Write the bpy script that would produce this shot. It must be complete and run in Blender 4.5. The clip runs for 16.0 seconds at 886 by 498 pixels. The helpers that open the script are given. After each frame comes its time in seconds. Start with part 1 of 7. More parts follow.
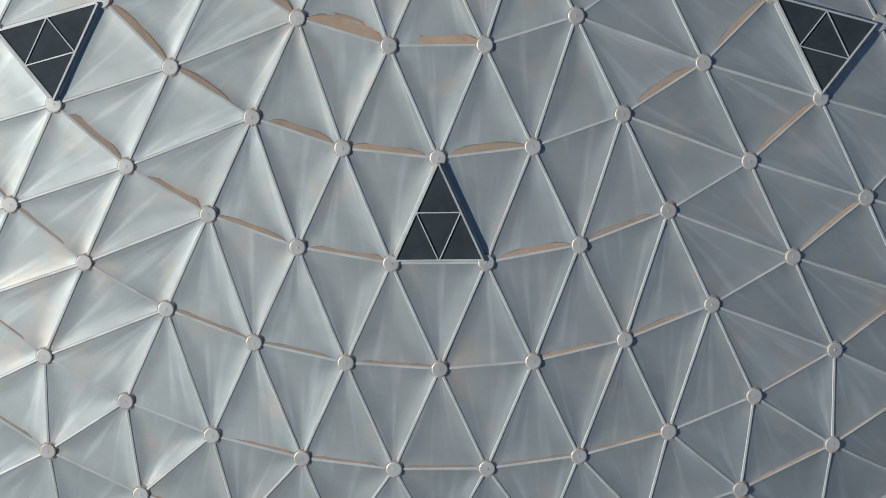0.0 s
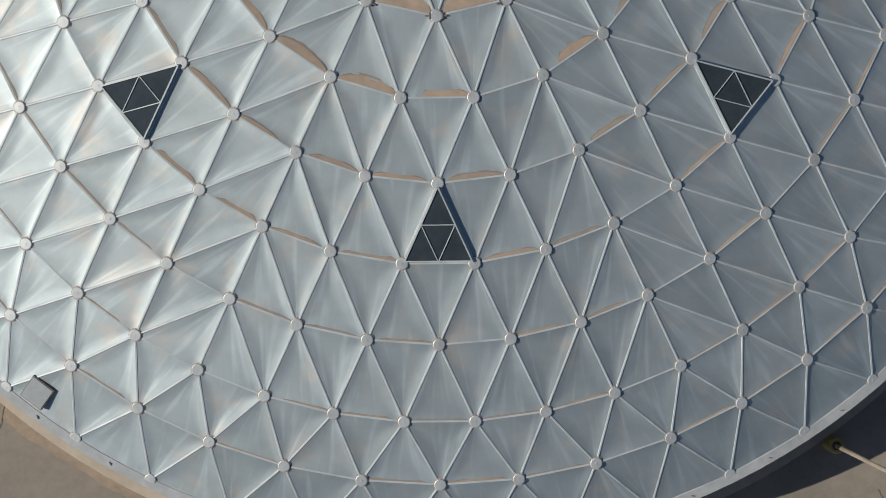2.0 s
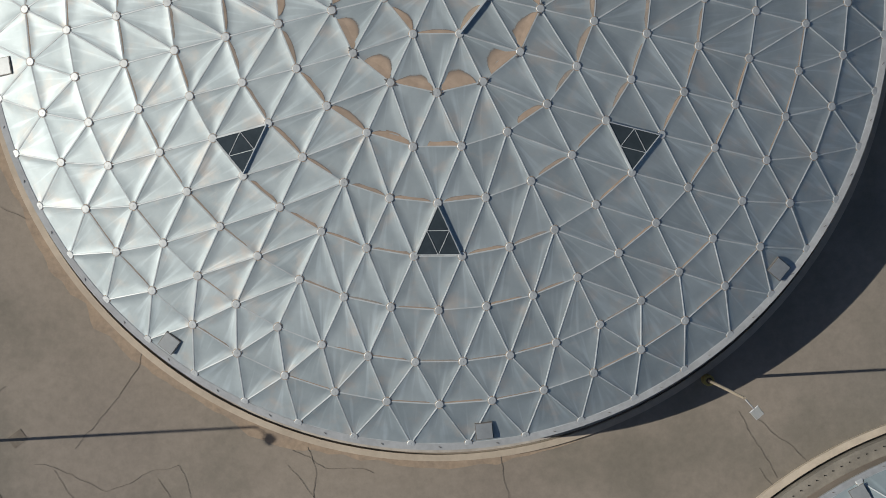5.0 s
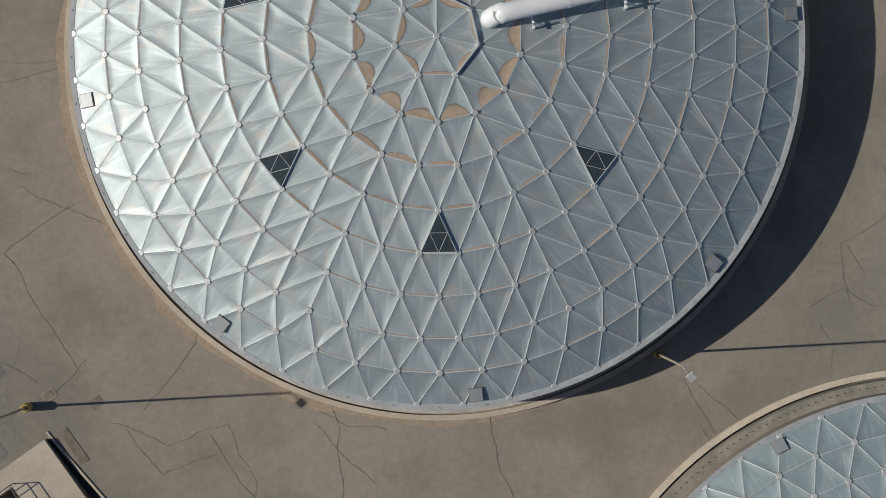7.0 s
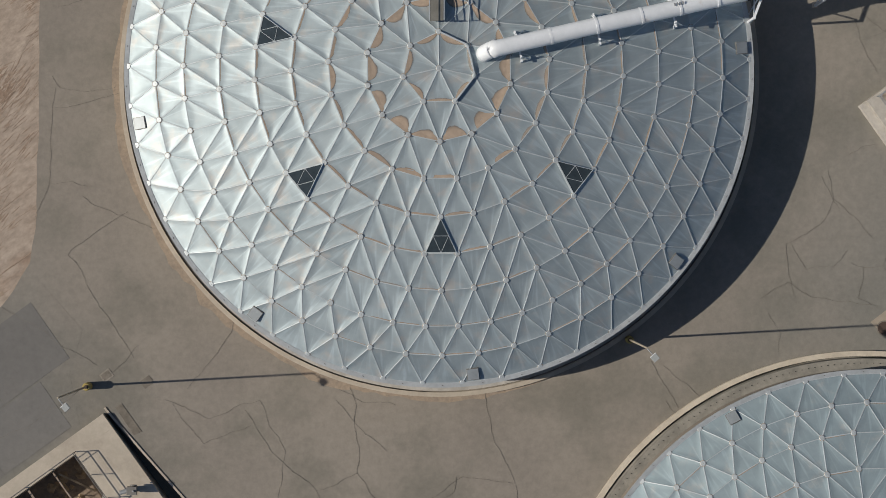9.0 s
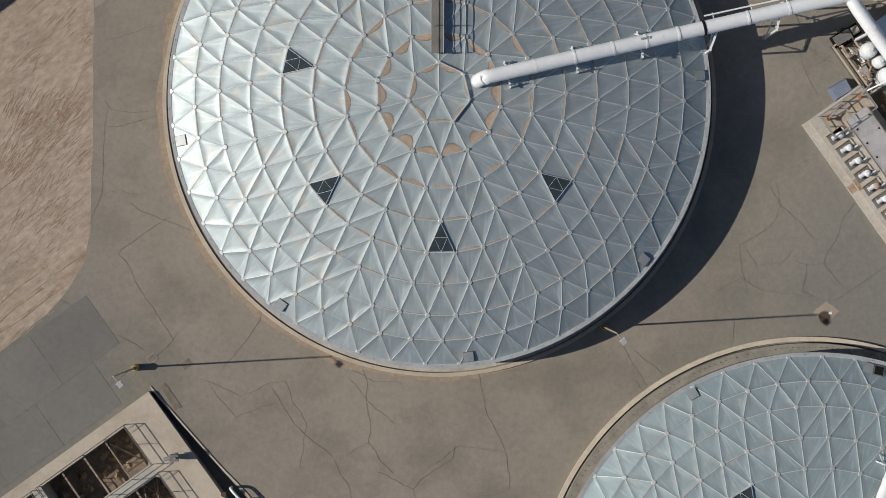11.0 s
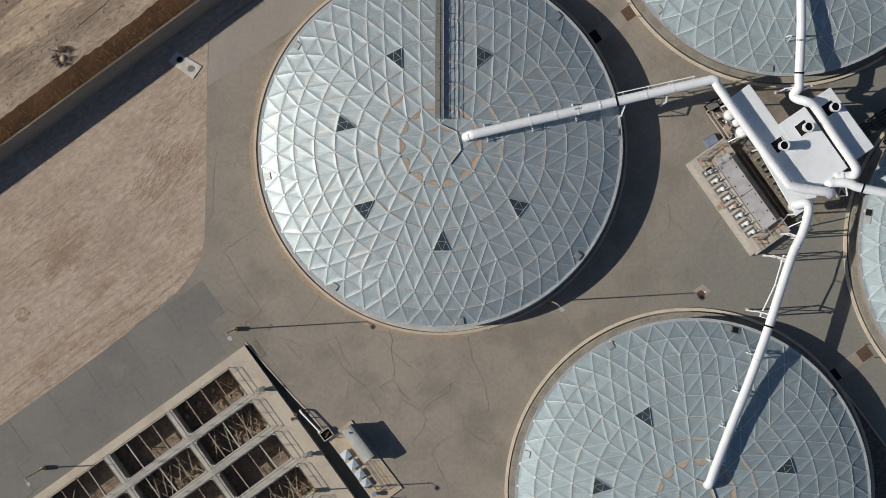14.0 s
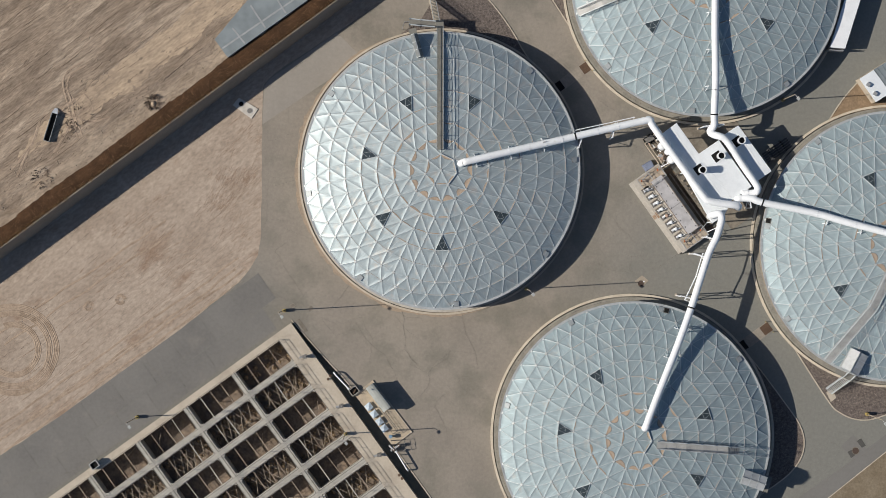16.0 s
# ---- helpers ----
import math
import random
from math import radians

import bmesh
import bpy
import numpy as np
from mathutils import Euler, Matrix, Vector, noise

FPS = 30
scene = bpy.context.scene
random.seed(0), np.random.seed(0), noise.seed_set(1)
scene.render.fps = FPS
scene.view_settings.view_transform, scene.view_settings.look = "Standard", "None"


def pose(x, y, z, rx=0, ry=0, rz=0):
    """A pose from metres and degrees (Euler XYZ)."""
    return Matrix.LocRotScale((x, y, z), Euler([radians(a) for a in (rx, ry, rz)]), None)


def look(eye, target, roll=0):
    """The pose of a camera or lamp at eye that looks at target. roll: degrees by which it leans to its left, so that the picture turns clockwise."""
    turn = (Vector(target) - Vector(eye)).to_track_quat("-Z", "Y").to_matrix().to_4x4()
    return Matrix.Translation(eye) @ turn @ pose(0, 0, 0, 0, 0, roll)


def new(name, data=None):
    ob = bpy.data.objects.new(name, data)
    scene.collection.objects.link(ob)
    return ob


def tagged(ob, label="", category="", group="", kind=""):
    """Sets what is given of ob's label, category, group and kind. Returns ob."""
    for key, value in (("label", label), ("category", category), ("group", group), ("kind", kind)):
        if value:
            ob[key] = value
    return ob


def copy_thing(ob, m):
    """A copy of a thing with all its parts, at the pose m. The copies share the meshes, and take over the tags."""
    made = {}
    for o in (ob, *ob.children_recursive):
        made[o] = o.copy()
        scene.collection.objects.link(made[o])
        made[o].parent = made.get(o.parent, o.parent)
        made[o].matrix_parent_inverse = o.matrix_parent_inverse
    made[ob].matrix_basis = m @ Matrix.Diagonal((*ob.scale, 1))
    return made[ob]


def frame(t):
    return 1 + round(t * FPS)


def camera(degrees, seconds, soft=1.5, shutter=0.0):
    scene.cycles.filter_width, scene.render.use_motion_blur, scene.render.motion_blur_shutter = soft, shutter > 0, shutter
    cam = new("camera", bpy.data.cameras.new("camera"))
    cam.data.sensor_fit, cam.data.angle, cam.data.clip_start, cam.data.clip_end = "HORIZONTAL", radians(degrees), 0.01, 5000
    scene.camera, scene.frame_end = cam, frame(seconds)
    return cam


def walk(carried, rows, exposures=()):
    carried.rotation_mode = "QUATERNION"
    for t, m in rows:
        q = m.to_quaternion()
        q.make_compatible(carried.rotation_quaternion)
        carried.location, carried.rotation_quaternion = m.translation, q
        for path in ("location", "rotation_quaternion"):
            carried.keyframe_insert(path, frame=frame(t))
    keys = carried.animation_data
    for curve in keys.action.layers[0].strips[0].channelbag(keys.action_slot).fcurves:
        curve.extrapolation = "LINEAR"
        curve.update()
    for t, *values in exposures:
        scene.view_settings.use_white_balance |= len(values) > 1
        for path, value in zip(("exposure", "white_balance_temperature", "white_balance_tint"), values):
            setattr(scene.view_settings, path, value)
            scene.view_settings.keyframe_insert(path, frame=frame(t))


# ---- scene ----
# ---- camera ----
cam = camera(23.6, 16.0, soft=0.88)
walk(cam, [
    (0.0, pose(0.09, -10.66, 49.56, 0, 0, -0.473)),
    (0.5, pose(0.13, -10.62, 52.02, 0, 0, -0.472)),
    (1.0, pose(0.15, -10.59, 55.32, 0, 0, -0.476)),
    (1.5, pose(0.14, -10.57, 59.13, 0, 0, -0.483)),
    (2.0, pose(0.13, -10.56, 63.11, 0, 0, -0.486)),
    (2.5, pose(0.13, -10.56, 67.30, 0, 0, -0.489)),
    (3.0, pose(0.15, -10.58, 71.71, 0, 0, -0.484)),
    (3.5, pose(0.17, -10.61, 76.32, 0, 0, -0.467)),
    (4.0, pose(0.19, -10.62, 81.22, 0, 0, -0.458)),
    (4.2, pose(0.19, -10.63, 83.30, 0, 0, -0.460)),
    (6.3, pose(0.21, -10.70, 106.65, 0, 0, -0.488)),
    (6.5, pose(0.21, -10.71, 108.58, 0, 0, -0.492)),
    (7.0, pose(0.22, -10.73, 113.26, 0, 0, -0.522)),
    (7.5, pose(0.19, -10.73, 117.85, 0, 0, -0.536)),
    (8.0, pose(0.16, -10.72, 122.37, 0, 0, -0.552)),
    (8.5, pose(0.13, -10.71, 127.07, 0, 0, -0.583)),
    (9.0, pose(0.12, -10.69, 131.89, 0, 0, -0.626)),
    (9.2, pose(0.12, -10.69, 134.05, 0, 0, -0.630)),
    (11.3, pose(0.14, -10.70, 157.85, 0, 0, -0.666)),
    (11.5, pose(0.14, -10.70, 162.16, 0, 0, -0.668)),
    (12.0, pose(0.15, -10.72, 173.22, 0, 0, -0.687)),
    (12.5, pose(0.14, -10.74, 184.91, 0, 0, -0.699)),
    (13.0, pose(0.13, -10.74, 197.53, 0, 0, -0.707)),
    (13.5, pose(0.13, -10.73, 211.18, 0, 0, -0.719)),
    (14.0, pose(0.13, -10.71, 225.54, 0, 0, -0.740)),
    (14.5, pose(0.12, -10.71, 241.34, 0, 0, -0.757)),
    (15.0, pose(0.11, -10.72, 257.74, 0, 0, -0.765)),
    (15.5, pose(0.10, -10.72, 275.37, 0, 0, -0.773)),
    (16.0, pose(0.11, -10.73, 294.27, 0, 0, -0.781)),
], exposures=[(0, -0.13), (4, -0.15), (6.5, -0.22), (8, -0.18), (9, -0.14), (11.5, -0.07), (12.5, -0.06), (13.5, -0.06), (14.5, 0.03), (15, 0.09), (16, 0.2)])

# ---- daylight: a low sun from the west under a clear sky ----
SUN_EL, SUN_TRAVEL = radians(37.2), Vector((1.0, 0.045, 0.0)).normalized()
world = bpy.data.worlds.new("sky")
scene.world = world
world.use_nodes = True
wn = world.node_tree
sky = wn.nodes.new("ShaderNodeTexSky")
sky.sky_type, sky.sun_disc = "NISHITA", False
sky.ozone_density = 3.6
sky.sun_elevation, sky.sun_rotation = SUN_EL, radians(267)
wn.links.new(sky.outputs[0], wn.nodes["Background"].inputs[0])
wn.nodes["Background"].inputs[1].default_value = 0.058
sun = new("sun", bpy.data.lights.new("sun", "SUN"))
sun.data.energy, sun.data.angle, sun.data.color = 4.15, radians(0.5), (1.0, 0.922, 0.818)
sun.matrix_world = look((0, 0, 60), tuple(Vector((0, 0, 60)) + SUN_TRAVEL * math.cos(SUN_EL) - Vector((0, 0, math.sin(SUN_EL)))))


# ---- materials ----
def nd(t, kind, **kw):
    n = t.nodes.new(kind)
    for k, v in kw.items():
        if k in n.inputs:
            n.inputs[k].default_value = v
    return n


def mat(name, colour, rough=0.7, metal=0.0, vary=0.12, coarse=0.6, fine=8.0, bump=0.15, tint=None, piece=0.0, stretch=(1, 1, 1), turn=0.0, spec=0.5, zone=None, zone2=None, zone3=None, third=None, detail=5.0, fan=0.0):
    """A surface with two scales of tone (coarse and fine, in cycles a metre), a second colour in patches, relief, and a tone of its own for each piece."""
    m = bpy.data.materials.new(name)
    m.use_nodes = True
    t, b = m.node_tree, m.node_tree.nodes["Principled BSDF"]
    mp = nd(t, "ShaderNodeMapping")
    mp.vector_type = "TEXTURE"
    mp.inputs["Scale"].default_value = [1 / q for q in stretch]
    mp.inputs["Rotation"].default_value = (0, 0, radians(turn))
    geo = nd(t, "ShaderNodeNewGeometry")
    t.links.new(geo.outputs["Position"], mp.inputs["Vector"])
    n1, n2 = nd(t, "ShaderNodeTexNoise", Scale=coarse, Detail=6.0, Roughness=0.6), nd(t, "ShaderNodeTexNoise", Scale=fine, Detail=detail, Roughness=0.65 if detail < 8 else 0.75)
    for n in (n1, n2):
        t.links.new(mp.outputs[0], n.inputs["Vector"])
    mix = nd(t, "ShaderNodeMix")
    mix.data_type = "RGBA"
    mix.inputs[6].default_value = (*colour, 1)
    mix.inputs[7].default_value = (*(tint or [c * 0.75 for c in colour]), 1)
    ramp = nd(t, "ShaderNodeMapRange")
    ramp.inputs[1].default_value, ramp.inputs[2].default_value = 0.42, 0.68
    t.links.new(n1.outputs[0], ramp.inputs[0])
    t.links.new(ramp.outputs[0], mix.inputs[0])
    shade = mix.outputs[2]
    for extra in (third, zone, zone2, zone3):
        if not extra:
            continue
        mx = nd(t, "ShaderNodeMix")
        mx.data_type = "RGBA"
        rm = nd(t, "ShaderNodeMapRange")
        rm.interpolation_type = "SMOOTHSTEP"
        n3 = nd(t, "ShaderNodeTexNoise", Scale=extra[1], Detail=5.0, Roughness=0.6)
        t.links.new(mp.outputs[0] if extra is third else geo.outputs["Position"], n3.inputs["Vector"])
        if extra is third:
            t.links.new(n3.outputs[0], rm.inputs[0])
            rm.inputs[1].default_value, rm.inputs[2].default_value = extra[2], extra[3]
        else:
            dot = nd(t, "ShaderNodeVectorMath")
            dot.operation = "DOT_PRODUCT"
            dot.inputs[1].default_value = (*extra[4], 0)
            t.links.new(geo.outputs["Position"], dot.inputs[0])
            ad = nd(t, "ShaderNodeMath")
            ad.operation = "MULTIPLY_ADD"
            ad.inputs[1].default_value = extra[5]
            t.links.new(n3.outputs[0], ad.inputs[0])
            t.links.new(dot.outputs["Value"], ad.inputs[2])
            t.links.new(ad.outputs[0], rm.inputs[0])
            rm.inputs[1].default_value, rm.inputs[2].default_value = extra[2], extra[3]
        t.links.new(rm.outputs[0], mx.inputs[0])
        t.links.new(shade, mx.inputs[6])
        mx.inputs[7].default_value = (*extra[0], 1)
        shade = mx.outputs[2]
    tone = nd(t, "ShaderNodeMapRange")
    tone.inputs[1].default_value, tone.inputs[2].default_value = 0.25, 0.75
    tone.inputs[3].default_value, tone.inputs[4].default_value = 1 - vary, 1 + vary
    t.links.new(n2.outputs[0], tone.inputs[0])
    mul = nd(t, "ShaderNodeVectorMath", operation="MULTIPLY")
    mul.operation = "MULTIPLY"
    t.links.new(shade, mul.inputs[0])
    t.links.new(tone.outputs[0], mul.inputs[1])
    out = mul.outputs[0]
    if piece:
        info = nd(t, "ShaderNodeObjectInfo")
        add = nd(t, "ShaderNodeMath")
        t.links.new(info.outputs["Random"], add.inputs[0])
        t.links.new(geo.outputs["Random Per Island"], add.inputs[1])
        fr = nd(t, "ShaderNodeMath")
        fr.operation = "FRACT"
        t.links.new(add.outputs[0], fr.inputs[0])
        pr = nd(t, "ShaderNodeMapRange")
        pr.inputs[3].default_value, pr.inputs[4].default_value = 1 - piece, 1 + piece
        t.links.new(fr.outputs[0], pr.inputs[0])
        m2 = nd(t, "ShaderNodeVectorMath")
        m2.operation = "MULTIPLY"
        t.links.new(out, m2.inputs[0])
        t.links.new(pr.outputs[0], m2.inputs[1])
        out = m2.outputs[0]
        if fan:
            # paler streaks that spread from one corner of each piece: crease highlights put into the colour
            uv = nd(t, "ShaderNodeUVMap")
            uv.uv_map = "fan"
            sp = nd(t, "ShaderNodeSeparateXYZ")
            t.links.new(uv.outputs[0], sp.inputs[0])
            sc = nd(t, "ShaderNodeMath")
            sc.operation = "MULTIPLY_ADD"
            sc.inputs[1].default_value = 6.5
            off = nd(t, "ShaderNodeMath")
            off.operation = "MULTIPLY"
            off.inputs[1].default_value = 90.0
            t.links.new(fr.outputs[0], off.inputs[0])
            t.links.new(sp.outputs[0], sc.inputs[0])
            t.links.new(off.outputs[0], sc.inputs[2])
            cb = nd(t, "ShaderNodeCombineXYZ")
            t.links.new(sc.outputs[0], cb.inputs[0])
            t.links.new(sp.outputs[1], cb.inputs[1])
            ns = nd(t, "ShaderNodeTexNoise", Scale=1.0, Detail=1.2, Roughness=0.5)
            t.links.new(cb.outputs[0], ns.inputs["Vector"])
            fm = nd(t, "ShaderNodeMapRange")
            fm.inputs[1].default_value, fm.inputs[2].default_value = 0.53, 0.70
            fm.inputs[3].default_value, fm.inputs[4].default_value = 1 - 0.2 * fan, 1 + fan
            t.links.new(ns.outputs[0], fm.inputs[0])
            m3 = nd(t, "ShaderNodeVectorMath")
            m3.operation = "MULTIPLY"
            t.links.new(out, m3.inputs[0])
            t.links.new(fm.outputs[0], m3.inputs[1])
            out = m3.outputs[0]
    t.links.new(out, b.inputs["Base Color"])
    b.inputs["Roughness"].default_value, b.inputs["Metallic"].default_value = rough, metal
    b.inputs["Specular IOR Level"].default_value = spec
    if bump:
        bp = nd(t, "ShaderNodeBump", Strength=bump, Distance=0.05)
        t.links.new(n2.outputs[0], bp.inputs["Height"])
        t.links.new(bp.outputs[0], b.inputs["Normal"])
    return m


M_DIRT = mat("graded_dirt", (0.385, 0.318, 0.257), 0.95, tint=(0.305, 0.246, 0.195), vary=0.4, coarse=0.2, fine=1.9, bump=0.7, stretch=(0.66, 1.2, 1), turn=38, detail=12, spec=0.1, third=((0.262, 0.188, 0.137), 0.17, 0.54, 0.7))
M_FIELD = mat("streaked_field_dirt", (0.29, 0.23, 0.175), 0.95, tint=(0.19, 0.147, 0.112), vary=0.66, coarse=0.4, fine=4.0, bump=1.0, stretch=(0.3, 1.6, 1), turn=35, detail=12, spec=0.1, third=((0.38, 0.31, 0.24), 0.35, 0.5, 0.7))
M_CRESTSOIL = mat("loose_grey_soil", (0.34, 0.275, 0.21), 0.95, tint=(0.23, 0.178, 0.13), vary=0.55, coarse=0.45, fine=3.5, bump=0.9, detail=12, stretch=(0.4, 1.3, 1), turn=35, spec=0.1, third=((0.40, 0.315, 0.235), 0.5, 0.52, 0.68))
M_SPOIL = mat("pale_tan_spoil", (0.415, 0.325, 0.235), 0.95, tint=(0.29, 0.226, 0.168), vary=0.45, coarse=0.5, fine=3.0, bump=0.9, detail=12, stretch=(0.4, 1.2, 1), turn=34, spec=0.1)
M_PAVE = mat("worn_pavement", (0.274, 0.245, 0.206), 0.9, tint=(0.23, 0.205, 0.175), vary=0.16, coarse=0.09, fine=2.2, bump=0.08, spec=0.2, detail=9, third=((0.202, 0.186, 0.155), 0.13, 0.45, 0.66), zone=((0.177, 0.172, 0.154), 0.15, 27.5, 38.0, (-0.86, -0.51), 6.0), zone2=((0.195, 0.194, 0.174), 0.2, 20.0, 44.0, (0.92, -0.38), 8.0))
M_ROAD = mat("grey_asphalt", (0.185, 0.18, 0.168), 0.9, tint=(0.165, 0.16, 0.148), vary=0.07, coarse=0.12, fine=2.5, bump=0.08, spec=0.2)
M_CRACK = mat("crack_filler", (0.185, 0.168, 0.14), 0.95, vary=0.2, bump=0)
M_GRAVEL = mat("dark_gravel", (0.17, 0.145, 0.13), 0.95, tint=(0.10, 0.085, 0.076), vary=0.75, coarse=3.0, fine=5.0, detail=12, bump=0.9, spec=0.1)
M_CONC = mat("weathered_concrete", (0.475, 0.42, 0.34), 0.88, tint=(0.385, 0.335, 0.27), vary=0.1, coarse=0.35, fine=3.0, bump=0.1, spec=0.2)
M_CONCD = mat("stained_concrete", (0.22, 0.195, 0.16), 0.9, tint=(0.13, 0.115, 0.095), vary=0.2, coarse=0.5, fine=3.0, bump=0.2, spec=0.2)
M_PANEL = mat("weathered_aluminium_sheet", (0.385, 0.446, 0.463), 0.58, 0.6, tint=(0.335, 0.395, 0.414), vary=0.07, coarse=0.5, fine=1.6, bump=0.05, piece=0.05, fan=0.17, third=((0.455, 0.45, 0.425), 0.9, 0.5, 0.76))
M_PANELB = mat("bluish_aluminium_sheet", (0.308, 0.380, 0.402), 0.68, 0.48, tint=(0.28, 0.342, 0.365), vary=0.07, coarse=0.5, fine=1.6, bump=0.05, piece=0.05, fan=0.17, third=((0.40, 0.42, 0.41), 0.9, 0.54, 0.8))
M_STRUT = mat("aluminium_batten", (0.52, 0.565, 0.575), 0.55, 0.3, vary=0.06, coarse=1.5, fine=6.0, bump=0.03)
M_EAVE = mat("dull_eave_channel", (0.45, 0.475, 0.48), 0.55, 0.35, tint=(0.36, 0.38, 0.385), vary=0.12, coarse=0.6, fine=4.0, bump=0.03)
M_HUB = mat("aluminium_hub_cover", (0.50, 0.535, 0.54), 0.5, 0.3, vary=0.06, coarse=2.0, fine=8.0, bump=0.03)


def soft_dust():
    """A film of dust: dense at the batten, thinning out to a slightly darker dried rim, thicker on some panels than on others."""
    m = bpy.data.materials.new("tan_dust")
    m.use_nodes = True
    t, b = m.node_tree, m.node_tree.nodes["Principled BSDF"]
    uv = nd(t, "ShaderNodeUVMap")
    uv.uv_map = "film"
    sp = nd(t, "ShaderNodeSeparateXYZ")
    t.links.new(uv.outputs[0], sp.inputs[0])
    geo = nd(t, "ShaderNodeNewGeometry")
    n1 = nd(t, "ShaderNodeTexNoise", Scale=3.2, Detail=5.0, Roughness=0.6)
    t.links.new(geo.outputs["Position"], n1.inputs["Vector"])
    ad = nd(t, "ShaderNodeMath")
    ad.operation = "MULTIPLY_ADD"
    ad.inputs[1].default_value = 0.34
    t.links.new(n1.outputs[0], ad.inputs[0])
    t.links.new(sp.outputs[1], ad.inputs[2])
    rim = nd(t, "ShaderNodeMapRange")
    rim.interpolation_type = "SMOOTHSTEP"
    rim.inputs[1].default_value, rim.inputs[2].default_value = 0.72, 1.02
    t.links.new(ad.outputs[0], rim.inputs[0])
    mix = nd(t, "ShaderNodeMix")
    mix.data_type = "RGBA"
    mix.inputs[6].default_value, mix.inputs[7].default_value = (0.44, 0.345, 0.262, 1), (0.27, 0.222, 0.18, 1)
    t.links.new(rim.outputs[0], mix.inputs[0])
    tone = nd(t, "ShaderNodeMapRange")
    tone.inputs[1].default_value, tone.inputs[2].default_value, tone.inputs[3].default_value, tone.inputs[4].default_value = 0.3, 0.7, 0.86, 1.12
    t.links.new(n1.outputs[0], tone.inputs[0])
    mul = nd(t, "ShaderNodeVectorMath")
    mul.operation = "MULTIPLY"
    t.links.new(mix.outputs[2], mul.inputs[0])
    t.links.new(tone.outputs[0], mul.inputs[1])
    t.links.new(mul.outputs[0], b.inputs["Base Color"])
    b.inputs["Roughness"].default_value = 0.9
    b.inputs["Specular IOR Level"].default_value = 0.1
    out = nd(t, "ShaderNodeMapRange")
    out.interpolation_type = "SMOOTHSTEP"
    out.inputs[1].default_value, out.inputs[2].default_value, out.inputs[3].default_value, out.inputs[4].default_value = 0.92, 1.12, 1.0, 0.0
    t.links.new(ad.outputs[0], out.inputs[0])
    al = nd(t, "ShaderNodeMath")
    al.operation = "MULTIPLY"
    t.links.new(out.outputs[0], al.inputs[0])
    t.links.new(sp.outputs[0], al.inputs[1])
    t.links.new(al.outputs[0], b.inputs["Alpha"])
    return m


M_DUST = soft_dust()
M_GLASS = mat("dark_glazing", (0.042, 0.056, 0.064), 0.15, vary=0.15, coarse=1.0, fine=3.0, bump=0.0)
M_GALV = mat("galvanised_steel", (0.42, 0.43, 0.43), 0.5, 0.5, vary=0.1, coarse=1.5, fine=7.0, bump=0.05)
M_RAIL = mat("dull_rail_pipe", (0.20, 0.19, 0.175), 0.6, 0.3, vary=0.1, bump=0)
M_WHITE = mat("white_painted_steel", (0.76, 0.785, 0.80), 0.4, vary=0.04, coarse=0.8, fine=4.0, bump=0.02, tint=(0.69, 0.715, 0.73), third=((0.62, 0.57, 0.54), 0.7, 0.62, 0.8))
M_ROOF = mat("white_roof_sheet", (0.71, 0.745, 0.765), 0.45, 0.0, vary=0.04, coarse=0.5, fine=5.0, bump=0.03, tint=(0.645, 0.685, 0.71))
# M_BLACK also stands for the darkness inside openings, as flat black plates
M_BLACK = mat("black_rubber_and_hollows", (0.012, 0.012, 0.012), 0.8, bump=0, spec=0.15)
M_SLUDGE = mat("dark_sludge_floor", (0.15, 0.12, 0.098), 0.85, tint=(0.25, 0.19, 0.135), vary=0.4, coarse=0.8, fine=3.0, bump=0.5)
M_RUST = mat("rusted_beam", (0.30, 0.245, 0.19), 0.8, tint=(0.17, 0.115, 0.08), vary=0.2, coarse=2.0, fine=8.0, bump=0.1)
M_BANK = mat("brown_bank_scrub", (0.055, 0.031, 0.018), 0.95, tint=(0.095, 0.052, 0.028), vary=0.5, coarse=0.5, fine=3.5, bump=0.8, detail=12, spec=0.1)
M_STRAW = mat("dry_straw", (0.21, 0.128, 0.066), 0.95, vary=0.3, bump=0.0, piece=0.4, spec=0.1)
M_WALL = mat("retaining_wall_concrete", (0.27, 0.235, 0.195), 0.9, tint=(0.23, 0.20, 0.165), vary=0.08, coarse=0.4, fine=3.0, bump=0.1, spec=0.2)
M_GREYROOF = mat("grey_metal_sheet", (0.25, 0.285, 0.295), 0.5, 0.2, vary=0.05, coarse=0.5, fine=4.0, bump=0.03)
M_GREYCOVER = mat("grey_cover_sheet", (0.47, 0.46, 0.465), 0.6, 0.1, vary=0.05, coarse=0.8, fine=4, bump=0.03)
M_YELLOW = mat("yellow_paint", (0.36, 0.28, 0.08), 0.6, vary=0.15, bump=0.02)
M_BLUE = mat("blue_tarpaulin", (0.17, 0.20, 0.28), 0.7, vary=0.15, bump=0.1)
M_ORANGE = mat("orange_paint", (0.55, 0.17, 0.06), 0.6, vary=0.1, bump=0.0)
M_BRANCH = mat("dry_brush", (0.13, 0.095, 0.07), 0.95, vary=0.3, bump=0.0)


# ---- mesh helpers ----
def mesh(name, verts, faces, material, smooth=False):
    me = bpy.data.meshes.new(name)
    me.from_pydata([tuple(v) for v in verts], [], faces)
    me.update()
    me.materials.append(material)
    if smooth:
        for p in me.polygons:
            p.use_smooth = True
    return me


def put(name, me, parent=None, m=None, label="", category="", group="", kind=""):
    ob = new(name, me)
    if parent is not None:
        ob.parent = parent
    if m is not None:
        ob.matrix_basis = m
    return tagged(ob, label, category, group, kind)


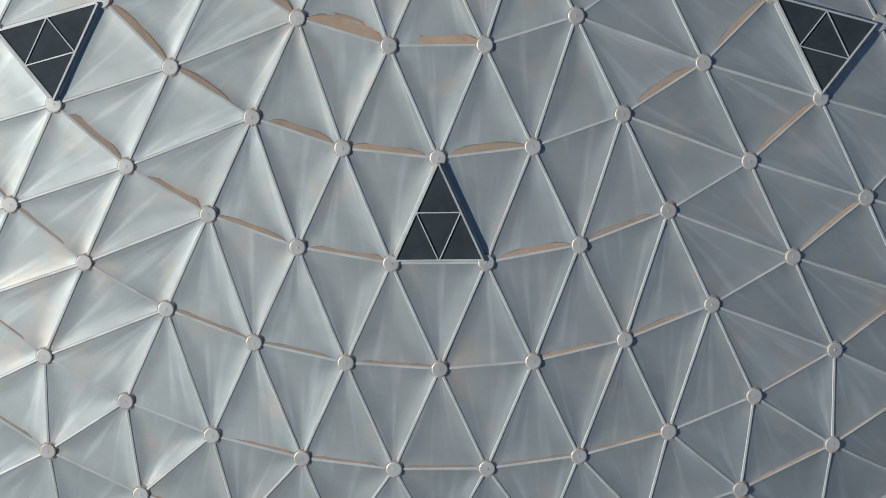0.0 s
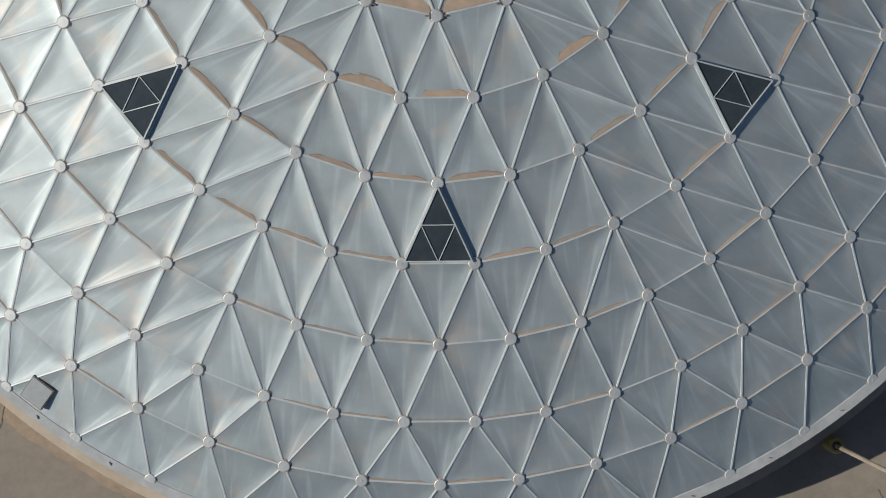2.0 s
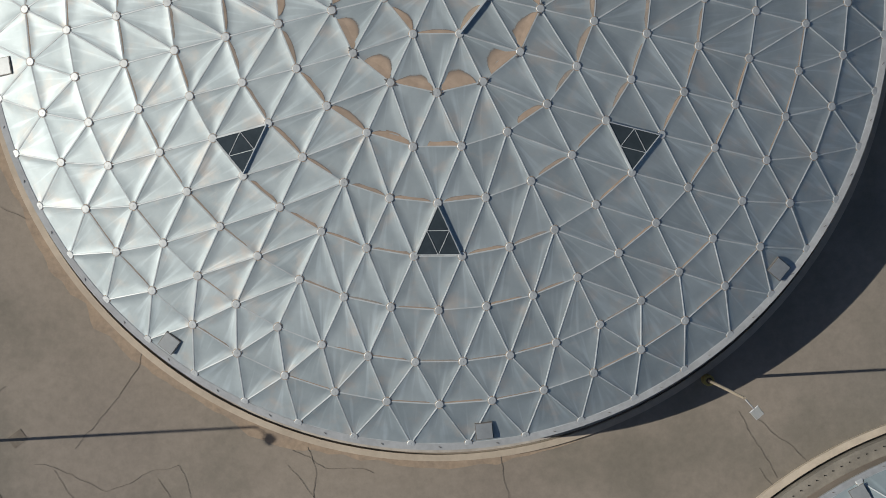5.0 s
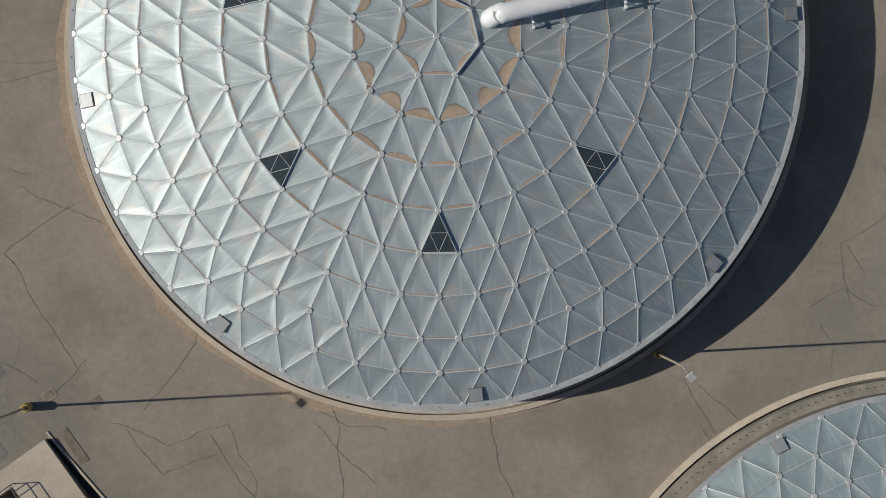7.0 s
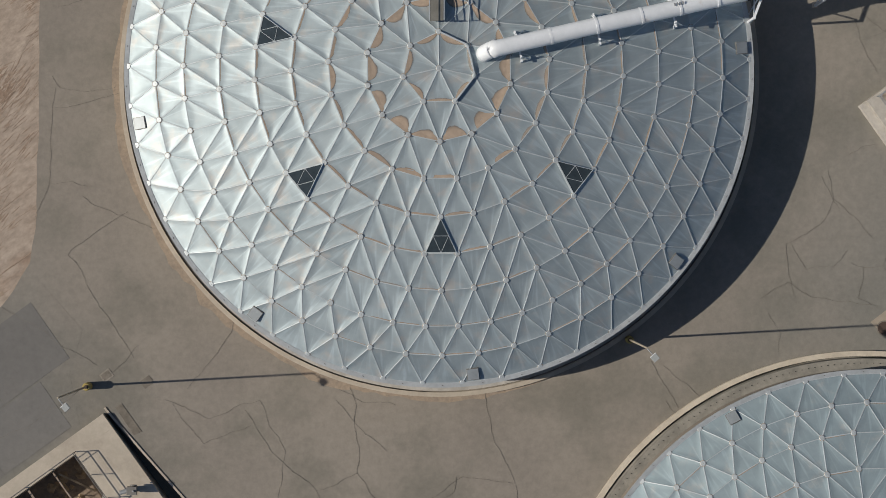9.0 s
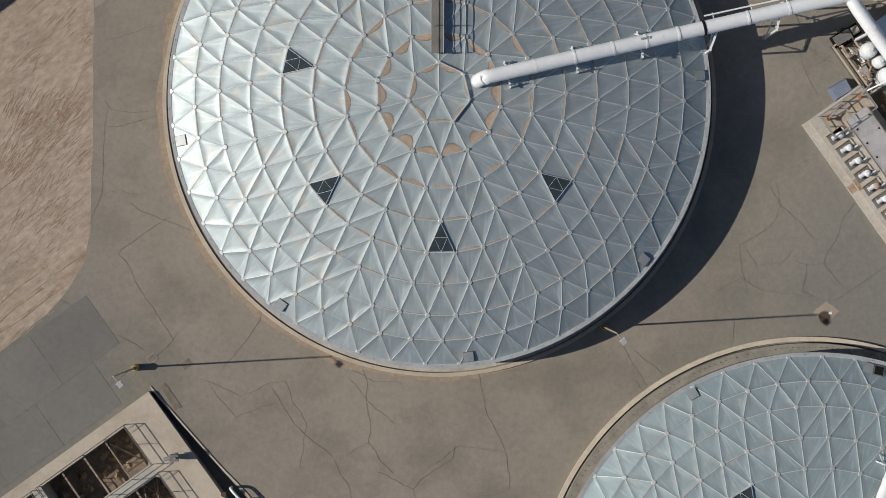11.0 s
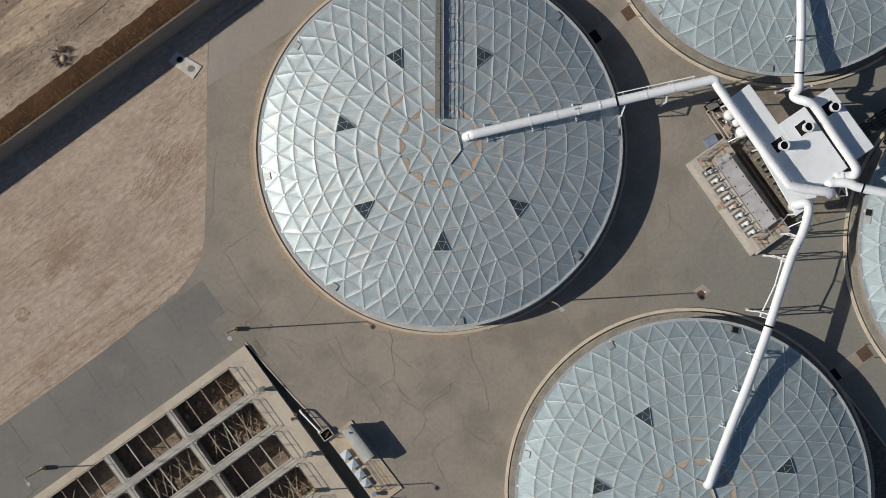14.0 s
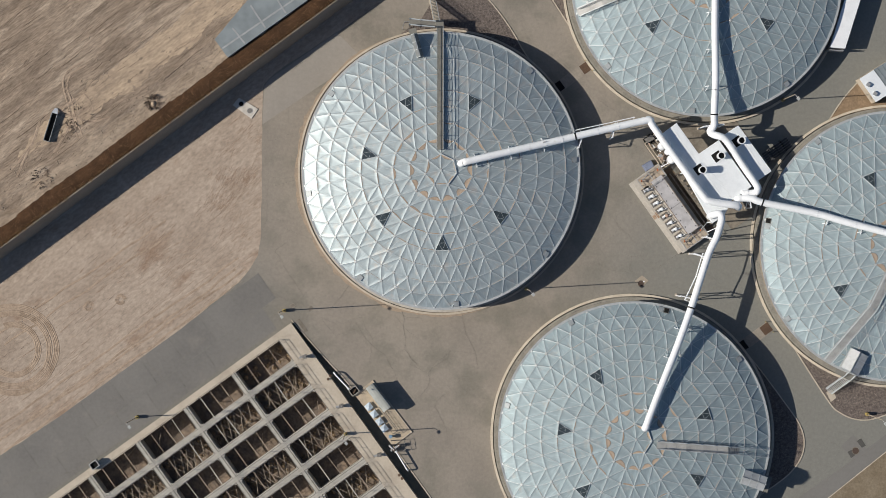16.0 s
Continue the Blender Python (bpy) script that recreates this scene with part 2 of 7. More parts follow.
def empty(name, m, label, category, group="", kind=""):
    e = new(name)
    e.matrix_basis = m
    return tagged(e, label, category, group, kind)


class Geo:
    """Collects vertices and faces of one mesh."""

    def __init__(self):
        self.v, self.f = [], []

    def add(self, vs, fs):
        o = len(self.v)
        self.v += [Vector(v) for v in vs]
        self.f += [[i + o for i in f] for f in fs]
        return self

    def box(self, x0, y0, z0, x1, y1, z1, m=None):
        vs = [Vector((x, y, z)) for z in (z0, z1) for y in (y0, y1) for x in (x0, x1)]
        if m is not None:
            vs = [m @ v for v in vs]
        return self.add(vs, [(0, 2, 3, 1), (4, 5, 7, 6), (0, 1, 5, 4), (2, 6, 7, 3), (0, 4, 6, 2), (1, 3, 7, 5)])

    def bar(self, a, b, w, h=None, lift=0.0):
        """A bar from a to b, w wide and h high, with its underside lift above the line."""
        a, b = Vector(a), Vector(b)
        h = h or w
        d = (b - a).normalized()
        s = d.cross(Vector((0, 0, 1)))
        s = (s if s.length > 1e-4 else Vector((1, 0, 0))).normalized()
        u = s.cross(d)
        vs = [p + s * (i * w / 2) + u * (lift + j * h) for p in (a, b) for i, j in ((-1, 0), (1, 0), (1, 1), (-1, 1))]
        return self.add(vs, [(0, 1, 2, 3), (7, 6, 5, 4), (0, 4, 5, 1), (1, 5, 6, 2), (2, 6, 7, 3), (3, 7, 4, 0)])

    def pipe(self, pts, r, n=10, caps=True):
        """A round pipe along points."""
        pts = [Vector(p) for p in pts]
        rings, ref = [], None
        for i, p in enumerate(pts):
            d0 = (p - pts[i - 1]).normalized() if i else (pts[1] - p).normalized()
            d1 = (pts[i + 1] - p).normalized() if i < len(pts) - 1 else d0
            d = (d0 + d1).normalized()
            if ref is None:
                ref = Vector((0, 0, 1)) if abs(d.z) < 0.9 else Vector((1, 0, 0))
            s = d.cross(ref).normalized()
            u = s.cross(d)
            ref = u
            k = 1 / max(0.5, d.dot(d1))
            rr = r[i] if isinstance(r, (list, tuple)) else r
            rings.append([p + (s * math.cos(a) * k + u * math.sin(a)) * rr for a in (2 * math.pi * j / n for j in range(n))])
        o = len(self.v)
        for ring in rings:
            self.v += ring
        for i in range(len(rings) - 1):
            for j in range(n):
                a, b = o + i * n + j, o + i * n + (j + 1) % n
                self.f.append([a, b, b + n, a + n])
        if caps:
            self.f.append([o + j for j in range(n)][::-1])
            self.f.append([o + (len(rings) - 1) * n + j for j in range(n)])
        return self

    def prism(self, poly, z0, z1):
        """A flat prism over a polygon of (x, y)."""
        n = len(poly)
        vs = [(*p, z0) for p in poly] + [(*p, z1) for p in poly]
        return self.add(vs, [list(range(n))[::-1], list(range(n, 2 * n))] + [(i, (i + 1) % n, n + (i + 1) % n, n + i) for i in range(n)])

    def ring(self, r0, r1, z0, z1, n=96, a0=0.0, a1=360.0, m=None):
        """An upright ring wall between two radii."""
        full = a1 - a0 >= 360
        k = n if full else n + 1
        vs = []
        for i in range(k):
            a = radians(a0 + (a1 - a0) * i / n)
            c, s = math.cos(a), math.sin(a)
            vs += [Vector((r0 * c, r0 * s, z0)), Vector((r1 * c, r1 * s, z0)), Vector((r1 * c, r1 * s, z1)), Vector((r0 * c, r0 * s, z1))]
        if m is not None:
            vs = [m @ v for v in vs]
        fs = []
        for i in range(n):
            a, b = 4 * i, 4 * ((i + 1) % k)
            fs += [(a + j, b + j, b + (j + 1) % 4, a + (j + 1) % 4) for j in range(4)]
        if not full:
            fs += [(0, 1, 2, 3), (4 * n + 3, 4 * n + 2, 4 * n + 1, 4 * n)]
        return self.add(vs, fs)

    def to(self, name, material, parent=None, m=None, smooth=False, **tags):
        me = mesh(name, self.v, self.f, material, smooth)
        bm = bmesh.new()
        bm.from_mesh(me)
        bmesh.ops.recalc_face_normals(bm, faces=bm.faces)
        bm.to_mesh(me)
        bm.free()
        return put(name, me, parent, m, **tags)


def smooth_line(pts, n=6):
    """Points on a rounded line through pts."""
    out = []
    p = [Vector(q) for q in pts]
    for i in range(len(p) - 1):
        a, b, c, d = p[max(i - 1, 0)], p[i], p[i + 1], p[min(i + 2, len(p) - 1)]
        for k in range(n):
            t = k / n
            out.append(0.5 * (2 * b + (c - a) * t + (2 * a - 5 * b + 4 * c - d) * t * t + (3 * b - a - 3 * c + d) * t ** 3))
    out.append(p[-1])
    return out


def on(p, z):
    return Vector((p[0], p[1], z))


# ---- ground: lower yard, retaining wall line, upper field ----
WALL_A, WALL_B = Vector((-61.17, -11.63)), Vector((-14.79, 21.57))
WALL_DIR = (WALL_B - WALL_A).normalized()
WALL_N = Vector((-WALL_DIR.y, WALL_DIR.x))
FIELD_Z = 4.6


BAS_O = Vector((-22.81, -23.17))
BAS_A = (Vector((-35.30, -31.92)) - BAS_O).normalized()
BAS_B = Vector((-BAS_A.y, BAS_A.x))


def bas(a, b):
    """A place in the basin's own plan: a along the road, b away from it."""
    p = BAS_O + BAS_A * a + BAS_B * b
    return (p.x, p.y)


ROWS, COLS, CELL_A, CELL_B, PITCH_A, PITCH_B = 8, 6, 7.4, 3.25, 8.15, 4.18
BASIN_HOLE = [bas(-2.8, -0.2), bas(COLS * PITCH_A, -0.2), bas(COLS * PITCH_A, ROWS * PITCH_B), bas(-4.22, ROWS * PITCH_B), bas(-4.22, 10.5), bas(-3.72, 6.0), bas(-3.12, -0.9), bas(-2.8, -0.9)]


def sheet(outer, hole, z):
    """A flat sheet with one opening."""
    bm = bmesh.new()
    edges = []
    for loop in (outer, hole):
        vs = [bm.verts.new((p[0], p[1], z)) for p in loop]
        edges += [bm.edges.new((vs[i], vs[(i + 1) % len(vs)])) for i in range(len(vs))]
    bmesh.ops.triangle_fill(bm, use_beauty=True, edges=edges)
    g = Geo()
    bm.verts.index_update()
    g.v, g.f = [v.co.copy() for v in bm.verts], [[v.index for v in f.verts] for f in bm.faces]
    bm.free()
    return up(g)


def up(g):
    for n, f in enumerate(g.f):
        a, b, c = (g.v[i] for i in f[:3])
        if (b - a).cross(c - a).z < 0:
            g.f[n] = f[::-1]
    return g


def field_z(s, d):
    """Height of the upper field: low furrows along the wall, broken clods."""
    fade = min(1.0, max(0.0, (d - 2.2) / 3))
    w = noise.noise((s * 0.1, d * 0.1, 3.0)) * 0.2 + noise.noise((s * 0.04, d * 0.7, 9.0)) * 0.12 + noise.noise((s * 0.15, d * 1.6, 5.0)) * 0.07 + noise.noise((s * 0.9, d * 0.9, 1.0)) * 0.05
    return FIELD_Z + 0.06 + w * fade


def field_patch(name, mat_, s0, s1, low, high, lift, label):
    """A thin spread of soil over the field between two ragged edges low(s) and high(s)."""
    g, n, m = Geo(), int((s1 - s0) / 0.2), 14
    for i in range(n + 1):
        s = s0 + (s1 - s0) * i / n
        lo, hi = low(s), high(s)
        mid = (lo + hi) / 2
        taper = min(1.0, 4 * i / n, 4 * (n - i) / n) ** 0.6
        lo, hi = mid + (lo - mid) * taper, mid + (hi - mid) * taper
        for j in range(m + 1):
            d = lo + (hi - lo) * j / m
            p = WALL_A + WALL_DIR * s + WALL_N * d
            g.v.append(Vector((p.x, p.y, field_z(s, d) + lift)))
    g.f = [[i * (m + 1) + j, (i + 1) * (m + 1) + j, (i + 1) * (m + 1) + j + 1, i * (m + 1) + j + 1] for i in range(n) for j in range(m)]
    up(g)
    put(name, mesh(name, g.v, g.f, mat_, True), None, label=label, category="soil", kind="stuff")


def ragged(s, k):
    return noise.noise((s * 0.22, k, 7.0)) * 1.1 + noise.noise((s * 0.9, k, 2.0)) * 0.45 + noise.noise((s * 3.2, k, 4.0)) * 0.3


def build_ground():
    def at(s, d):
        p = WALL_A + WALL_DIR * s + WALL_N * d
        return (p.x, p.y)

    g = sheet([at(-1600, -1600), at(1600, -1600), at(1600, 1.1), at(-1600, 1.1)], BASIN_HOLE, 0.0)
    cols = [-1600, -400] + list(range(-80, 131, 1)) + [400, 1600]
    rows = [(1.1, 0), (1.12, FIELD_Z)] + [(2.2 + 0.5 * i, 0) for i in range(0, 130)] + [(400, FIELD_Z), (1600, FIELD_Z)]
    o, n = len(g.v), len(cols)
    for d, z in rows:
        for s in cols:
            x, y = at(s, d)
            g.v.append(Vector((x, y, field_z(s, d) if 2 < d < 90 else z)))
    g.f += [[o + r * n + c, o + r * n + c + 1, o + (r + 1) * n + c + 1, o + (r + 1) * n + c] for r in range(len(rows) - 1) for c in range(n - 1)]
    ground = g.to("ground", M_DIRT, label="bare graded tan dirt with tyre and grader marks", kind="structure")
    ground.data.materials.append(M_FIELD)
    for p in ground.data.polygons:
        p.material_index = 1 if p.center.z > 1.0 else 0
    # wall with a slightly battered face and a brown scrub strip on its crest
    w = Geo()
    for s in (-200, 260):
        for d, z in ((0.2, -0.3), (0.95, FIELD_Z + 0.05), (1.15, FIELD_Z + 0.05), (1.15, -0.3)):
            p = WALL_A + WALL_DIR * s + WALL_N * d
            w.v.append(Vector((p.x, p.y, z)))
    w.f = [[0, 1, 2, 3], [7, 6, 5, 4], [0, 4, 5, 1], [1, 5, 6, 2], [2, 6, 7, 3], [3, 7, 4, 0]]
    w.to("wall_north", M_WALL, label="long plain concrete retaining wall below the dirt field", kind="structure")
    b = Geo()
    rnd = random.Random(4)
    ns, prof = 900, [(1.15, 3.0), (1.25, 3.1), (1.5, 3.17), (1.8, 3.22), (2.1, 3.25), (2.5, 3.24), (3.0, 3.2), (3.5, 3.03)]
    nk = len(prof)
    for i in range(ns + 1):
        s = -80 + 210 * i / ns
        for k, (d, z) in enumerate(prof):
            e = noise.noise((s * 0.3, 3.0, 0)) * 0.28 + noise.noise((s * 1.6, 1.0, 0)) * 0.14 if k >= nk - 2 else 0
            p = WALL_A + WALL_DIR * s + WALL_N * (d + e)
            b.v.append(Vector((p.x, p.y, FIELD_Z - 3.0 + z + (noise.noise((s * 1.3, d * 2.2, 0)) * 0.05 + noise.noise((s * 4, d * 4, 5.0)) * 0.02 if k else 0))))
    b.f = [[i * nk + k, (i + 1) * nk + k, (i + 1) * nk + k + 1, i * nk + k + 1] for i in range(ns) for k in range(nk - 1)]
    b.to("bank_scrub", M_BANK, smooth=True, label="dry brown scrub along the crest of the retaining wall", category="scrub", kind="stuff")
    t = Geo()
    for i in range(11000):
        s, d = rnd.uniform(-50, 85), rnd.choice((rnd.uniform(1.2, 3.2), rnd.uniform(1.1, 1.6), rnd.uniform(2.4, 3.3)))
        p = WALL_A + WALL_DIR * s + WALL_N * d
        q = p + WALL_N * rnd.uniform(-0.4, 0.05) + WALL_DIR * rnd.uniform(-0.1, 0.1)
        z = FIELD_Z + 0.1 + 0.12 * math.sin((d - 1.15) * 1.7)
        t.bar((p.x, p.y, z), (q.x, q.y, z + rnd.uniform(0.03, 0.16)), rnd.uniform(0.012, 0.03))
    t.to("dry_grass", M_STRAW, label="thin dry grass stalks on the wall's crest", category="grass", kind="stuff")


build_ground()


field_patch("spoil_spread", M_SPOIL, 11.0, 54.0, lambda s: 8.0 + ragged(s, 1.0), lambda s: 11.4 + ragged(s, 5.0) + max(0, s - 20) * 0.03, 0.02, "pale tan spoil spread along the field's edge")
field_patch("crest_soil", M_CRESTSOIL, -40, 70, lambda s: 2.6, lambda s: 5.4 + 1.3 * ragged(s, 9.0), 0.018, "loose greyish soil behind the retaining wall")


def scatter(name, mat_, count, seed, place, size, label):
    """Clods strewn where place(random) says."""
    rnd = random.Random(seed)
    g = Geo()
    for _ in range(count):
        x, y, z = place(rnd)
        r = rnd.uniform(*size) * rnd.uniform(0.5, 1)
        a = rnd.uniform(0, 6.28)
        vs = [(x + r * math.cos(a + q * 1.257) * rnd.uniform(0.6, 1.2), y + r * math.sin(a + q * 1.257) * rnd.uniform(0.6, 1.2), z - 0.03) for q in range(5)] + [(x, y, z + r * rnd.uniform(0.4, 0.9))]
        g.add(vs, [(q, (q + 1) % 5, 5) for q in range(5)])
    put(name, mesh(name, g.v, g.f, mat_), None, label=label, category="clods", kind="stuff")


def field_spot(rnd):
    s, d = rnd.uniform(-35, 60), 2.8 + abs(rnd.gauss(0, 5.0))
    p = WALL_A + WALL_DIR * s + WALL_N * d
    return p.x, p.y, field_z(s, d)


def lot_spot(rnd):
    """More clods along the lot's traffic edges."""
    while True:
        s, d = rnd.uniform(-30, 45), -rnd.uniform(0.5, 21)
        if noise.noise((s * 0.12, d * 0.35, 21.0)) + rnd.uniform(-0.5, 0.35) > 0:
            p = WALL_A + WALL_DIR * s + WALL_N * d
            if p.x < -25.5 and (p.y > -14 or p.x < -26.6 - (-14.5 - p.y) * 1.25):
                return p.x, p.y, 0.0


scatter("clods", M_CRESTSOIL, 3600, 31, field_spot, (0.06, 0.2), "loose clods on the upper field")
scatter("clods", M_DIRT, 900, 32, lot_spot, (0.03, 0.11), "loose clods on the dirt lot")


def furrows(name, mat_, count, seed, s_range, d_range, height, base, label, lean=0.0, length=(1.5, 7), width=(0.035, 0.1)):
    """Long low ridges left by a grader blade."""
    rnd = random.Random(seed)
    g = Geo()
    for _ in range(count):
        s, d, l, w = rnd.uniform(*s_range), rnd.uniform(*d_range), rnd.uniform(*length), rnd.uniform(*width)
        n, o, h = 14, len(g.v), rnd.uniform(*height)
        drift = rnd.gauss(lean, 0.03)
        for i in range(n + 1):
            t = i / n
            ss, dd = s + l * t, d + drift * l * t + noise.noise((s + l * t * 0.3, d, 8.0)) * 0.25
            p = WALL_A + WALL_DIR * ss + WALL_N * dd
            z = base(ss, dd)
            e = math.sin(math.pi * t) ** 0.5
            q = h * e * rnd.uniform(0.5, 1.2)
            for k, zz in ((-w, -0.02), (0, q), (w, -0.02)):
                v = p + WALL_N * k
                g.v.append(Vector((v.x, v.y, z + zz)))
        g.f += [[o + i * 3 + k, o + (i + 1) * 3 + k, o + (i + 1) * 3 + k + 1, o + i * 3 + k + 1] for i in range(n) for k in range(2)]
    up(g)
    put(name, mesh(name, g.v, g.f, mat_), None, label=label, category="furrows", kind="stuff")


furrows("furrows", M_FIELD, 1700, 41, (-45, 70), (6.0, 48.0), (0.025, 0.075), field_z, "thin grader furrows across the field")
M_SCRAPE = mat("scraped_brown_dirt", (0.285, 0.212, 0.157), 0.95, tint=(0.345, 0.277, 0.217), vary=0.3, coarse=0.8, fine=4, bump=0.5, spec=0.1)
furrows("furrows", M_SCRAPE, 160, 43, (-25, 30), (-21.5, -11.0), (0.008, 0.028), lambda s, d: 0.0, "brown scrape marks along the lot's edge", 0.03, (0.8, 5.0), (0.03, 0.09))
furrows("furrows", M_DIRT, 260, 42, (-25, 16), (-20.0, -2.0), (0.015, 0.045), lambda s, d: 0.0, "thin grader furrows across the dirt lot", 0.06, (0.5, 3.5), (0.02, 0.055))

def scrapes(patches, seed):
    """Short brown tyre and blade scrapes lying in swarms: (x, y, half length, half width of the swarm, its heading, spread of headings, count)."""
    rnd = random.Random(seed)
    g = Geo()
    for cx, cy, along_, across, head, fan_, count in patches:
        d = Vector((math.cos(radians(head)), math.sin(radians(head))))
        n = Vector((-d.y, d.x))
        for _ in range(count):
            u, v = max(-0.9, min(0.9, rnd.gauss(0, 0.42))), max(-1.0, min(1.0, rnd.gauss(0, 0.45)))
            p = Vector((cx, cy)) + d * u * along_ + n * v * across
            if noise.noise((p.x * 0.35, p.y * 0.35, 3.0)) < rnd.uniform(-0.4, 0.4) or p.x > -25.3:
                continue
            a = radians(head + rnd.gauss(0, fan_ * 0.55) + 12 * v)
            bend, l, w = radians(rnd.gauss(0, 5)), rnd.uniform(0.25, 1.3), 0.012 + 0.05 * rnd.random() ** 1.6
            m, o, h = 6, len(g.v), rnd.uniform(0.004, 0.014)
            for i in range(m + 1):
                e = math.sin(math.pi * (0.06 + 0.88 * i / m)) ** 0.6
                t = Vector((math.cos(a), math.sin(a)))
                k = Vector((-t.y, t.x)) * w * e * rnd.uniform(0.5, 1.2)
                g.v += [on(p - k, 0.002), on(p, h * e + 0.004), on(p + k, 0.002)]
                p = p + t * l / m
                a += bend / m
            g.f += [[o + i * 3 + q, o + (i + 1) * 3 + q, o + (i + 1) * 3 + q + 1, o + i * 3 + q + 1] for i in range(m) for q in range(2)]
    up(g)
    put("scrapes", mesh("scrapes", g.v, g.f, M_SCRAPE), None, label="brown tyre and blade scrapes in the dirt lot", category="scrapes", kind="stuff")


scrapes(((-28.4, -1.9, 7.5, 3.2, 52, 13, 900), (-28.5, -7.2, 5, 2.6, 55, 16, 380), (-30.4, -1.2, 5, 3, 58, 14, 260), (-28.4, 3.0, 6, 3.5, 38, 8, 320), (-27.4, 4.7, 5, 2, 36, 6, 160), (-40.0, -10.1, 4.5, 3.0, 45, 14, 420), (-42.5, -6.3, 7, 1.6, 36, 8, 300), (-36.0, -12.5, 5, 2.5, 40, 14, 260), (-47.0, -14.0, 6, 2.5, 36, 10, 260), (-31.3, -18.0, 8, 1.2, 37, 8, 260), (-40.0, -24.0, 8, 1.5, 36, 8, 200)), 71)

# paved yard, its dark road and gravel beds
def roughen(pts, amp=0.13, step=0.8):
    """Breaks straight edges into a worn, uneven line."""
    out = []
    for a, b in zip(pts, pts[1:]):
        a, b = Vector(a), Vector(b)
        d = b - a
        n = max(1, int(d.length / step))
        s = Vector((-d.y, d.x)).normalized()
        for i in range(n):
            p = a + d * i / n
            out.append(tuple(p + s * (amp * (noise.noise((p.x * 0.35, p.y * 0.35, 0.0)) + 0.6 * noise.noise((p.x * 1.3, p.y * 1.3, 3.0))))))
    out.append(tuple(pts[-1]))
    return out


YARD_EDGE = [(-64.91, -40.58), (-51.46, -32.06), (-38.16, -22.72), (-28.26, -14.99), (-26.58, -13.04), (-25.61, -11.24), (-25.19, -9.12), (-24.93, -1.63), (-24.71, 8.62), (-24.50, 12.41), (-23.54, 13.51), (-13.98, 19.76), (-1.24, 28.13), (9.85, 35.31)]
YARD = roughen(YARD_EDGE) + [(57.28, 63.86), (127.82, 61.32), (125.79, -87.65), (8.08, -93.88), (-86.01, -92.59)]
sheet(YARD, BASIN_HOLE, 0.02).to("pavement", M_PAVE, label="worn grey-brown paved yard with cracks", kind="structure")
ROAD = roughen([(-64.91, -40.58), (-51.46, -32.06), (-38.16, -22.72), (-28.26, -14.99), (-26.58, -13.04)]) + [(-25.31, -12.03), (-22.35, -15.46), (-23.18, -18.22), (-22.44, -22.17), (-23.24, -22.63), (-35.89, -30.78), (-48.81, -39.38), (-58.71, -45.92), (-79.29, -59.75)]
ROAD_OB = Geo().prism(ROAD, 0.0, 0.026).to("road", M_PAVE, label="dark grey concrete road beside the basins", kind="structure")

Geo().prism([(-24.68, 6.91), (-18.12, 11.21), (-10.77, 15.94), (-14.2, 19.5), (-23.45, 13.3), (-24.4, 12.2)], 0.0, 0.028).to("pavement_slab", mat("pale_paving", (0.30, 0.276, 0.243), 0.9, tint=(0.262, 0.242, 0.214), vary=0.1, coarse=0.15, fine=2.0, bump=0.05, spec=0.2, detail=9), label="smooth paler concrete slab in the paving", kind="structure")

M_SLABROAD = mat("grey_road_slab", (0.182, 0.175, 0.162), 0.9, tint=(0.158, 0.152, 0.142), vary=0.12, coarse=0.15, fine=2.2, bump=0.08, spec=0.2, piece=0.03, detail=9, third=((0.205, 0.192, 0.173), 0.25, 0.55, 0.75))


def road_slabs():
    """Cast slabs in two lanes along the road, with open joints."""
    rnd = random.Random(17)
    for b0, b1 in ((-9.35, -5.05), (-5.0, -1.5)):
        a = -3.2 if b1 < -4 else -0.8
        while a < 43:
            l = 5.0 + rnd.uniform(-0.25, 0.25)
            k = 0.035
            Geo().prism([bas(a + k, b0 + k), bas(a + l - k, b0 + k), bas(a + l - k + 0.05, b1 - k), bas(a + k + 0.05, b1 - k)], 0.02, 0.04).to("slab", M_SLABROAD, ROAD_OB)
            a += l


# ---- tanks with geodesic aluminium domes ----
RING_R = [0, 2.17, 4.33, 6.57, 8.79, 10.99, 13.17, 15.345, 17.11, 18.85]
RISE, RIM_Z, LIP = 3.0, 3.3, 0.3
SPHERE = (18.85 ** 2 + RISE ** 2) / (2 * RISE)
STEP = 360 / 7


def dome_z(r):
    return RISE - (SPHERE - math.sqrt(SPHERE ** 2 - r * r)) + LIP * min(1.0, max(0.0, (18.85 - r) / 1.74))


def hub_at(k, j):
    """Hub j of ring k: seven to the ring's number, forty-nine in the outer three, the eighth staggered."""
    n = 7 * min(k, 7)
    a = radians(360 * (j + (0.5 if k == 8 else 0)) / n) if k else 0
    return Vector((RING_R[k] * math.cos(a), RING_R[k] * math.sin(a), dome_z(RING_R[k])))


def sector_triangles():
    """Corner hubs of the panels of one seventh: (ring, index) triples, and the ring of the downhill edge where there is one."""
    out = []
    for k in range(7):
        for i in range(k + 1):
            out.append(((k, i), (k + 1, i), (k + 1, i + 1), k + 1))
            if i < k:
                out.append(((k + 1, i + 1), (k, i + 1), (k, i), 0))
    for i in range(7):
        out += [((8, i), (7, i + 1), (7, i), 0), ((7, i + 1), (8, i), (8, i + 1), 8)]
        out += [((8, i), (9, i), (9, i + 1), 9), ((9, i + 1), (8, i + 1), (8, i), 0)]
    return out


TRIS = sector_triangles()
SKYLIGHT = ((4, 2), (5, 2), (5, 3))


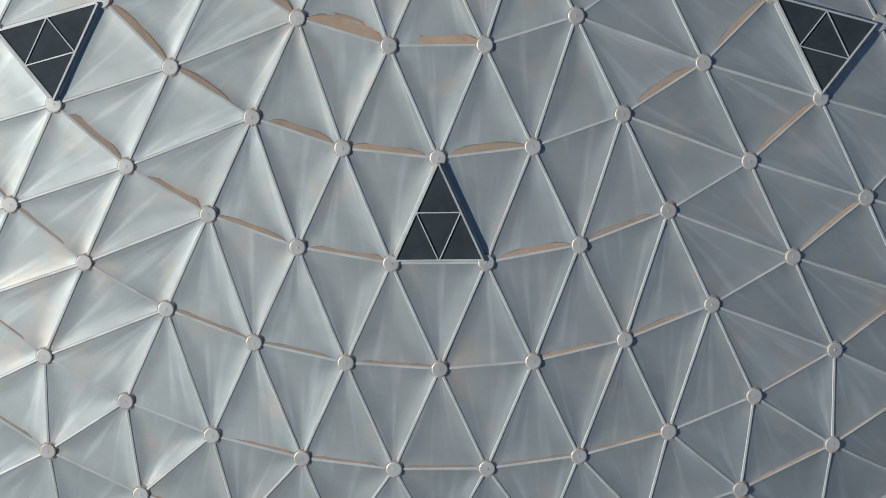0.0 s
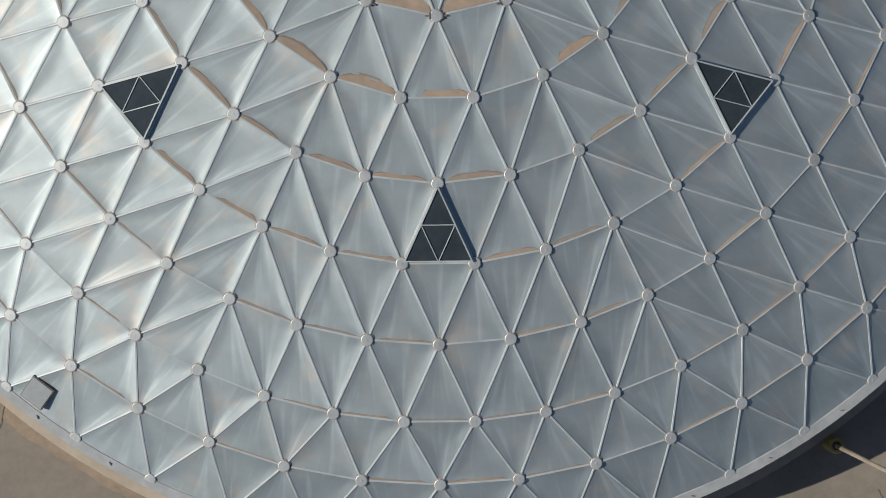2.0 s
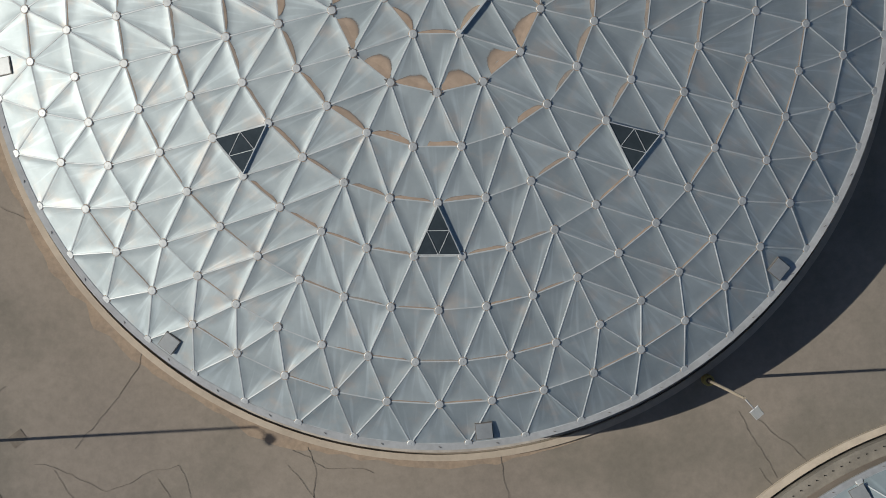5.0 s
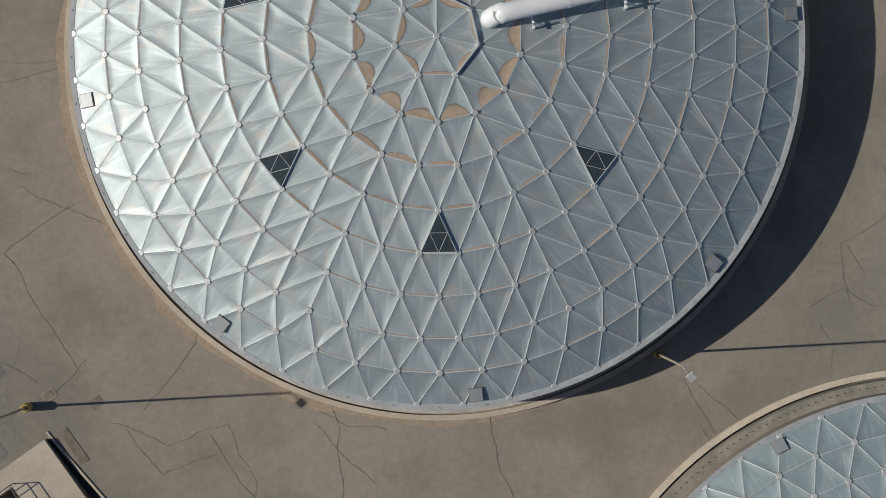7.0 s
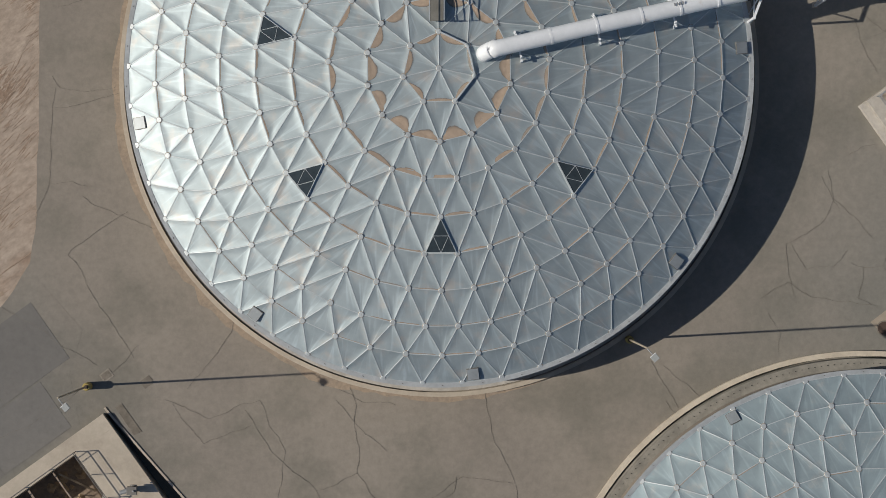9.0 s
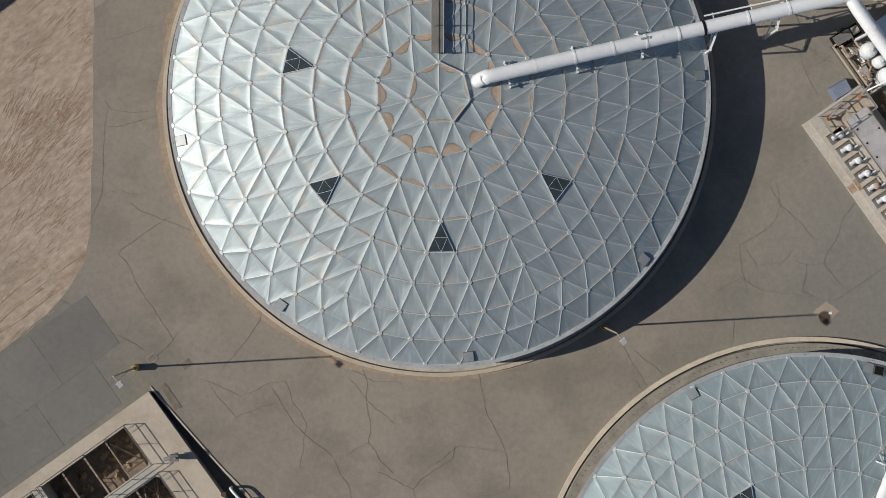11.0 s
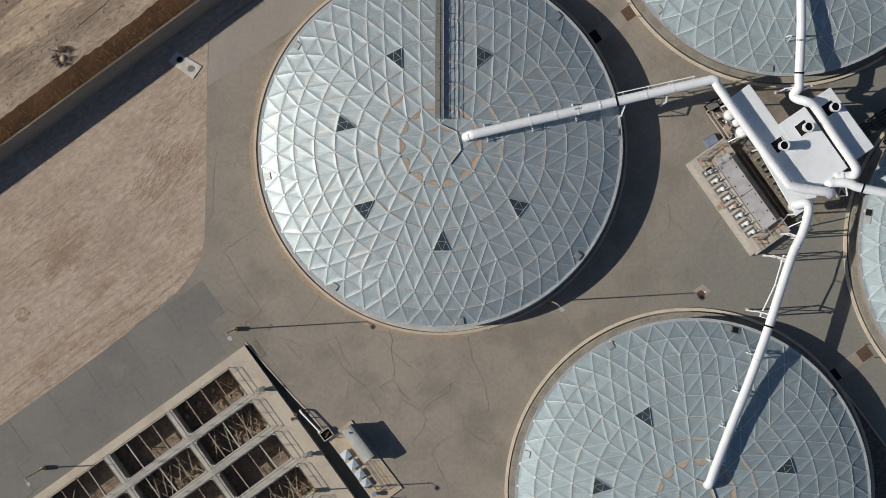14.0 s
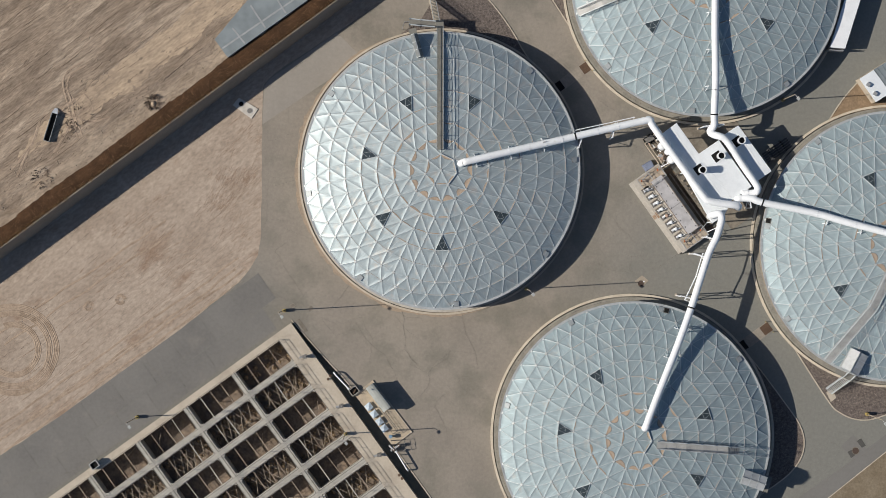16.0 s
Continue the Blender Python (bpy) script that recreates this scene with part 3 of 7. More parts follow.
def sector_edges():
    """Each strut of one seventh once."""
    seen, full = set(), {}
    for s in range(7):
        for t in TRIS:
            c = [(k, (i + s * min(k, 7)) % max(1, 7 * min(k, 7))) for k, i in t[:3]]
            for a, b in ((0, 1), (1, 2), (2, 0)):
                e = frozenset((c[a], c[b]))
                if e not in seen:
                    seen.add(e)
                    full.setdefault(s, []).append((c[a], c[b]))
    return full


EDGES = sector_edges()


GRID = 14


def panel_geo(tri, g, seed, n=GRID):
    """A thin sheet between three hubs, dished in the middle, with folded borders that widen from corner to corner and rise to the battens."""
    a, b, c = (hub_at(*h) for h in tri[:3])
    nor = (b - a).cross(c - a).normalized()
    nor = nor if nor.z > 0 else -nor
    rnd = random.Random(seed)
    dip = rnd.uniform(0.026, 0.044)
    wide = [rnd.uniform(0.15, 0.34) for _ in range(3)]
    area = (b - a).cross(c - a).length
    high = [area / (b - c).length, area / (c - a).length, area / (a - b).length]
    o, idx, vs = len(g.v), {}, []
    for i in range(n + 1):
        for j in range(n + 1 - i):
            u, v = i / n, j / n
            w = 1 - u - v
            p = a * w + b * u + c * v
            f, sag = 1.0, 27 * u * v * w
            for k, (t, q) in enumerate(((w, u), (u, v), (v, w))):
                along = q / max(1e-6, 1 - t)
                edge = 0.06 + wide[k] * math.sin(math.pi * min(1, max(0, along))) ** 0.8
                f = min(f, t * high[k] / edge)
            idx[i, j] = o + len(vs)
            vs.append(p - nor * (dip * f + 0.006 * sag))
    g.v += vs
    for i in range(n):
        for j in range(n - i):
            g.f.append([idx[i, j], idx[i + 1, j], idx[i, j + 1]])
            if j < n - i - 1:
                g.f.append([idx[i + 1, j], idx[i + 1, j + 1], idx[i, j + 1]])


FAN = [((i / (i + j)) if i + j else 0.5, (i + j) / GRID) for i in range(GRID + 1) for j in range(GRID + 1 - i)]


def fan_map(me):
    """Lays a map over a panel mesh: across the fan from its first corner, and away from that corner."""
    layer = me.uv_layers.new(name="fan")
    for loop in me.loops:
        layer.data[loop.index].uv = FAN[loop.vertex_index % len(FAN)]
    return me


PANEL_MESH, PANEL_MESH_B = [], []
for n_, tri_ in enumerate(TRIS):
    g_ = Geo()
    panel_geo(tri_, g_, n_ + 7)
    up(g_)
    PANEL_MESH.append(fan_map(mesh("panel", g_.v, g_.f, M_PANEL, True)))
    PANEL_MESH_B.append(fan_map(mesh("panel", g_.v, g_.f, M_PANELB, True)))


def strut_geo(g, a, b):
    """A raised ridge batten between rings; along a ring only a low lapped seam."""
    seam = a[0] == b[0]
    a, b = hub_at(*a), hub_at(*b)
    d = (b - a).normalized()
    a, b = a + d * 0.15, b - d * 0.15
    if seam:
        g.bar(a, b, 0.05, 0.01, -0.004)
        return
    s = d.cross(Vector((0, 0, 1))).normalized()
    u = s.cross(d)
    vs = [q + s * x + u * z for q in (a, b) for x, z in ((-0.036, -0.005), (-0.02, 0.013), (0.02, 0.013), (0.036, -0.005))]
    g.add(vs, [(0, 1, 2, 3), (7, 6, 5, 4), (0, 4, 5, 1), (1, 5, 6, 2), (2, 6, 7, 3), (3, 7, 4, 0)])


def hub_geo(g, c):
    nor = Vector((c.x, c.y, SPHERE - RISE + c.z)).normalized()
    s = nor.cross(Vector((0, 1, 0))).normalized()
    u = nor.cross(s)
    rows = [(0.172, -0.03), (0.172, 0.03), (0.15, 0.042), (0.03, 0.044), (0.025, 0.05), (0.0, 0.05)]
    n = 14
    o = len(g.v)
    for r, z in rows:
        g.v += [c + nor * z + (s * math.cos(2 * math.pi * j / n) + u * math.sin(2 * math.pi * j / n)) * max(r, 0.002) for j in range(n)]
    g.f += [[o + i * n + j, o + i * n + (j + 1) % n, o + (i + 1) * n + (j + 1) % n, o + (i + 1) * n + j] for i in range(len(rows) - 1) for j in range(n)]


STRUT_MESH = []
for a_, b_ in EDGES[0]:
    g_ = Geo()
    strut_geo(g_, a_, b_)
    STRUT_MESH.append(mesh("strut", g_.v, g_.f, M_STRUT))


def turn(deg):
    return pose(0, 0, 0, 0, 0, deg)


def dust_lens(g, a, b, deep, rnd, film):
    """A lens-shaped deposit uphill of the seam from hub a to hub b; film collects density and distance from the seam."""
    d = b - a
    inward = Vector((-(a + b).x, -(a + b).y, 0)).normalized()
    inward.z = 0.06
    n, o, rows = 16, len(g.v), (0.0, 0.3, 0.55, 0.8, 1.0)
    start, stop = rnd.uniform(0.05, 0.3), rnd.uniform(0.88, 0.95)
    if rnd.random() < 0.5:
        start, stop = 1 - stop, 1 - start
    skew = rnd.uniform(0.7, 1.4)
    dense = rnd.uniform(0.45, 0.85) if deep < 0.3 else rnd.uniform(0.75, 0.95)
    for i in range(n + 1):
        t = start + (stop - start) * i / n
        h = deep * math.sin(math.pi * (i / n) ** skew) ** 0.62 + 0.02
        p = a + d * t + inward * 0.03
        for v in rows:
            q = h * v
            g.v.append(p + inward * q + Vector((0, 0, 0.012 - 0.04 * min(1.0, q / 0.25))))
            film.append((dense, v))
    k = len(rows)
    g.f += [[o + i * k + q, o + (i + 1) * k + q, o + (i + 1) * k + q + 1, o + i * k + q + 1] for i in range(n) for q in range(k - 1)]


M_KERB = mat("cream_kerb_concrete", (0.56, 0.50, 0.405), 0.88, tint=(0.46, 0.405, 0.325), vary=0.12, coarse=0.5, fine=3, bump=0.1, spec=0.2)
M_LEDGE = mat("dusty_ledge", (0.265, 0.252, 0.218), 0.9, tint=(0.185, 0.177, 0.155), vary=0.15, coarse=0.8, fine=4, bump=0.1, spec=0.2)


M_PALEGUTTER = mat("pale_gutter_concrete", (0.46, 0.44, 0.40), 0.85, tint=(0.37, 0.35, 0.315), vary=0.14, coarse=0.9, fine=4, bump=0.1, spec=0.2)


def build_dome(centre, duct_angle, scale, near, hatches, label):
    """One tank with its dome. The seventh that the duct crosses has no skylight. near: sevenths whose battens are single parts."""
    rnd = random.Random(int(duct_angle * 10) + 5)
    tank = empty("tank", pose(centre[0], centre[1], 0), "round concrete tank wall with a tan footing kerb", "tank", "domed tanks")
    R = RING_R[9] * scale
    Geo().ring(R - 0.45, R + 0.12, -0.5, RIM_Z - 0.12, 147).to("wall", M_WALL, tank, smooth=False, label="grey stained concrete tank wall")
    if near:
        Geo().ring(R + 0.1, R + 0.66, -0.3, 0.12, 147).to("gutter", M_PALEGUTTER, tank, label="pale concrete gutter between wall and kerb")
        Geo().ring(R + 0.74, R + 1.02, -0.3, 0.26, 147).to("kerb", M_CONC, tank, label="low tan concrete footing kerb")
    else:
        Geo().ring(R + 0.1, R + 0.78, -0.3, 1.1, 147).to("ledge", M_LEDGE, tank, label="grey ledge with anchor bolts")
        Geo().ring(R + 0.9, R + 1.22, -0.3, 0.4, 147).to("kerb", M_KERB, tank, label="low tan concrete footing kerb")
        bolts = Geo()
        for i in range(294):
            a = radians(360 * i / 294)
            bolts.box(-0.022, -0.022, 1.1, 0.022, 0.022, 1.15, Matrix.Translation(((R + 0.5) * math.cos(a), (R + 0.5) * math.sin(a), 0)))
        bolts.to("anchor_bolt", M_BLACK, tank, kind="stuff")
    dome = empty("dome_cover", Matrix.Translation((centre[0], centre[1], RIM_Z)) @ turn(duct_angle - 1.5 * STEP) @ Matrix.Diagonal((scale, scale, scale, 1)), label, "dome", "geodesic dome covers")
    rest, rest_struts, rest_hubs, dust, film = Geo(), Geo(), Geo(), Geo(), []
    for s in range(7):
        m = turn(s * STEP)
        for n, tri in enumerate(TRIS):
            if tri[:3] == SKYLIGHT and s != 1:
                skylight(dome, tri, m)
                continue
            if s in (0, 5, 6):
                put("panel", (PANEL_MESH if near else PANEL_MESH_B)[n], dome, m)
            else:
                me = PANEL_MESH[n]
                rest.add([m @ v.co for v in me.vertices], [list(p.vertices) for p in me.polygons])
            k = tri[3]
            if k in DUST_DEPTH and rnd.random() < DUST_DEPTH[k][1] * (1.0 if near or k < 3 else 0.6):
                lo, hi = DUST_DEPTH[k][0]
                dust_lens(dust, m @ hub_at(*tri[1]), m @ hub_at(*tri[2]), rnd.uniform(lo, hi) * (1.0 if near or k < 4 else 0.8), rnd, film)
        for n, (a, b) in enumerate(EDGES[s]):
            if s in near and s > 0:
                g = Geo()
                strut_geo(g, a, b)
                put("strut", mesh("strut", g.v, g.f, M_STRUT), dome)
            elif s in near:
                put("strut", STRUT_MESH[n], dome, m)
            else:
                strut_geo(rest_struts, a, b)
    first = None
    for k in range(10):
        for j in range(max(1, 7 * min(k, 7))):
            if near:
                g = Geo()
                if first is None:
                    hub_geo(g, Vector((0, 0, 0)) + Vector((0, 0, 0)))
                    first = mesh("hub", g.v, g.f, M_HUB)
                c = hub_at(k, j)
                nor = Vector((c.x, c.y, SPHERE - RISE + c.z)).normalized()
                put("hub", first, dome, Matrix.Translation(c) @ Vector((0, 0, 1)).rotation_difference(nor).to_matrix().to_4x4())
            else:
                hub_geo(rest_hubs, hub_at(k, j))
    put("panel", fan_map(mesh("panel", rest.v, rest.f, M_PANEL if near else M_PANELB, True)), dome, kind="stuff")
    put("strut", mesh("strut", rest_struts.v, rest_struts.f, M_STRUT), dome, kind="stuff")
    if rest_hubs.v:
        put("hub", mesh("hub", rest_hubs.v, rest_hubs.f, M_HUB), dome, kind="stuff")
    for k in range(10):
        for j in range(max(1, 7 * min(k, 7))):
            c = hub_at(k, j)
            o = len(dust.v)
            dust.v += [c + Vector((math.cos(q * 0.524) * 0.2, math.sin(q * 0.524) * 0.2, 0.006 - 0.2 * math.cos(q * 0.524 - math.atan2(c.y, c.x)) * c.length / SPHERE)) for q in range(12)]
            dust.f.append([o + q for q in range(12)])
            film += [(0.75, 0.45)] * 12
    up(dust)
    dust_mesh = mesh("dust_patch", dust.v, dust.f, M_DUST)
    layer = dust_mesh.uv_layers.new(name="film")
    for loop in dust_mesh.loops:
        layer.data[loop.index].uv = film[loop.vertex_index]
    put("dust_patch", dust_mesh, dome, kind="stuff", label="tan dust settled above the battens")
    eave = Geo().ring(RING_R[9] - 0.02, RING_R[9] + 0.25, -0.2, 0.02, 147).to("eave", M_EAVE, dome, label="aluminium eave channel")
    clip = Geo().box(-0.06, -0.009, 0.02, 0.06, 0.009, 0.045).box(-0.012, -0.016, 0.02, 0.012, 0.016, 0.06)
    clip = mesh("clip", clip.v, clip.f, M_RAIL)
    for j in range(49):
        a = radians(360 * (j + 0.5) / 49)
        put("clip", clip, eave, Matrix.Translation(((RING_R[9] + 0.12) * math.cos(a), (RING_R[9] + 0.12) * math.sin(a), 0)) @ turn(360 * (j + 0.5) / 49 + 60))
    crown = Geo()
    for j in range(7):
        mid = turn(duct_angle - 1.5 * STEP) @ ((hub_at(1, j) + hub_at(1, j + 1)) / 2)
        if mid.x > 0.3:
            crown.bar(hub_at(1, j), hub_at(1, j + 1), 0.09, 0.17)
    crown.to("crown_kerb", M_STRUT, dome, label="raised lip beside the crown")
    # hatches near the rim
    clamp = Geo().box(-0.09, 0.15, 0.0, 0.09, 0.19, 0.05).box(-0.02, 0.19, 0.0, 0.02, 0.29, 0.04)
    clamp = mesh("clamp", clamp.v, clamp.f, M_RAIL)
    for j in range(14):
        for side in (0, 180):
            put("clamp", clamp, dome, Matrix.Translation(hub_at(2, j)) @ turn(360 * j / 14 + side))
    for world_angle, is_open in hatches:
        a = world_angle - (duct_angle - 1.5 * STEP)
        hatch(dome, a, is_open)
    return dome


DUST_DEPTH = {1: ((0.15, 0.4), 0.8), 2: ((0.5, 0.85), 1.0), 3: ((0.18, 0.4), 0.95), 4: ((0.1, 0.22), 0.85), 5: ((0.08, 0.2), 0.75), 6: ((0.05, 0.12), 0.7), 7: ((0.05, 0.09), 0.6), 8: ((0.04, 0.08), 0.4)}


def skylight(dome, tri, m):
    """Four dark panes in a raised light frame."""
    a, b, c = (m @ hub_at(*h) for h in tri[:3])
    mid = (a + b + c) / 3
    a, b, c = (mid + (p - mid) * 0.93 for p in (a, b, c))
    nor = (b - a).cross(c - a).normalized()
    nor = nor if nor.z > 0 else -nor
    lift = nor * 0.11
    body = Geo()
    for p, q in ((a, b), (b, c), (c, a)):
        body.bar(p, q, 0.04, 0.13)
    ob = body.to("skylight", M_STRUT, dome, label="triangular skylight with four dark panes")
    ab, bc, ca = (a + b) / 2, (b + c) / 2, (c + a) / 2
    mull = Geo()
    for p, q in ((ab, bc), (bc, ca), (ca, ab)):
        mull.bar(p + lift, q + lift, 0.026, 0.02)
    mull.to("mullion", M_STRUT, ob)
    for t in ((a, ab, ca), (ab, b, bc), (ca, bc, c), (ab, bc, ca)):
        g = Geo()
        vs = [p + lift * 0.92 for p in t]
        g.add(vs + [v - nor * 0.02 for v in vs], [(0, 1, 2), (5, 4, 3), (0, 3, 4, 1), (1, 4, 5, 2), (2, 5, 3, 0)])
        g.to("pane", M_GLASS, ob)


def hatch(dome, angle, is_open):
    r = 18.35
    nor = Vector((r * math.cos(radians(angle)), r * math.sin(radians(angle)), SPHERE - RISE + dome_z(r))).normalized()
    m = Matrix.Translation((r * math.cos(radians(angle)), r * math.sin(radians(angle)), dome_z(r))) @ Vector((0, 0, 1)).rotation_difference(nor).to_matrix().to_4x4() @ turn(angle)
    g = Geo()
    w = 0.37
    for x0, y0, x1, y1 in ((-w, -w, w, -w + 0.05), (-w, w - 0.05, w, w), (-w, -w + 0.05, -w + 0.05, w - 0.05), (w - 0.05, -w + 0.05, w, w - 0.05)):
        g.box(x0, y0, -0.05, x1, y1, 0.09)
    ob = g.to("hatch", M_RAIL, dome, m, label="square metal vent hatch")
    if is_open:
        # black slab inside the frame stands for the shade of the open throat
        Geo().box(-w + 0.05, -w + 0.05, 0.04, w - 0.05, w - 0.05, 0.088).to("opening", M_BLACK, ob, label="black slab for the dark of an open hatch throat")
        Geo().box(-w, w + 0.06, 0.03, w, 3 * w + 0.05, 0.07).to("lid", M_LID, ob, label="hatch lid folded open beside its throat")
    else:
        Geo().box(-w + 0.03, -w + 0.03, 0.09, w - 0.03, w - 0.03, 0.115).to("lid", M_LID, ob)


M_LID = mat("dull_grey_lid", (0.34, 0.37, 0.38), 0.5, 0.3, vary=0.06, bump=0.02)
build_dome((0.0, 0.0), 12.86, 1.0, (0, 6), [(47.5, 0), (4, 0), (-39.2, 0), (-84.2, 0), (-127.9, 0), (-171, 0), (144, 0)], "large grey aluminium geodesic dome with dusty inner rings and dark skylights")
# tan silt washed against the foot of the first tank
silt = Geo()
for i_ in range(181):
    a_ = radians(110 + i_)
    e_ = math.sin(math.pi * i_ / 180) ** 0.4
    r_ = 19.85 + e_ * (0.45 + 0.5 * noise.noise((i_ * 0.09, 2.0, 0.0)) + 0.35 * noise.noise((i_ * 0.35, 5.0, 0.0)))
    silt.v += [Vector((19.8 * math.cos(a_), 19.8 * math.sin(a_), 0.034)), Vector((r_ * math.cos(a_), r_ * math.sin(a_), 0.03))]
silt.f = [[2 * i_, 2 * i_ + 1, 2 * i_ + 3, 2 * i_ + 2] for i_ in range(180)]
up(silt)
put("silt_drift", mesh("silt_drift", silt.v, silt.f, mat("tan_silt", (0.33, 0.265, 0.20), 0.95, tint=(0.27, 0.225, 0.18), vary=0.2, coarse=0.8, fine=4, bump=0.1, spec=0.1)), None, label="tan silt drift along the tank's foot", category="silt", kind="stuff")
DOME_B_C = (25.99, -36.94)
DOME_C_C = (36.77, 25.56)
DOME_D_C = (62.28, -11.19)
build_dome(DOME_B_C, 69.4, 0.978, (), [(118, 0), (165, 0), (75, 1), (36, 0)], "grey aluminium geodesic dome crossed by a white duct and a stair")
build_dome(DOME_C_C, -89.5, 0.975, (), [(-140, 0), (-97, 0), (-53, 0)], "grey aluminium geodesic dome under a straight white duct")
build_dome(DOME_D_C, 164.0, 0.975, (), [(126, 0), (168, 1), (213, 0)], "grey aluminium geodesic dome with a side walkway and white duct")

# gravel beds with kerbs
def gravel_bed(poly, name_label):
    Geo().prism(poly, 0.0, 0.05).to("gravel_bed", M_GRAVEL, label=name_label, kind="structure")


def kerb_line(pts, w=0.16, h=0.12, label="narrow tan concrete kerb"):
    g = Geo()
    p = smooth_line([on(q, 0.0) for q in pts], 5)
    for i in range(len(p) - 1):
        d = (p[i + 1] - p[i]).normalized() * 0.01
        g.bar(p[i] - d, p[i + 1] + d, w, h)
    g.to("kerb", M_CONC, label=label, kind="structure")


def loose_stones(poly, count, seed):
    """Pebbles strewn over a bed."""
    rnd = random.Random(seed)
    xs, ys = [p[0] for p in poly], [p[1] for p in poly]
    g, made = Geo(), 0
    while made < count:
        x, y = rnd.uniform(min(xs), max(xs)), rnd.uniform(min(ys), max(ys))
        inside = False
        for i in range(len(poly)):
            (x0, y0), (x1, y1) = poly[i], poly[i - 1]
            if (y0 > y) != (y1 > y) and x < (x1 - x0) * (y - y0) / (y1 - y0) + x0:
                inside = not inside
        if not inside:
            continue
        r, a = rnd.uniform(0.04, 0.1), rnd.uniform(0, 6.28)
        vs = [(x + r * math.cos(a + k * 1.57) * rnd.uniform(0.6, 1.1), y + r * math.sin(a + k * 1.57) * rnd.uniform(0.6, 1.1), 0.04) for k in range(4)] + [(x, y, 0.05 + r * 0.8)]
        g.add(vs, [(0, 1, 4), (1, 2, 4), (2, 3, 4), (3, 0, 4)])
        made += 1
    put("gravel", mesh("gravel", g.v, g.f, M_STONE), None, label="loose dark brown gravel stones", category="gravel", kind="stuff")


M_STONE = mat("gravel_stone", (0.21, 0.175, 0.155), 0.95, tint=(0.10, 0.08, 0.07), vary=0.2, coarse=3, fine=8, bump=0.0, piece=0.5, spec=0.1)
BED_N = [(-6.90, 18.16), (-2.53, 21.11), (-0.67, 24.08), (-0.08, 27.19), (5.83, 27.10), (6.74, 23.97), (8.53, 21.74), (10.31, 19.04), (11.62, 16.66), (13.55, 13.78), (17.39, 6.87), (7.96, 9.76), (1.72, 14.57), (-4.57, 15.45)]
BED_E = [(40.52, -23.78), (43.92, -28.12), (46.95, -32.30), (49.26, -35.79), (49.85, -38.38), (49.19, -40.72), (47.20, -43.04), (43.24, -45.74), (39.28, -48.43), (37.10, -39.42)]
BED_SE = [(47.34, -22.90), (49.77, -27.01), (53.37, -32.70), (54.77, -34.13), (56.88, -35.10), (59.46, -35.13), (63.79, -33.63), (68.53, -31.19), (63.92, -24.06)]
BED_NE = [(14.09, 26.18), (15.63, 23.43), (17.82, 20.27), (19.92, 18.27), (23.87, 22.09), (18.41, 26.87)]
BED_TRI = [(58.22, 11.93), (55.75, 9.14), (52.95, 4.95), (51.43, 2.61), (56.47, 4.27), (62.75, 4.97), (62.43, 10.07)]
for n_, (poly_, lab_, cnt_) in enumerate(((BED_N, "dark brown gravel bed beside a dome", 6000), (BED_E, "dark gravel bed inside a curved kerb", 6000), (BED_SE, "dark gravel bed beside a metal stair", 5000), (BED_NE, "dark brown gravel strip", 500))):
    gravel_bed(poly_, lab_)
    loose_stones(poly_, cnt_, n_)
Geo().prism(BED_TRI, 0.0, 0.05).to("gravel_bed", mat("tan_gravel", (0.26, 0.19, 0.125), 0.95, vary=0.3, coarse=1, fine=5, bump=0.6, spec=0.1), label="tan gravel triangle between kerbs", kind="structure")
kerb_line([(6.74, 23.97), (8.53, 21.74), (10.31, 19.04), (11.62, 16.66), (13.93, 13.23), (16.25, 9.25)])
kerb_line([(41.88, -25.52), (43.92, -28.12), (46.95, -32.30), (49.26, -35.79), (49.85, -38.38), (49.19, -40.72), (47.20, -43.04), (43.24, -45.74), (41.66, -46.90)])
kerb_line([(47.34, -22.90), (49.77, -27.01), (53.37, -32.70), (54.77, -34.13), (56.88, -35.10), (59.46, -35.13), (63.79, -33.63)])
kerb_line([(12.93, 28.14), (15.64, 23.82), (17.97, 20.11), (19.29, 18.13)])
kerb_line([(58.22, 11.93), (55.75, 9.14), (52.95, 4.95), (51.43, 2.61)])
Geo().prism([(-0.72, 20.37), (0.14, 20.36), (-0.59, 24.07), (-1.49, 27.98), (-2.35, 27.99), (-1.46, 24.09)], 0.0, 0.08).to("path", M_CONC, label="narrow concrete path to the walkway", kind="structure")
Geo().prism([(61.20, -39.71), (52.24, -46.64), (39.98, -55.10), (55.55, -63.16), (71.33, -55.53), (75.52, -36.77)], 0.0, 0.04).to("verge", mat("brown_verge", (0.175, 0.14, 0.095), 0.95, tint=(0.24, 0.20, 0.145), vary=0.25, coarse=0.3, fine=3, bump=0.4, spec=0.1), label="brown earth verge beyond the drive", kind="structure")
Geo().prism([(63.77, -35.43), (55.85, -41.21), (47.14, -47.13), (40.02, -51.97), (41.56, -53.95), (52.24, -46.64), (61.20, -39.71), (65.31, -37.42)], 0.0, 0.032).to("road", M_ROAD, label="smooth grey drive along the yard", kind="structure")

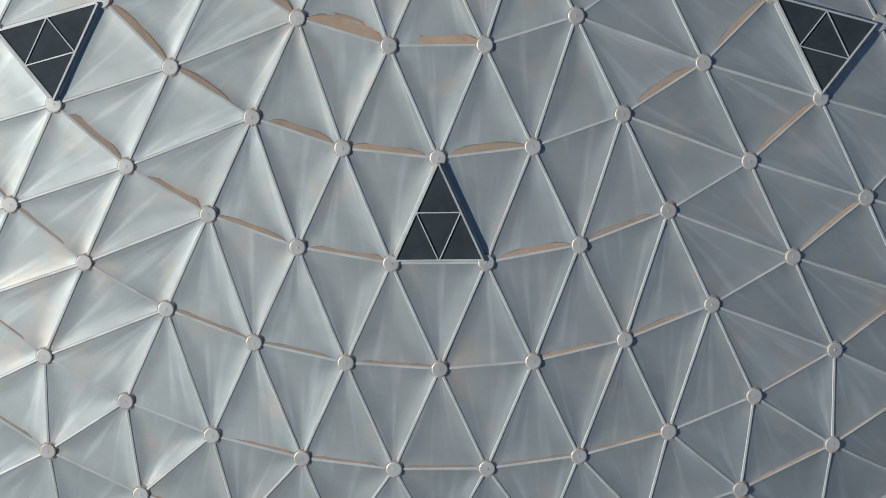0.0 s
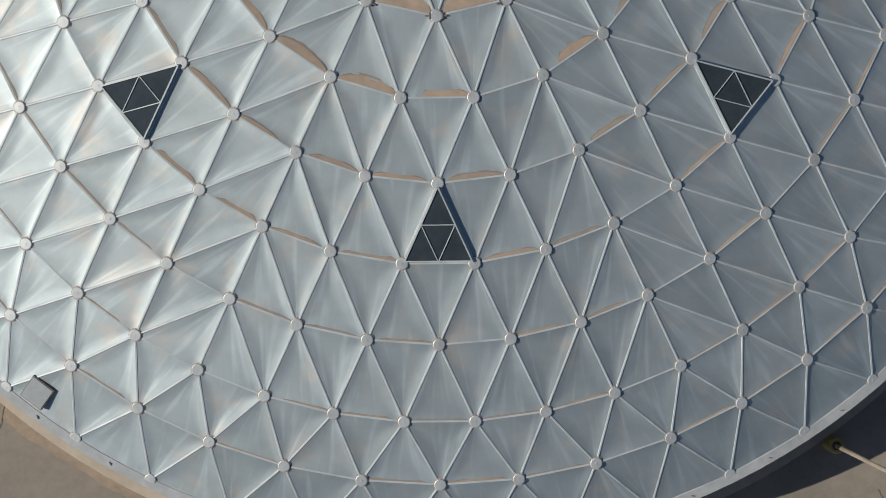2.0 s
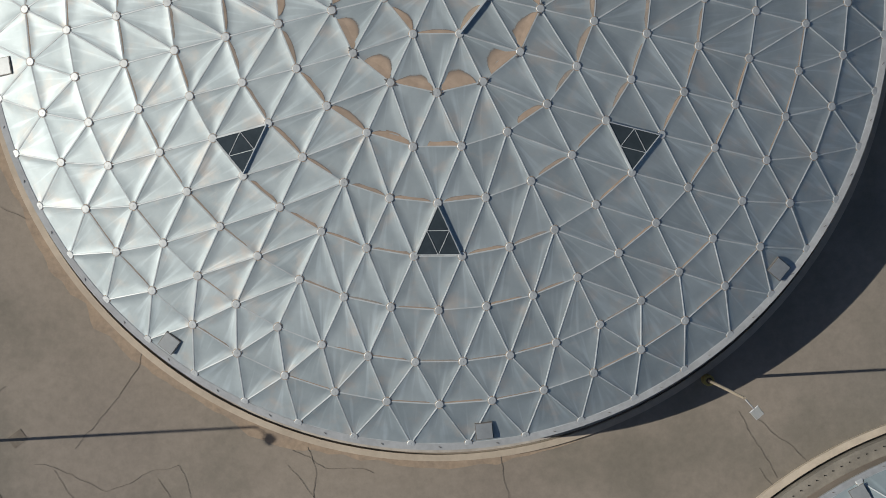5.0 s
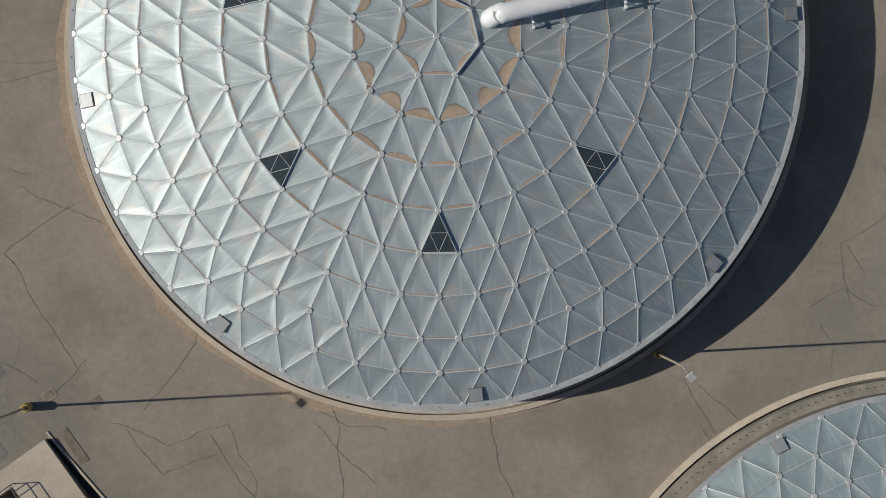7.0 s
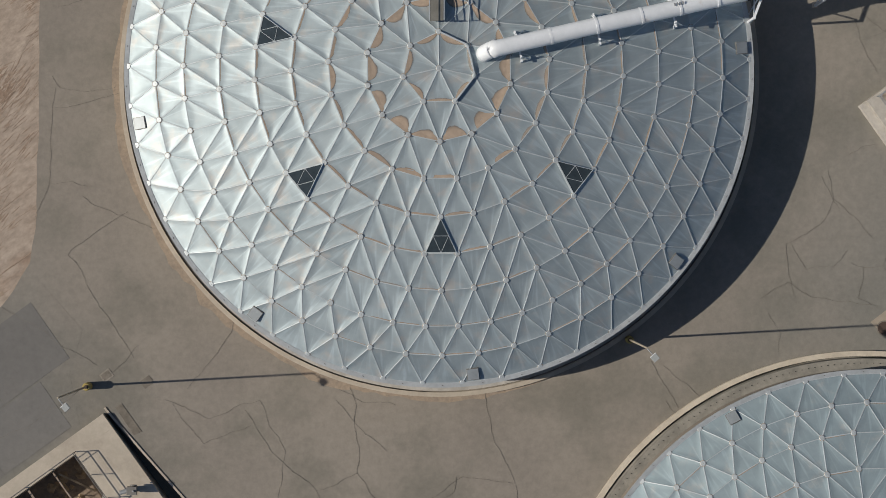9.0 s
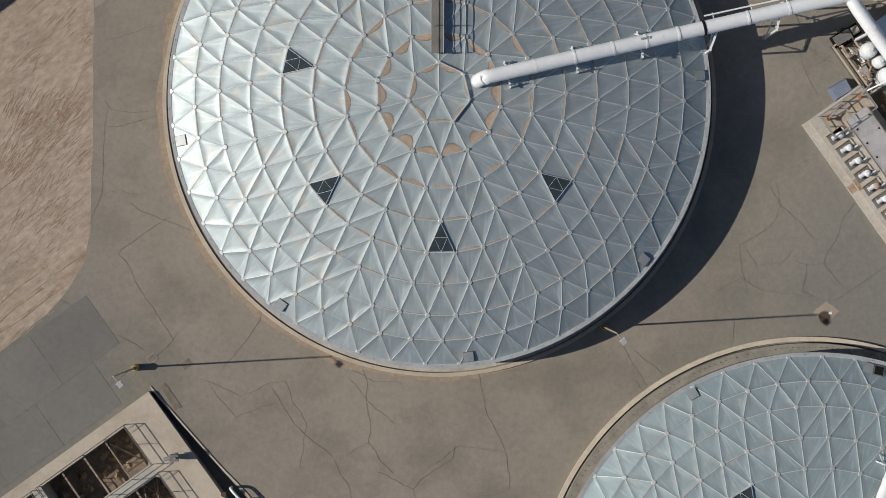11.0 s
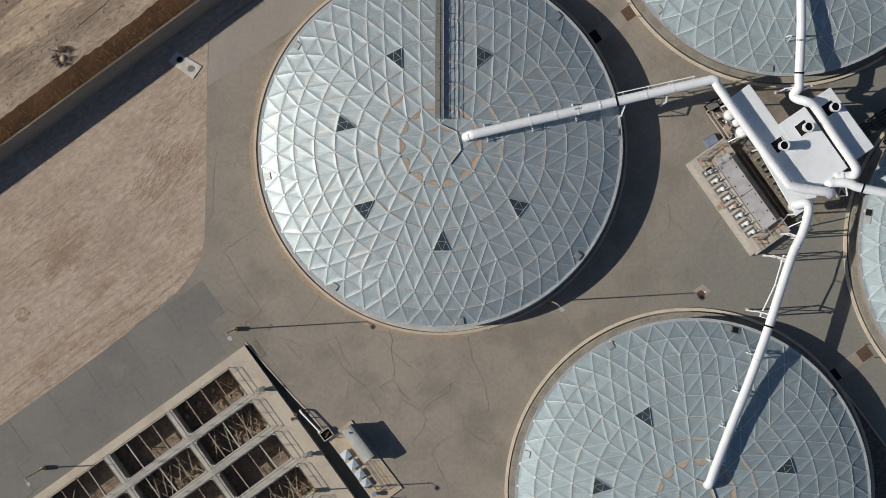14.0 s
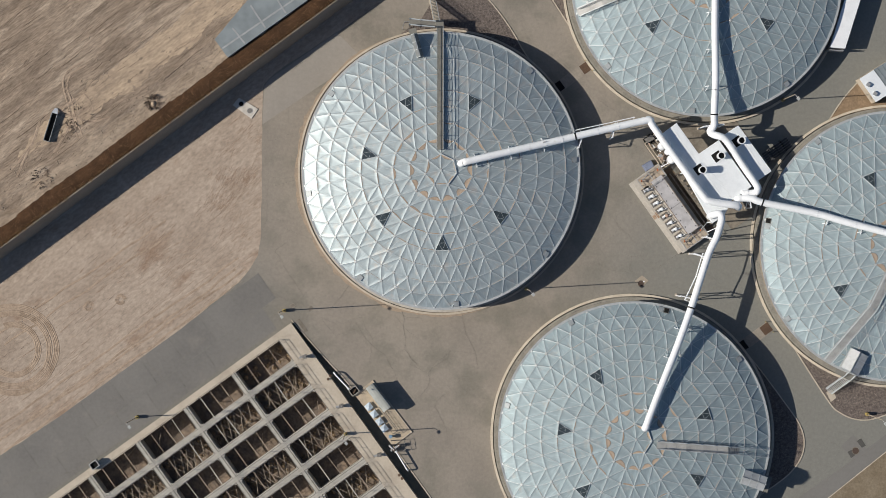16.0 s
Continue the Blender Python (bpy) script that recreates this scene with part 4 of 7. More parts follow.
# drain channels that cross the yard between tanks
def channel(a, b, w):
    a, b = Vector(a), Vector(b)
    d = (b - a).normalized()
    s = Vector((-d.y, d.x)) * w / 2
    ob = Geo().prism([tuple(a + s), tuple(b + s), tuple(b - s), tuple(a - s)], 0.0, 0.036).to("drain_slab", M_SLABC, label="concrete drain slab between two tanks", category="slab")
    # the sump end is a black plate, its inner dark put into colour
    for p, m_, lab in ((a, M_RUSTPLATE, "rusty brown grating"), (b, M_BLACK, "black plate for the dark of an open sump")):
        q = p - d * w * 0.45 if p is b else p + d * w * 0.45
        c = [q + s * 0.9 + d * w * 0.45, q - s * 0.9 + d * w * 0.45, q - s * 0.9 - d * w * 0.45, q + s * 0.9 - d * w * 0.45]
        Geo().prism([tuple(v) for v in c], 0.02, 0.055).to("sump_cover", m_, ob, label=lab)
    rails = Geo()
    for side in (1.15, -1.15):
        for t in (0.04, 0.96):
            c = a + (b - a) * t + s * side
            rails.pipe([on(c, 0), on(c, 0.95)], 0.05, 8)
    rails.to("marker_posts", M_YELLOW, ob, label="short yellowish posts")


M_SLABC = mat("pale_drain_slab", (0.285, 0.255, 0.215), 0.9, vary=0.12, coarse=0.6, fine=3, bump=0.08, spec=0.2)
M_RUSTPLATE = mat("rusty_grating", (0.10, 0.062, 0.04), 0.9, vary=0.2, bump=0.05)
channel((20.81, 14.55), (15.88, 11.15), 1.5)
channel((45.35, -22.02), (40.88, -25.20), 1.5)
kerb_line([(61.20, -39.71), (52.24, -46.64), (47.89, -49.72)], 0.12, 0.06)


road_slabs()


# ---- cracks and joints in the paving ----
def crack(pts, w=0.055, seed=0, wander=0.075):
    rnd = random.Random(seed + int(abs(pts[0][0]) * 50))
    p = [Vector(q) for q in pts]
    for _ in range(4):
        q = [p[0]]
        for a, b in zip(p, p[1:]):
            d = b - a
            q += [(a + b) / 2 + Vector((-d.y, d.x)) * rnd.uniform(-wander, wander), b]
        p = q
    g = Geo()
    for i, a in enumerate(p):
        d = (p[min(i + 1, len(p) - 1)] - p[max(i - 1, 0)]).normalized()
        ww = max(0.009, w * rnd.uniform(0.12, 0.5) / 2)
        g.v += [Vector((a.x - d.y * ww, a.y + d.x * ww, 0.046)), Vector((a.x + d.y * ww, a.y - d.x * ww, 0.046))]
    g.f = [[2 * i, 2 * i + 1, 2 * i + 3, 2 * i + 2] for i in range(len(p) - 1)]
    up(g)
    CRACKS.add(g.v, g.f)


CRACKS = Geo()
crack([(-16.81, -20.13), (-15.74, -21.60), (-14.90, -22.64), (-11.94, -21.53)])
crack([(-12.29, -20.56), (-9.91, -23.90), (-7.94, -25.62), (-6.99, -27.38), (-6.52, -28.83)])
crack([(-5.75, -19.24), (-5.40, -20.28), (-5.25, -23.84), (-5.38, -24.56), (-3.66, -26.82)], 0.07)
crack([(-7.94, -25.62), (-5.38, -24.56)])
crack([(-4.75, -26.68), (-2.23, -27.92), (-1.99, -29.01), (-3.23, -30.99)], 0.06)
crack([(-2.23, -27.92), (0.65, -25.78), (0.77, -24.88)], 0.07)
crack([(2.59, -19.41), (2.71, -20.38), (3.04, -22.19), (3.74, -23.71), (4.56, -26.07), (4.66, -28.00), (2.11, -28.57), (2.05, -29.54)], 0.06)
crack([(2.05, -29.54), (4.49, -31.44), (6.73, -31.71)])
crack([(-1.13, -31.97), (0.82, -30.55)])
crack([(-1.13, -31.97), (-1.37, -32.69), (0.28, -35.79), (0.38, -37.00)])
crack([(-23.22, -10.81), (-22.09, -9.88), (-21.11, -9.15), (-19.46, -8.15)])
crack([(-23.22, -10.81), (-21.77, -13.20), (-19.64, -16.45), (-19.19, -17.26)], 0.06)
crack([(-27.35, -14.01), (-25.27, -15.19), (-22.51, -17.04), (-21.46, -17.69)])
crack([(-12.87, -14.70), (-13.13, -15.76), (-13.95, -16.98), (-15.89, -19.23)])
crack([(-6.44, -19.34), (-5.04, -20.14), (-2.93, -20.37)])
crack([(13.00, -17.82), (13.76, -19.25), (14.63, -20.74)])
crack([(-32.34, -19.89), (-29.05, -23.13), (-27.41, -22.42)], 0.08)
crack([(-37.85, -22.81), (-35.54, -24.83)])
crack([(-42.19, -24.54), (-39.77, -27.22), (-37.34, -30.02), (-38.00, -30.67), (-36.93, -32.07)], 0.09)
crack([(-41.02, -31.74), (-35.25, -27.24), (-31.85, -25.02), (-28.01, -22.41), (-24.07, -20.29)], 0.06)
crack([(-47.14, -31.69), (-43.56, -30.08), (-39.53, -27.29), (-35.54, -24.83), (-31.51, -21.16)], 0.04)
crack([(-24.07, -20.29), (-20.72, -18.27), (-18.89, -16.48)])
crack([(24.1, -6.06), (24.44, -7.83), (23.86, -9.13), (21.48, -10.58), (21.56, -12.18), (21.91, -13.86)], 0.04)
crack([(30.12, -7.11), (29.62, -7.9), (28.74, -9.07), (28.23, -10.54), (27.47, -12.01), (26.24, -12.14), (25.5, -11.86)], 0.05)
crack([(27.47, -12.01), (27.96, -12.66), (28.81, -13.63)], 0.04)
crack([(26.24, -12.09), (26.18, -13.03), (25.85, -14.01), (26.7, -14.46)], 0.035)
crack([(24.44, -7.83), (25.78, -9.03), (26.76, -10.23)], 0.025)
crack([(21.82, -10.66), (22.67, -12.2), (24.39, -12.02), (25.27, -11.0)], 0.035)
crack([(19.81, -14.01), (21.55, -12.97), (23.38, -13.98), (25.23, -14.2), (27.2, -14.52)], 0.03)
crack([(20.29, -14.88), (21.02, -16.12), (20.88, -17.35)], 0.03)
crack([(33.14, -11.71), (35.34, -13.71), (37.05, -14.89), (38.7, -16.29)], 0.04)
crack([(31.86, -16.25), (32.84, -16.66), (33.57, -17.11)], 0.03)
crack([(-24.08, 0.33), (-23.59, -0.41), (-21.77, -0.63), (-20.04, -0.38)], 0.04)
crack([(-23.86, -0.4), (-24.19, -2.99), (-24.33, -6.38), (-25.25, -8.62)], 0.025)
crack([(-24.33, -6.38), (-22.83, -6.26), (-21.67, -6.54)], 0.025)
crack([(32.95, -11.68), (28.18, -14.78)], 0.06, wander=0.004)
crack([(25.11, 7.82), (26.45, 3.54), (28.85, 2.00)])
crack([(13.74, -18.10), (15.53, -19.63), (17.62, -21.16)])
crack([(-61.81, -42.90), (-57.08, -40.84), (-53.95, -41.67), (-51.19, -40.69), (-46.84, -38.23), (-42.50, -34.39)], 0.09)
crack([(50.55, -27.02), (54.42, -30.99), (58.33, -31.83)], 0.03)
crack([(49.54, 13.78), (54.21, 11.36), (55.72, 6.63)], 0.04)
for pts_, w_ in (([(25.42, -5.10), (26.20, -4.64), (27.12, -4.47)], 0.03), ([(25.89, 3.25), (26.18, 1.98), (27.18, 0.02)], 0.035),
                 ([(26.18, 1.98), (27.64, 2.50), (28.57, 3.22)], 0.03), ([(23.70, -6.43), (24.17, -7.34), (24.76, -8.44)], 0.03), ([(16.97, -2.40), (19.38, -3.52), (22.37, -5.62)], 0.025),
                 ([(61.24, -37.43), (55.06, -41.98), (48.88, -45.98)], 0.05), ([(53.89, -40.55), (54.69, -39.62), (54.86, -38.99), (53.54, -38.27)], 0.035), ([(48.22, -25.26), (50.17, -26.38)], 0.03), ([(48.39, -41.89), (53.49, -41.64)], 0.025), ([(36.77, -16.27), (40.64, -16.71)], 0.03), ([(13.87, -20.30), (15.79, -23.48), (14.57, -26.62)], 0.025),
                 ([(-11.37, -19.96), (-9.84, -23.13), (-10.28, -26.29)], 0.025), ([(-17.68, -19.87), (-14.54, -21.09), (-11.37, -19.96)], 0.025), ([(-1.20, -26.41), (1.18, -24.86), (4.33, -25.30)], 0.025), ([(-6.64, -20.02), (-3.52, -23.22)], 0.02), ([(22.17, 9.56), (24.52, 7.95), (26.05, 4.78)], 0.025), ([(-23.65, 4.67), (-18.51, 6.02)], 0.025), ([(-23.90, -1.64), (-19.79, -0.75)], 0.02), ([(-22.24, -7.18), (-17.93, -9.21)], 0.025)):
    crack(pts_, w_)
put("crack", mesh("crack", CRACKS.v, CRACKS.f, M_CRACK), None, label="dark cracks and sealed joints in the paving", category="crack", kind="stuff")
# painted survey cross on the yard
Geo().bar(on((0.47, -29.88), 0.03), on((1.30, -30.92), 0.03), 0.12, 0.006).bar(on((0.46, -30.90), 0.03), on((1.38, -29.96), 0.03), 0.12, 0.005).to("survey_cross", M_SLABC, label="faded white painted survey cross on paving", category="marking")


# ---- white air ducts ----
def duct(pts, name_label, joints=(), r=0.49):
    ob = Geo().pipe(smooth_line(pts, 4), r, 20).to("air_duct", M_WHITE, smooth=True, label=name_label, category="duct", group="white air ducts")
    total = [Vector(p) for p in pts]
    for i, t, kind in joints:
        p = total[i].lerp(total[i + 1], t)
        d = (total[i + 1] - total[i]).normalized()
        black = kind == "b"
        k = 0.09 if black else 0.07
        Geo().pipe([p - d * k, p + d * k], r + (0.035 if black else 0.026), 20).to("sleeve" if black else "flange", M_BLACK if black else M_WHITE, ob, smooth=False, label="black rubber sleeve" if black else "")
    return ob


A_END, A_RIM, A_ELB = (2.72, 0.84), (18.28, 4.31), (28.44, 6.40)
duct([on(A_END, 5.87), on(A_END, 6.88), on((3.19, 1.02), 7.52), on((3.95, 1.16), 7.6), on((9.18, 2.32), 7.24), on((13.78, 3.32), 6.8), on(A_RIM, 6.44), on((23.82, 5.52), 6.3), on((27.36, 6.25), 6.3), on(A_ELB, 6.3), on((28.90, 5.51), 6.3), on((32.22, 0.73), 6.3), on((35.54, -3.93), 6.3), on((36.40, -4.71), 6.3), on((38.57, -5.14), 6.3), on((40.08, -5.34), 6.16), on((40.42, -5.46), 5.63), on((40.66, -5.58), 3.45)],
     "long white duct bending over the plant roof to a dome", [(3, 0.5, "f"), (4, 0.02, "f"), (4, 0.6, "f"), (5, 0.1, "f"), (5, 0.6, "f"), (6, 0.0, "b"), (6, 0.55, "f"), (7, 0.1, "f"), (10, 0.3, "f"), (11, 0.2, "f"), (11, 0.8, "f"), (13, 0.6, "f")])
duct([on((36.75, -6.79), 3.45), on((36.87, -6.63), 5.52), on((37.14, -6.53), 6.01), on((37.78, -6.5), 6.3), on((38.0, -7.3), 6.3), on((37.27, -9.68), 6.3), on((36.12, -12.06), 6.3), on((33.61, -19.39), 6.44), on((31.50, -24.87), 6.73), on((29.25, -30.17), 7.16), on((27.55, -34.34), 7.52), on((27.23, -35.18), 7.45), on((27.18, -35.37), 6.88), on((27.18, -35.41), 5.87)],
     "straight white duct rising over a dome to its crown", [(4, 0.3, "f"), (5, 0.5, "f"), (6, 0.97, "b"), (6, 0.4, "f"), (7, 0.6, "f"), (8, 0.4, "f"), (9, 0.3, "f"), (9, 0.9, "f")])
duct([on((37.33, 26.12), 5.87), on((37.32, 26.01), 7.31), on((37.42, 24.83), 7.45), on((37.36, 17.97), 7.02), on((37.40, 11.86), 6.73), on((37.19, 6.88), 6.3), on((37.19, 5.58), 6.01), on((36.69, 4.83), 5.52), on((37.06, 4.37), 5.72), on((37.92, 4.04), 6.3), on((38.81, 3.46), 6.3), on((40.87, 0.27), 6.3), on((42.70, -2.44), 6.3), on((42.98, -3.21), 6.16), on((42.64, -3.66), 5.58), on((40.90, -3.76), 5.29)],
     "white duct crossing a dome and the plant roof", [(2, 0.5, "f"), (3, 0.5, "f"), (4, 0.1, "f"), (4, 0.97, "b"), (10, 0.4, "f"), (11, 0.3, "f"), (14, 0.5, "f")])
duct([on((40.35, -4.96), 4.02), on((40.30, -4.52), 5.4), on((41.00, -4.35), 5.58), on((42.25, -4.48), 6.01), on((43.73, -5.02), 6.16), on((50.51, -6.50), 6.3), on((55.02, -7.87), 6.73), on((60.15, -9.32), 7.16), on((62.23, -9.95), 7.52), on((62.59, -10.05), 6.88), on((62.60, -10.09), 5.87)],
     "white duct running from the plant over a dome", [(3, 0.3, "f"), (3, 0.95, "b"), (5, 0.1, "f"), (6, 0.2, "f"), (6, 0.9, "f"), (7, 0.6, "f")])


def duct_mark(p, z, ang, n):
    """Unreadable stencilled writing on a duct, as plain bars."""
    g = Geo()
    for i in range(n):
        g.box(-0.35 + i * 0.16, -0.09, 0.0, -0.25 + i * 0.16, 0.09, 0.008)
    g.to("stencil_mark", M_GALV, None, Matrix.Translation((p[0], p[1], z)) @ turn(ang), label="faint grey stencilled bars on a white duct", category="marking")


sw_ = Geo().pipe([on((35.47, -11.84), 5.46), on((34.52, -14.94), 5.46), on((32.94, -18.15), 5.42)], 0.09, 10).to("service_pipe", M_WHITE, label="thin white service pipe beside a duct", category="pipe")
for p_ in ((35.47, -11.84), (34.52, -14.94), (32.94, -18.15)):
    Geo().bar(on((p_[0] - 0.1, p_[1] + 0.05), 5.5), on((p_[0] + 1.0, p_[1] - 0.32), 5.6), 0.07).to("bracket", M_WHITE, sw_)
ap, aq = Vector(A_RIM), Vector(A_ELB)
an = Vector((-(aq - ap).y, (aq - ap).x)).normalized() * 0.82
sv = Geo().pipe([on(ap.lerp(aq, 0.02) + an, 6.2), on(ap.lerp(aq, 0.5) + an, 6.25), on(ap.lerp(aq, 0.82) + an, 6.25)], 0.06, 10).to("service_pipe", M_WHITE, label="thin white pipe running beside a large duct", category="pipe")
for t_ in (0.08, 0.34, 0.58, 0.8):
    Geo().bar(on(ap.lerp(aq, t_) + an * 1.15, 6.1), on(ap.lerp(aq, t_) + an * 0.5, 6.1), 0.06).to("bracket", M_WHITE, sv)
duct_mark((14.20, 3.59), 7.32, 12, 4)
duct_mark((37.24, 10.33), 7.17, 0, 4)


def trestle(p, q, z):
    """A braced pipe stand with feet at p and q under a duct at height z."""
    p, q = Vector(p), Vector(q)
    g = Geo()
    for c in (p, q):
        g.bar(on(c, 0), on(c, z), 0.14)
    g.bar(on(p, z - 0.1), on(q, z - 0.1), 0.14)
    g.bar(on(p, 0.3), on(q, z - 0.3), 0.08)
    g.bar(on(q, 0.3), on(p, z - 0.3), 0.08)
    ob = g.to("duct_support", M_WHITE, label="white steel braced stand under a duct", category="support", group="duct supports")
    Geo().prism([(p.x - 0.18, p.y - 0.18), (p.x + 0.18, p.y - 0.18), (p.x + 0.18, p.y + 0.18), (p.x - 0.18, p.y + 0.18)], 0, 0.1).to("foot", M_CONC, ob)
    Geo().prism([(q.x - 0.18, q.y - 0.18), (q.x + 0.18, q.y - 0.18), (q.x + 0.18, q.y + 0.18), (q.x - 0.18, q.y + 0.18)], 0, 0.1).to("foot", M_CONC, ob)


trestle((35.92, -9.52), (37.26, -10.00), 5.75)
trestle((32.35, -17.54), (34.72, -18.18), 5.75)
trestle((34.25, -11.8), (36.1, -12.4), 5.75)
trestle((18.80, 2.93), (19.59, 4.92), 5.75)
trestle((23.42, 4.25), (23.83, 6.16), 5.75)
trestle((35.74, 5.47), (38.58, 5.74), 5.75)
trestle((41.89, -3.84), (42.16, -5.61), 5.4)
# small saddles that carry the ducts on the domes
def saddle(p, z, ang, floor_z):
    g = Geo()
    d = Vector((math.cos(radians(ang)), math.sin(radians(ang)), 0))
    n = Vector((-d.y, d.x, 0))
    c = on(p, 0)
    for s in (-1.0, 1.0):
        foot = c + n * s * 0.85 + Vector((0, 0, floor_z))
        g.bar(foot, c + n * s * 0.6 + Vector((0, 0, z - 0.2)), 0.11)
        g.bar(foot + d * 0.5, c + n * s * 0.6 + Vector((0, 0, z - 0.5)), 0.07)
    g.bar(c - n * 0.95 + Vector((0, 0, z - 0.62)), c + n * 0.95 + Vector((0, 0, z - 0.62)), 0.1)
    g.to("duct_saddle", M_WHITE, label="white steel saddle carrying a duct on a dome", category="support", group="duct saddles")


def dome_surface(p, c, scale):
    r = min(18.85, (Vector(p) - Vector(c)).length / scale)
    return RIM_Z + dome_z(r) * scale


for p_, c_, sc_, z_, a_ in (((4.69, 1.21), (0, 0), 1.0, 7.45, 12.9), ((9.37, 2.22), (0, 0), 1.0, 7.02, 12.9), ((13.90, 3.25), (0, 0), 1.0, 6.59, 12.9), ((27.97, -33.07), DOME_B_C, 0.975, 7.31, 70), ((29.38, -29.65), DOME_B_C, 0.975, 7.02, 70), ((30.89, -26.09), DOME_B_C, 0.975, 6.73, 70), ((32.47, -22.22), DOME_B_C, 0.975, 6.44, 70), ((37.26, 20.84), DOME_C_C, 0.975, 7.16, -90), ((37.26, 15.88), DOME_C_C, 0.975, 6.88, -90), ((37.12, 10.92), DOME_C_C, 0.975, 6.59, -90), ((52.52, -7.31), DOME_D_C, 0.975, 6.44, 164), ((57.08, -8.59), DOME_D_C, 0.975, 6.88, 164)):
    saddle(p_, z_, a_, dome_surface(p_, c_, sc_) - 0.05)


# ---- railings ----
def railing(name, runs, label, high=1.07, gap=1.8, material=None, r=0.028, group=""):
    """Pipe railing along runs of points: rails and single posts."""
    material = material or M_RAIL
    ob = empty(name, Matrix.Identity(4), label, "railing", group)
    posts = []
    for run in runs:
        p = [Vector(q) for q in run]
        for z in (high, high * 0.53):
            g = Geo()
            for a, b in zip(p, p[1:]):
                g.pipe([a + Vector((0, 0, z)), b + Vector((0, 0, z))], r, 6)
            g.to("rail", material, ob)
        for a, b in zip(p, p[1:]):
            n = max(1, round((b - a).length / gap))
            posts += [a.lerp(b, i / n) for i in range(n)]
        posts.append(p[-1])
    post = Geo().pipe([(0, 0, 0), (0, 0, high)], r, 6)
    me = mesh("post", post.v, post.f, material)
    for q in posts:
        put("post", me, ob, Matrix.Translation(q))
    return ob


# ---- sunken basins beside the road ----
DECK = 0.5
FLOOR = -2.5


def oblong(g, a0, b0, a1, b1, z0, z1):
    return g.prism([bas(a0, b0), bas(a1, b0), bas(a1, b1), bas(a0, b1)], z0, z1)


def build_basin():
    A1, B1 = COLS * PITCH_A, ROWS * PITCH_B
    basin = empty("basin", Matrix.Identity(4), "sunken concrete basin with rows of open cells and walkways", "basin")
    oblong(Geo(), -0.3, -0.3, A1 + 0.2, B1 + 0.2, FLOOR - 0.3, FLOOR).to("cell_floor", M_SLUDGE, basin, label="dark brown sludge covered floor")
    oblong(Geo(), -2.85, -1.05, A1 + 0.4, -0.0, FLOOR - 0.3, DECK).to("deck", M_CONC, basin, label="tan concrete coping along the road")
    oblong(Geo(), -2.85, 0.004, -0.0, B1 + 0.3, FLOOR - 0.3, DECK - 0.003).to("deck", M_CONC, basin, label="broad tan concrete deck")
    for k in range(ROWS):
        b0 = k * PITCH_B + CELL_B
        oblong(Geo(), 0.002, b0, A1 + 0.4, b0 + PITCH_B - CELL_B, FLOOR - 0.2, DECK - 0.006).to("walkway", M_CONCL, basin)
        for c in range(COLS):
            a0 = c * PITCH_A + CELL_A
            oblong(Geo(), a0, k * PITCH_B + 0.003, a0 + PITCH_A - CELL_A, b0 - 0.003, FLOOR - 0.2, DECK - 0.01).to("cross_wall", M_CONCL, basin)
            # cut corners of the walkway slab
            e = 0.3
            for sa, sb in ((0, 0), (1, 0), (0, 1), (1, 1)):
                if k == 0 and sb == 0:
                    continue
                ca, cb = c * PITCH_A + sa * CELL_A, k * PITCH_B + sb * CELL_B
                da, db = (e if sa == 0 else -e), (e if sb == 0 else -e)
                Geo().prism([bas(ca, cb), bas(ca + da, cb), bas(ca, cb + db)], DECK - 0.35, DECK - 0.014).to("corner_slab", M_CONCL, basin)
    # beams and struts in the cells
    rnd = random.Random(11)
    for k in range(ROWS):
        for c in range(COLS):
            a0, b0 = c * PITCH_A, k * PITCH_B
            set_ob = empty("cell_framing", Matrix.Identity(4), "weathered cross beams and braces in a basin cell", "beams", "cell framing")
            for i in range(3):
                a = a0 + CELL_A * (i + 1) / 4 + rnd.uniform(-0.25, 0.25)
                z = DECK - 0.35
                Geo().bar(on(bas(a, b0 - 0.01), z), on(bas(a + rnd.uniform(-0.1, 0.1), b0 + CELL_B + 0.01), z), 0.13 if rnd.random() < 0.6 else 0.09, 0.16).to("beam", M_RUST if rnd.random() < 0.7 else M_CONCL, set_ob)
            dense = k % 2 == 1
            if dense:
                # crossed braces between the cell's long walls
                for i in range(5):
                    a = a0 + 0.4 + i * (CELL_A - 1.6) / 5
                    z = rnd.uniform(-0.9, -0.2)
                    Geo().bar(on(bas(a, b0), z), on(bas(a + rnd.uniform(0.9, 2.0), b0 + CELL_B), z), 0.09).to("brace", M_BRACE, set_ob)
                    Geo().bar(on(bas(a + rnd.uniform(1.0, 2.0), b0), z - 0.2), on(bas(a, b0 + CELL_B), z - 0.2), 0.08).to("brace", M_BRACE, set_ob)
            for i in range(4 if dense else 1):
                a, b = a0 + rnd.uniform(0.3, CELL_A - 0.3), b0 + rnd.uniform(0.2, CELL_B - 0.2)
                a2, b2 = min(a0 + CELL_A - 0.1, max(a0 + 0.1, a + rnd.uniform(-2.2, 2.2))), b0 + rnd.uniform(0.2, CELL_B - 0.2)
                Geo().bar(on(bas(a, b), FLOOR), on(bas(a2, b2), rnd.uniform(-1.6, -0.6)), rnd.uniform(0.06, 0.11)).to("brace", M_BRACE, set_ob)
    # heaps of brown solids
    g = Geo()
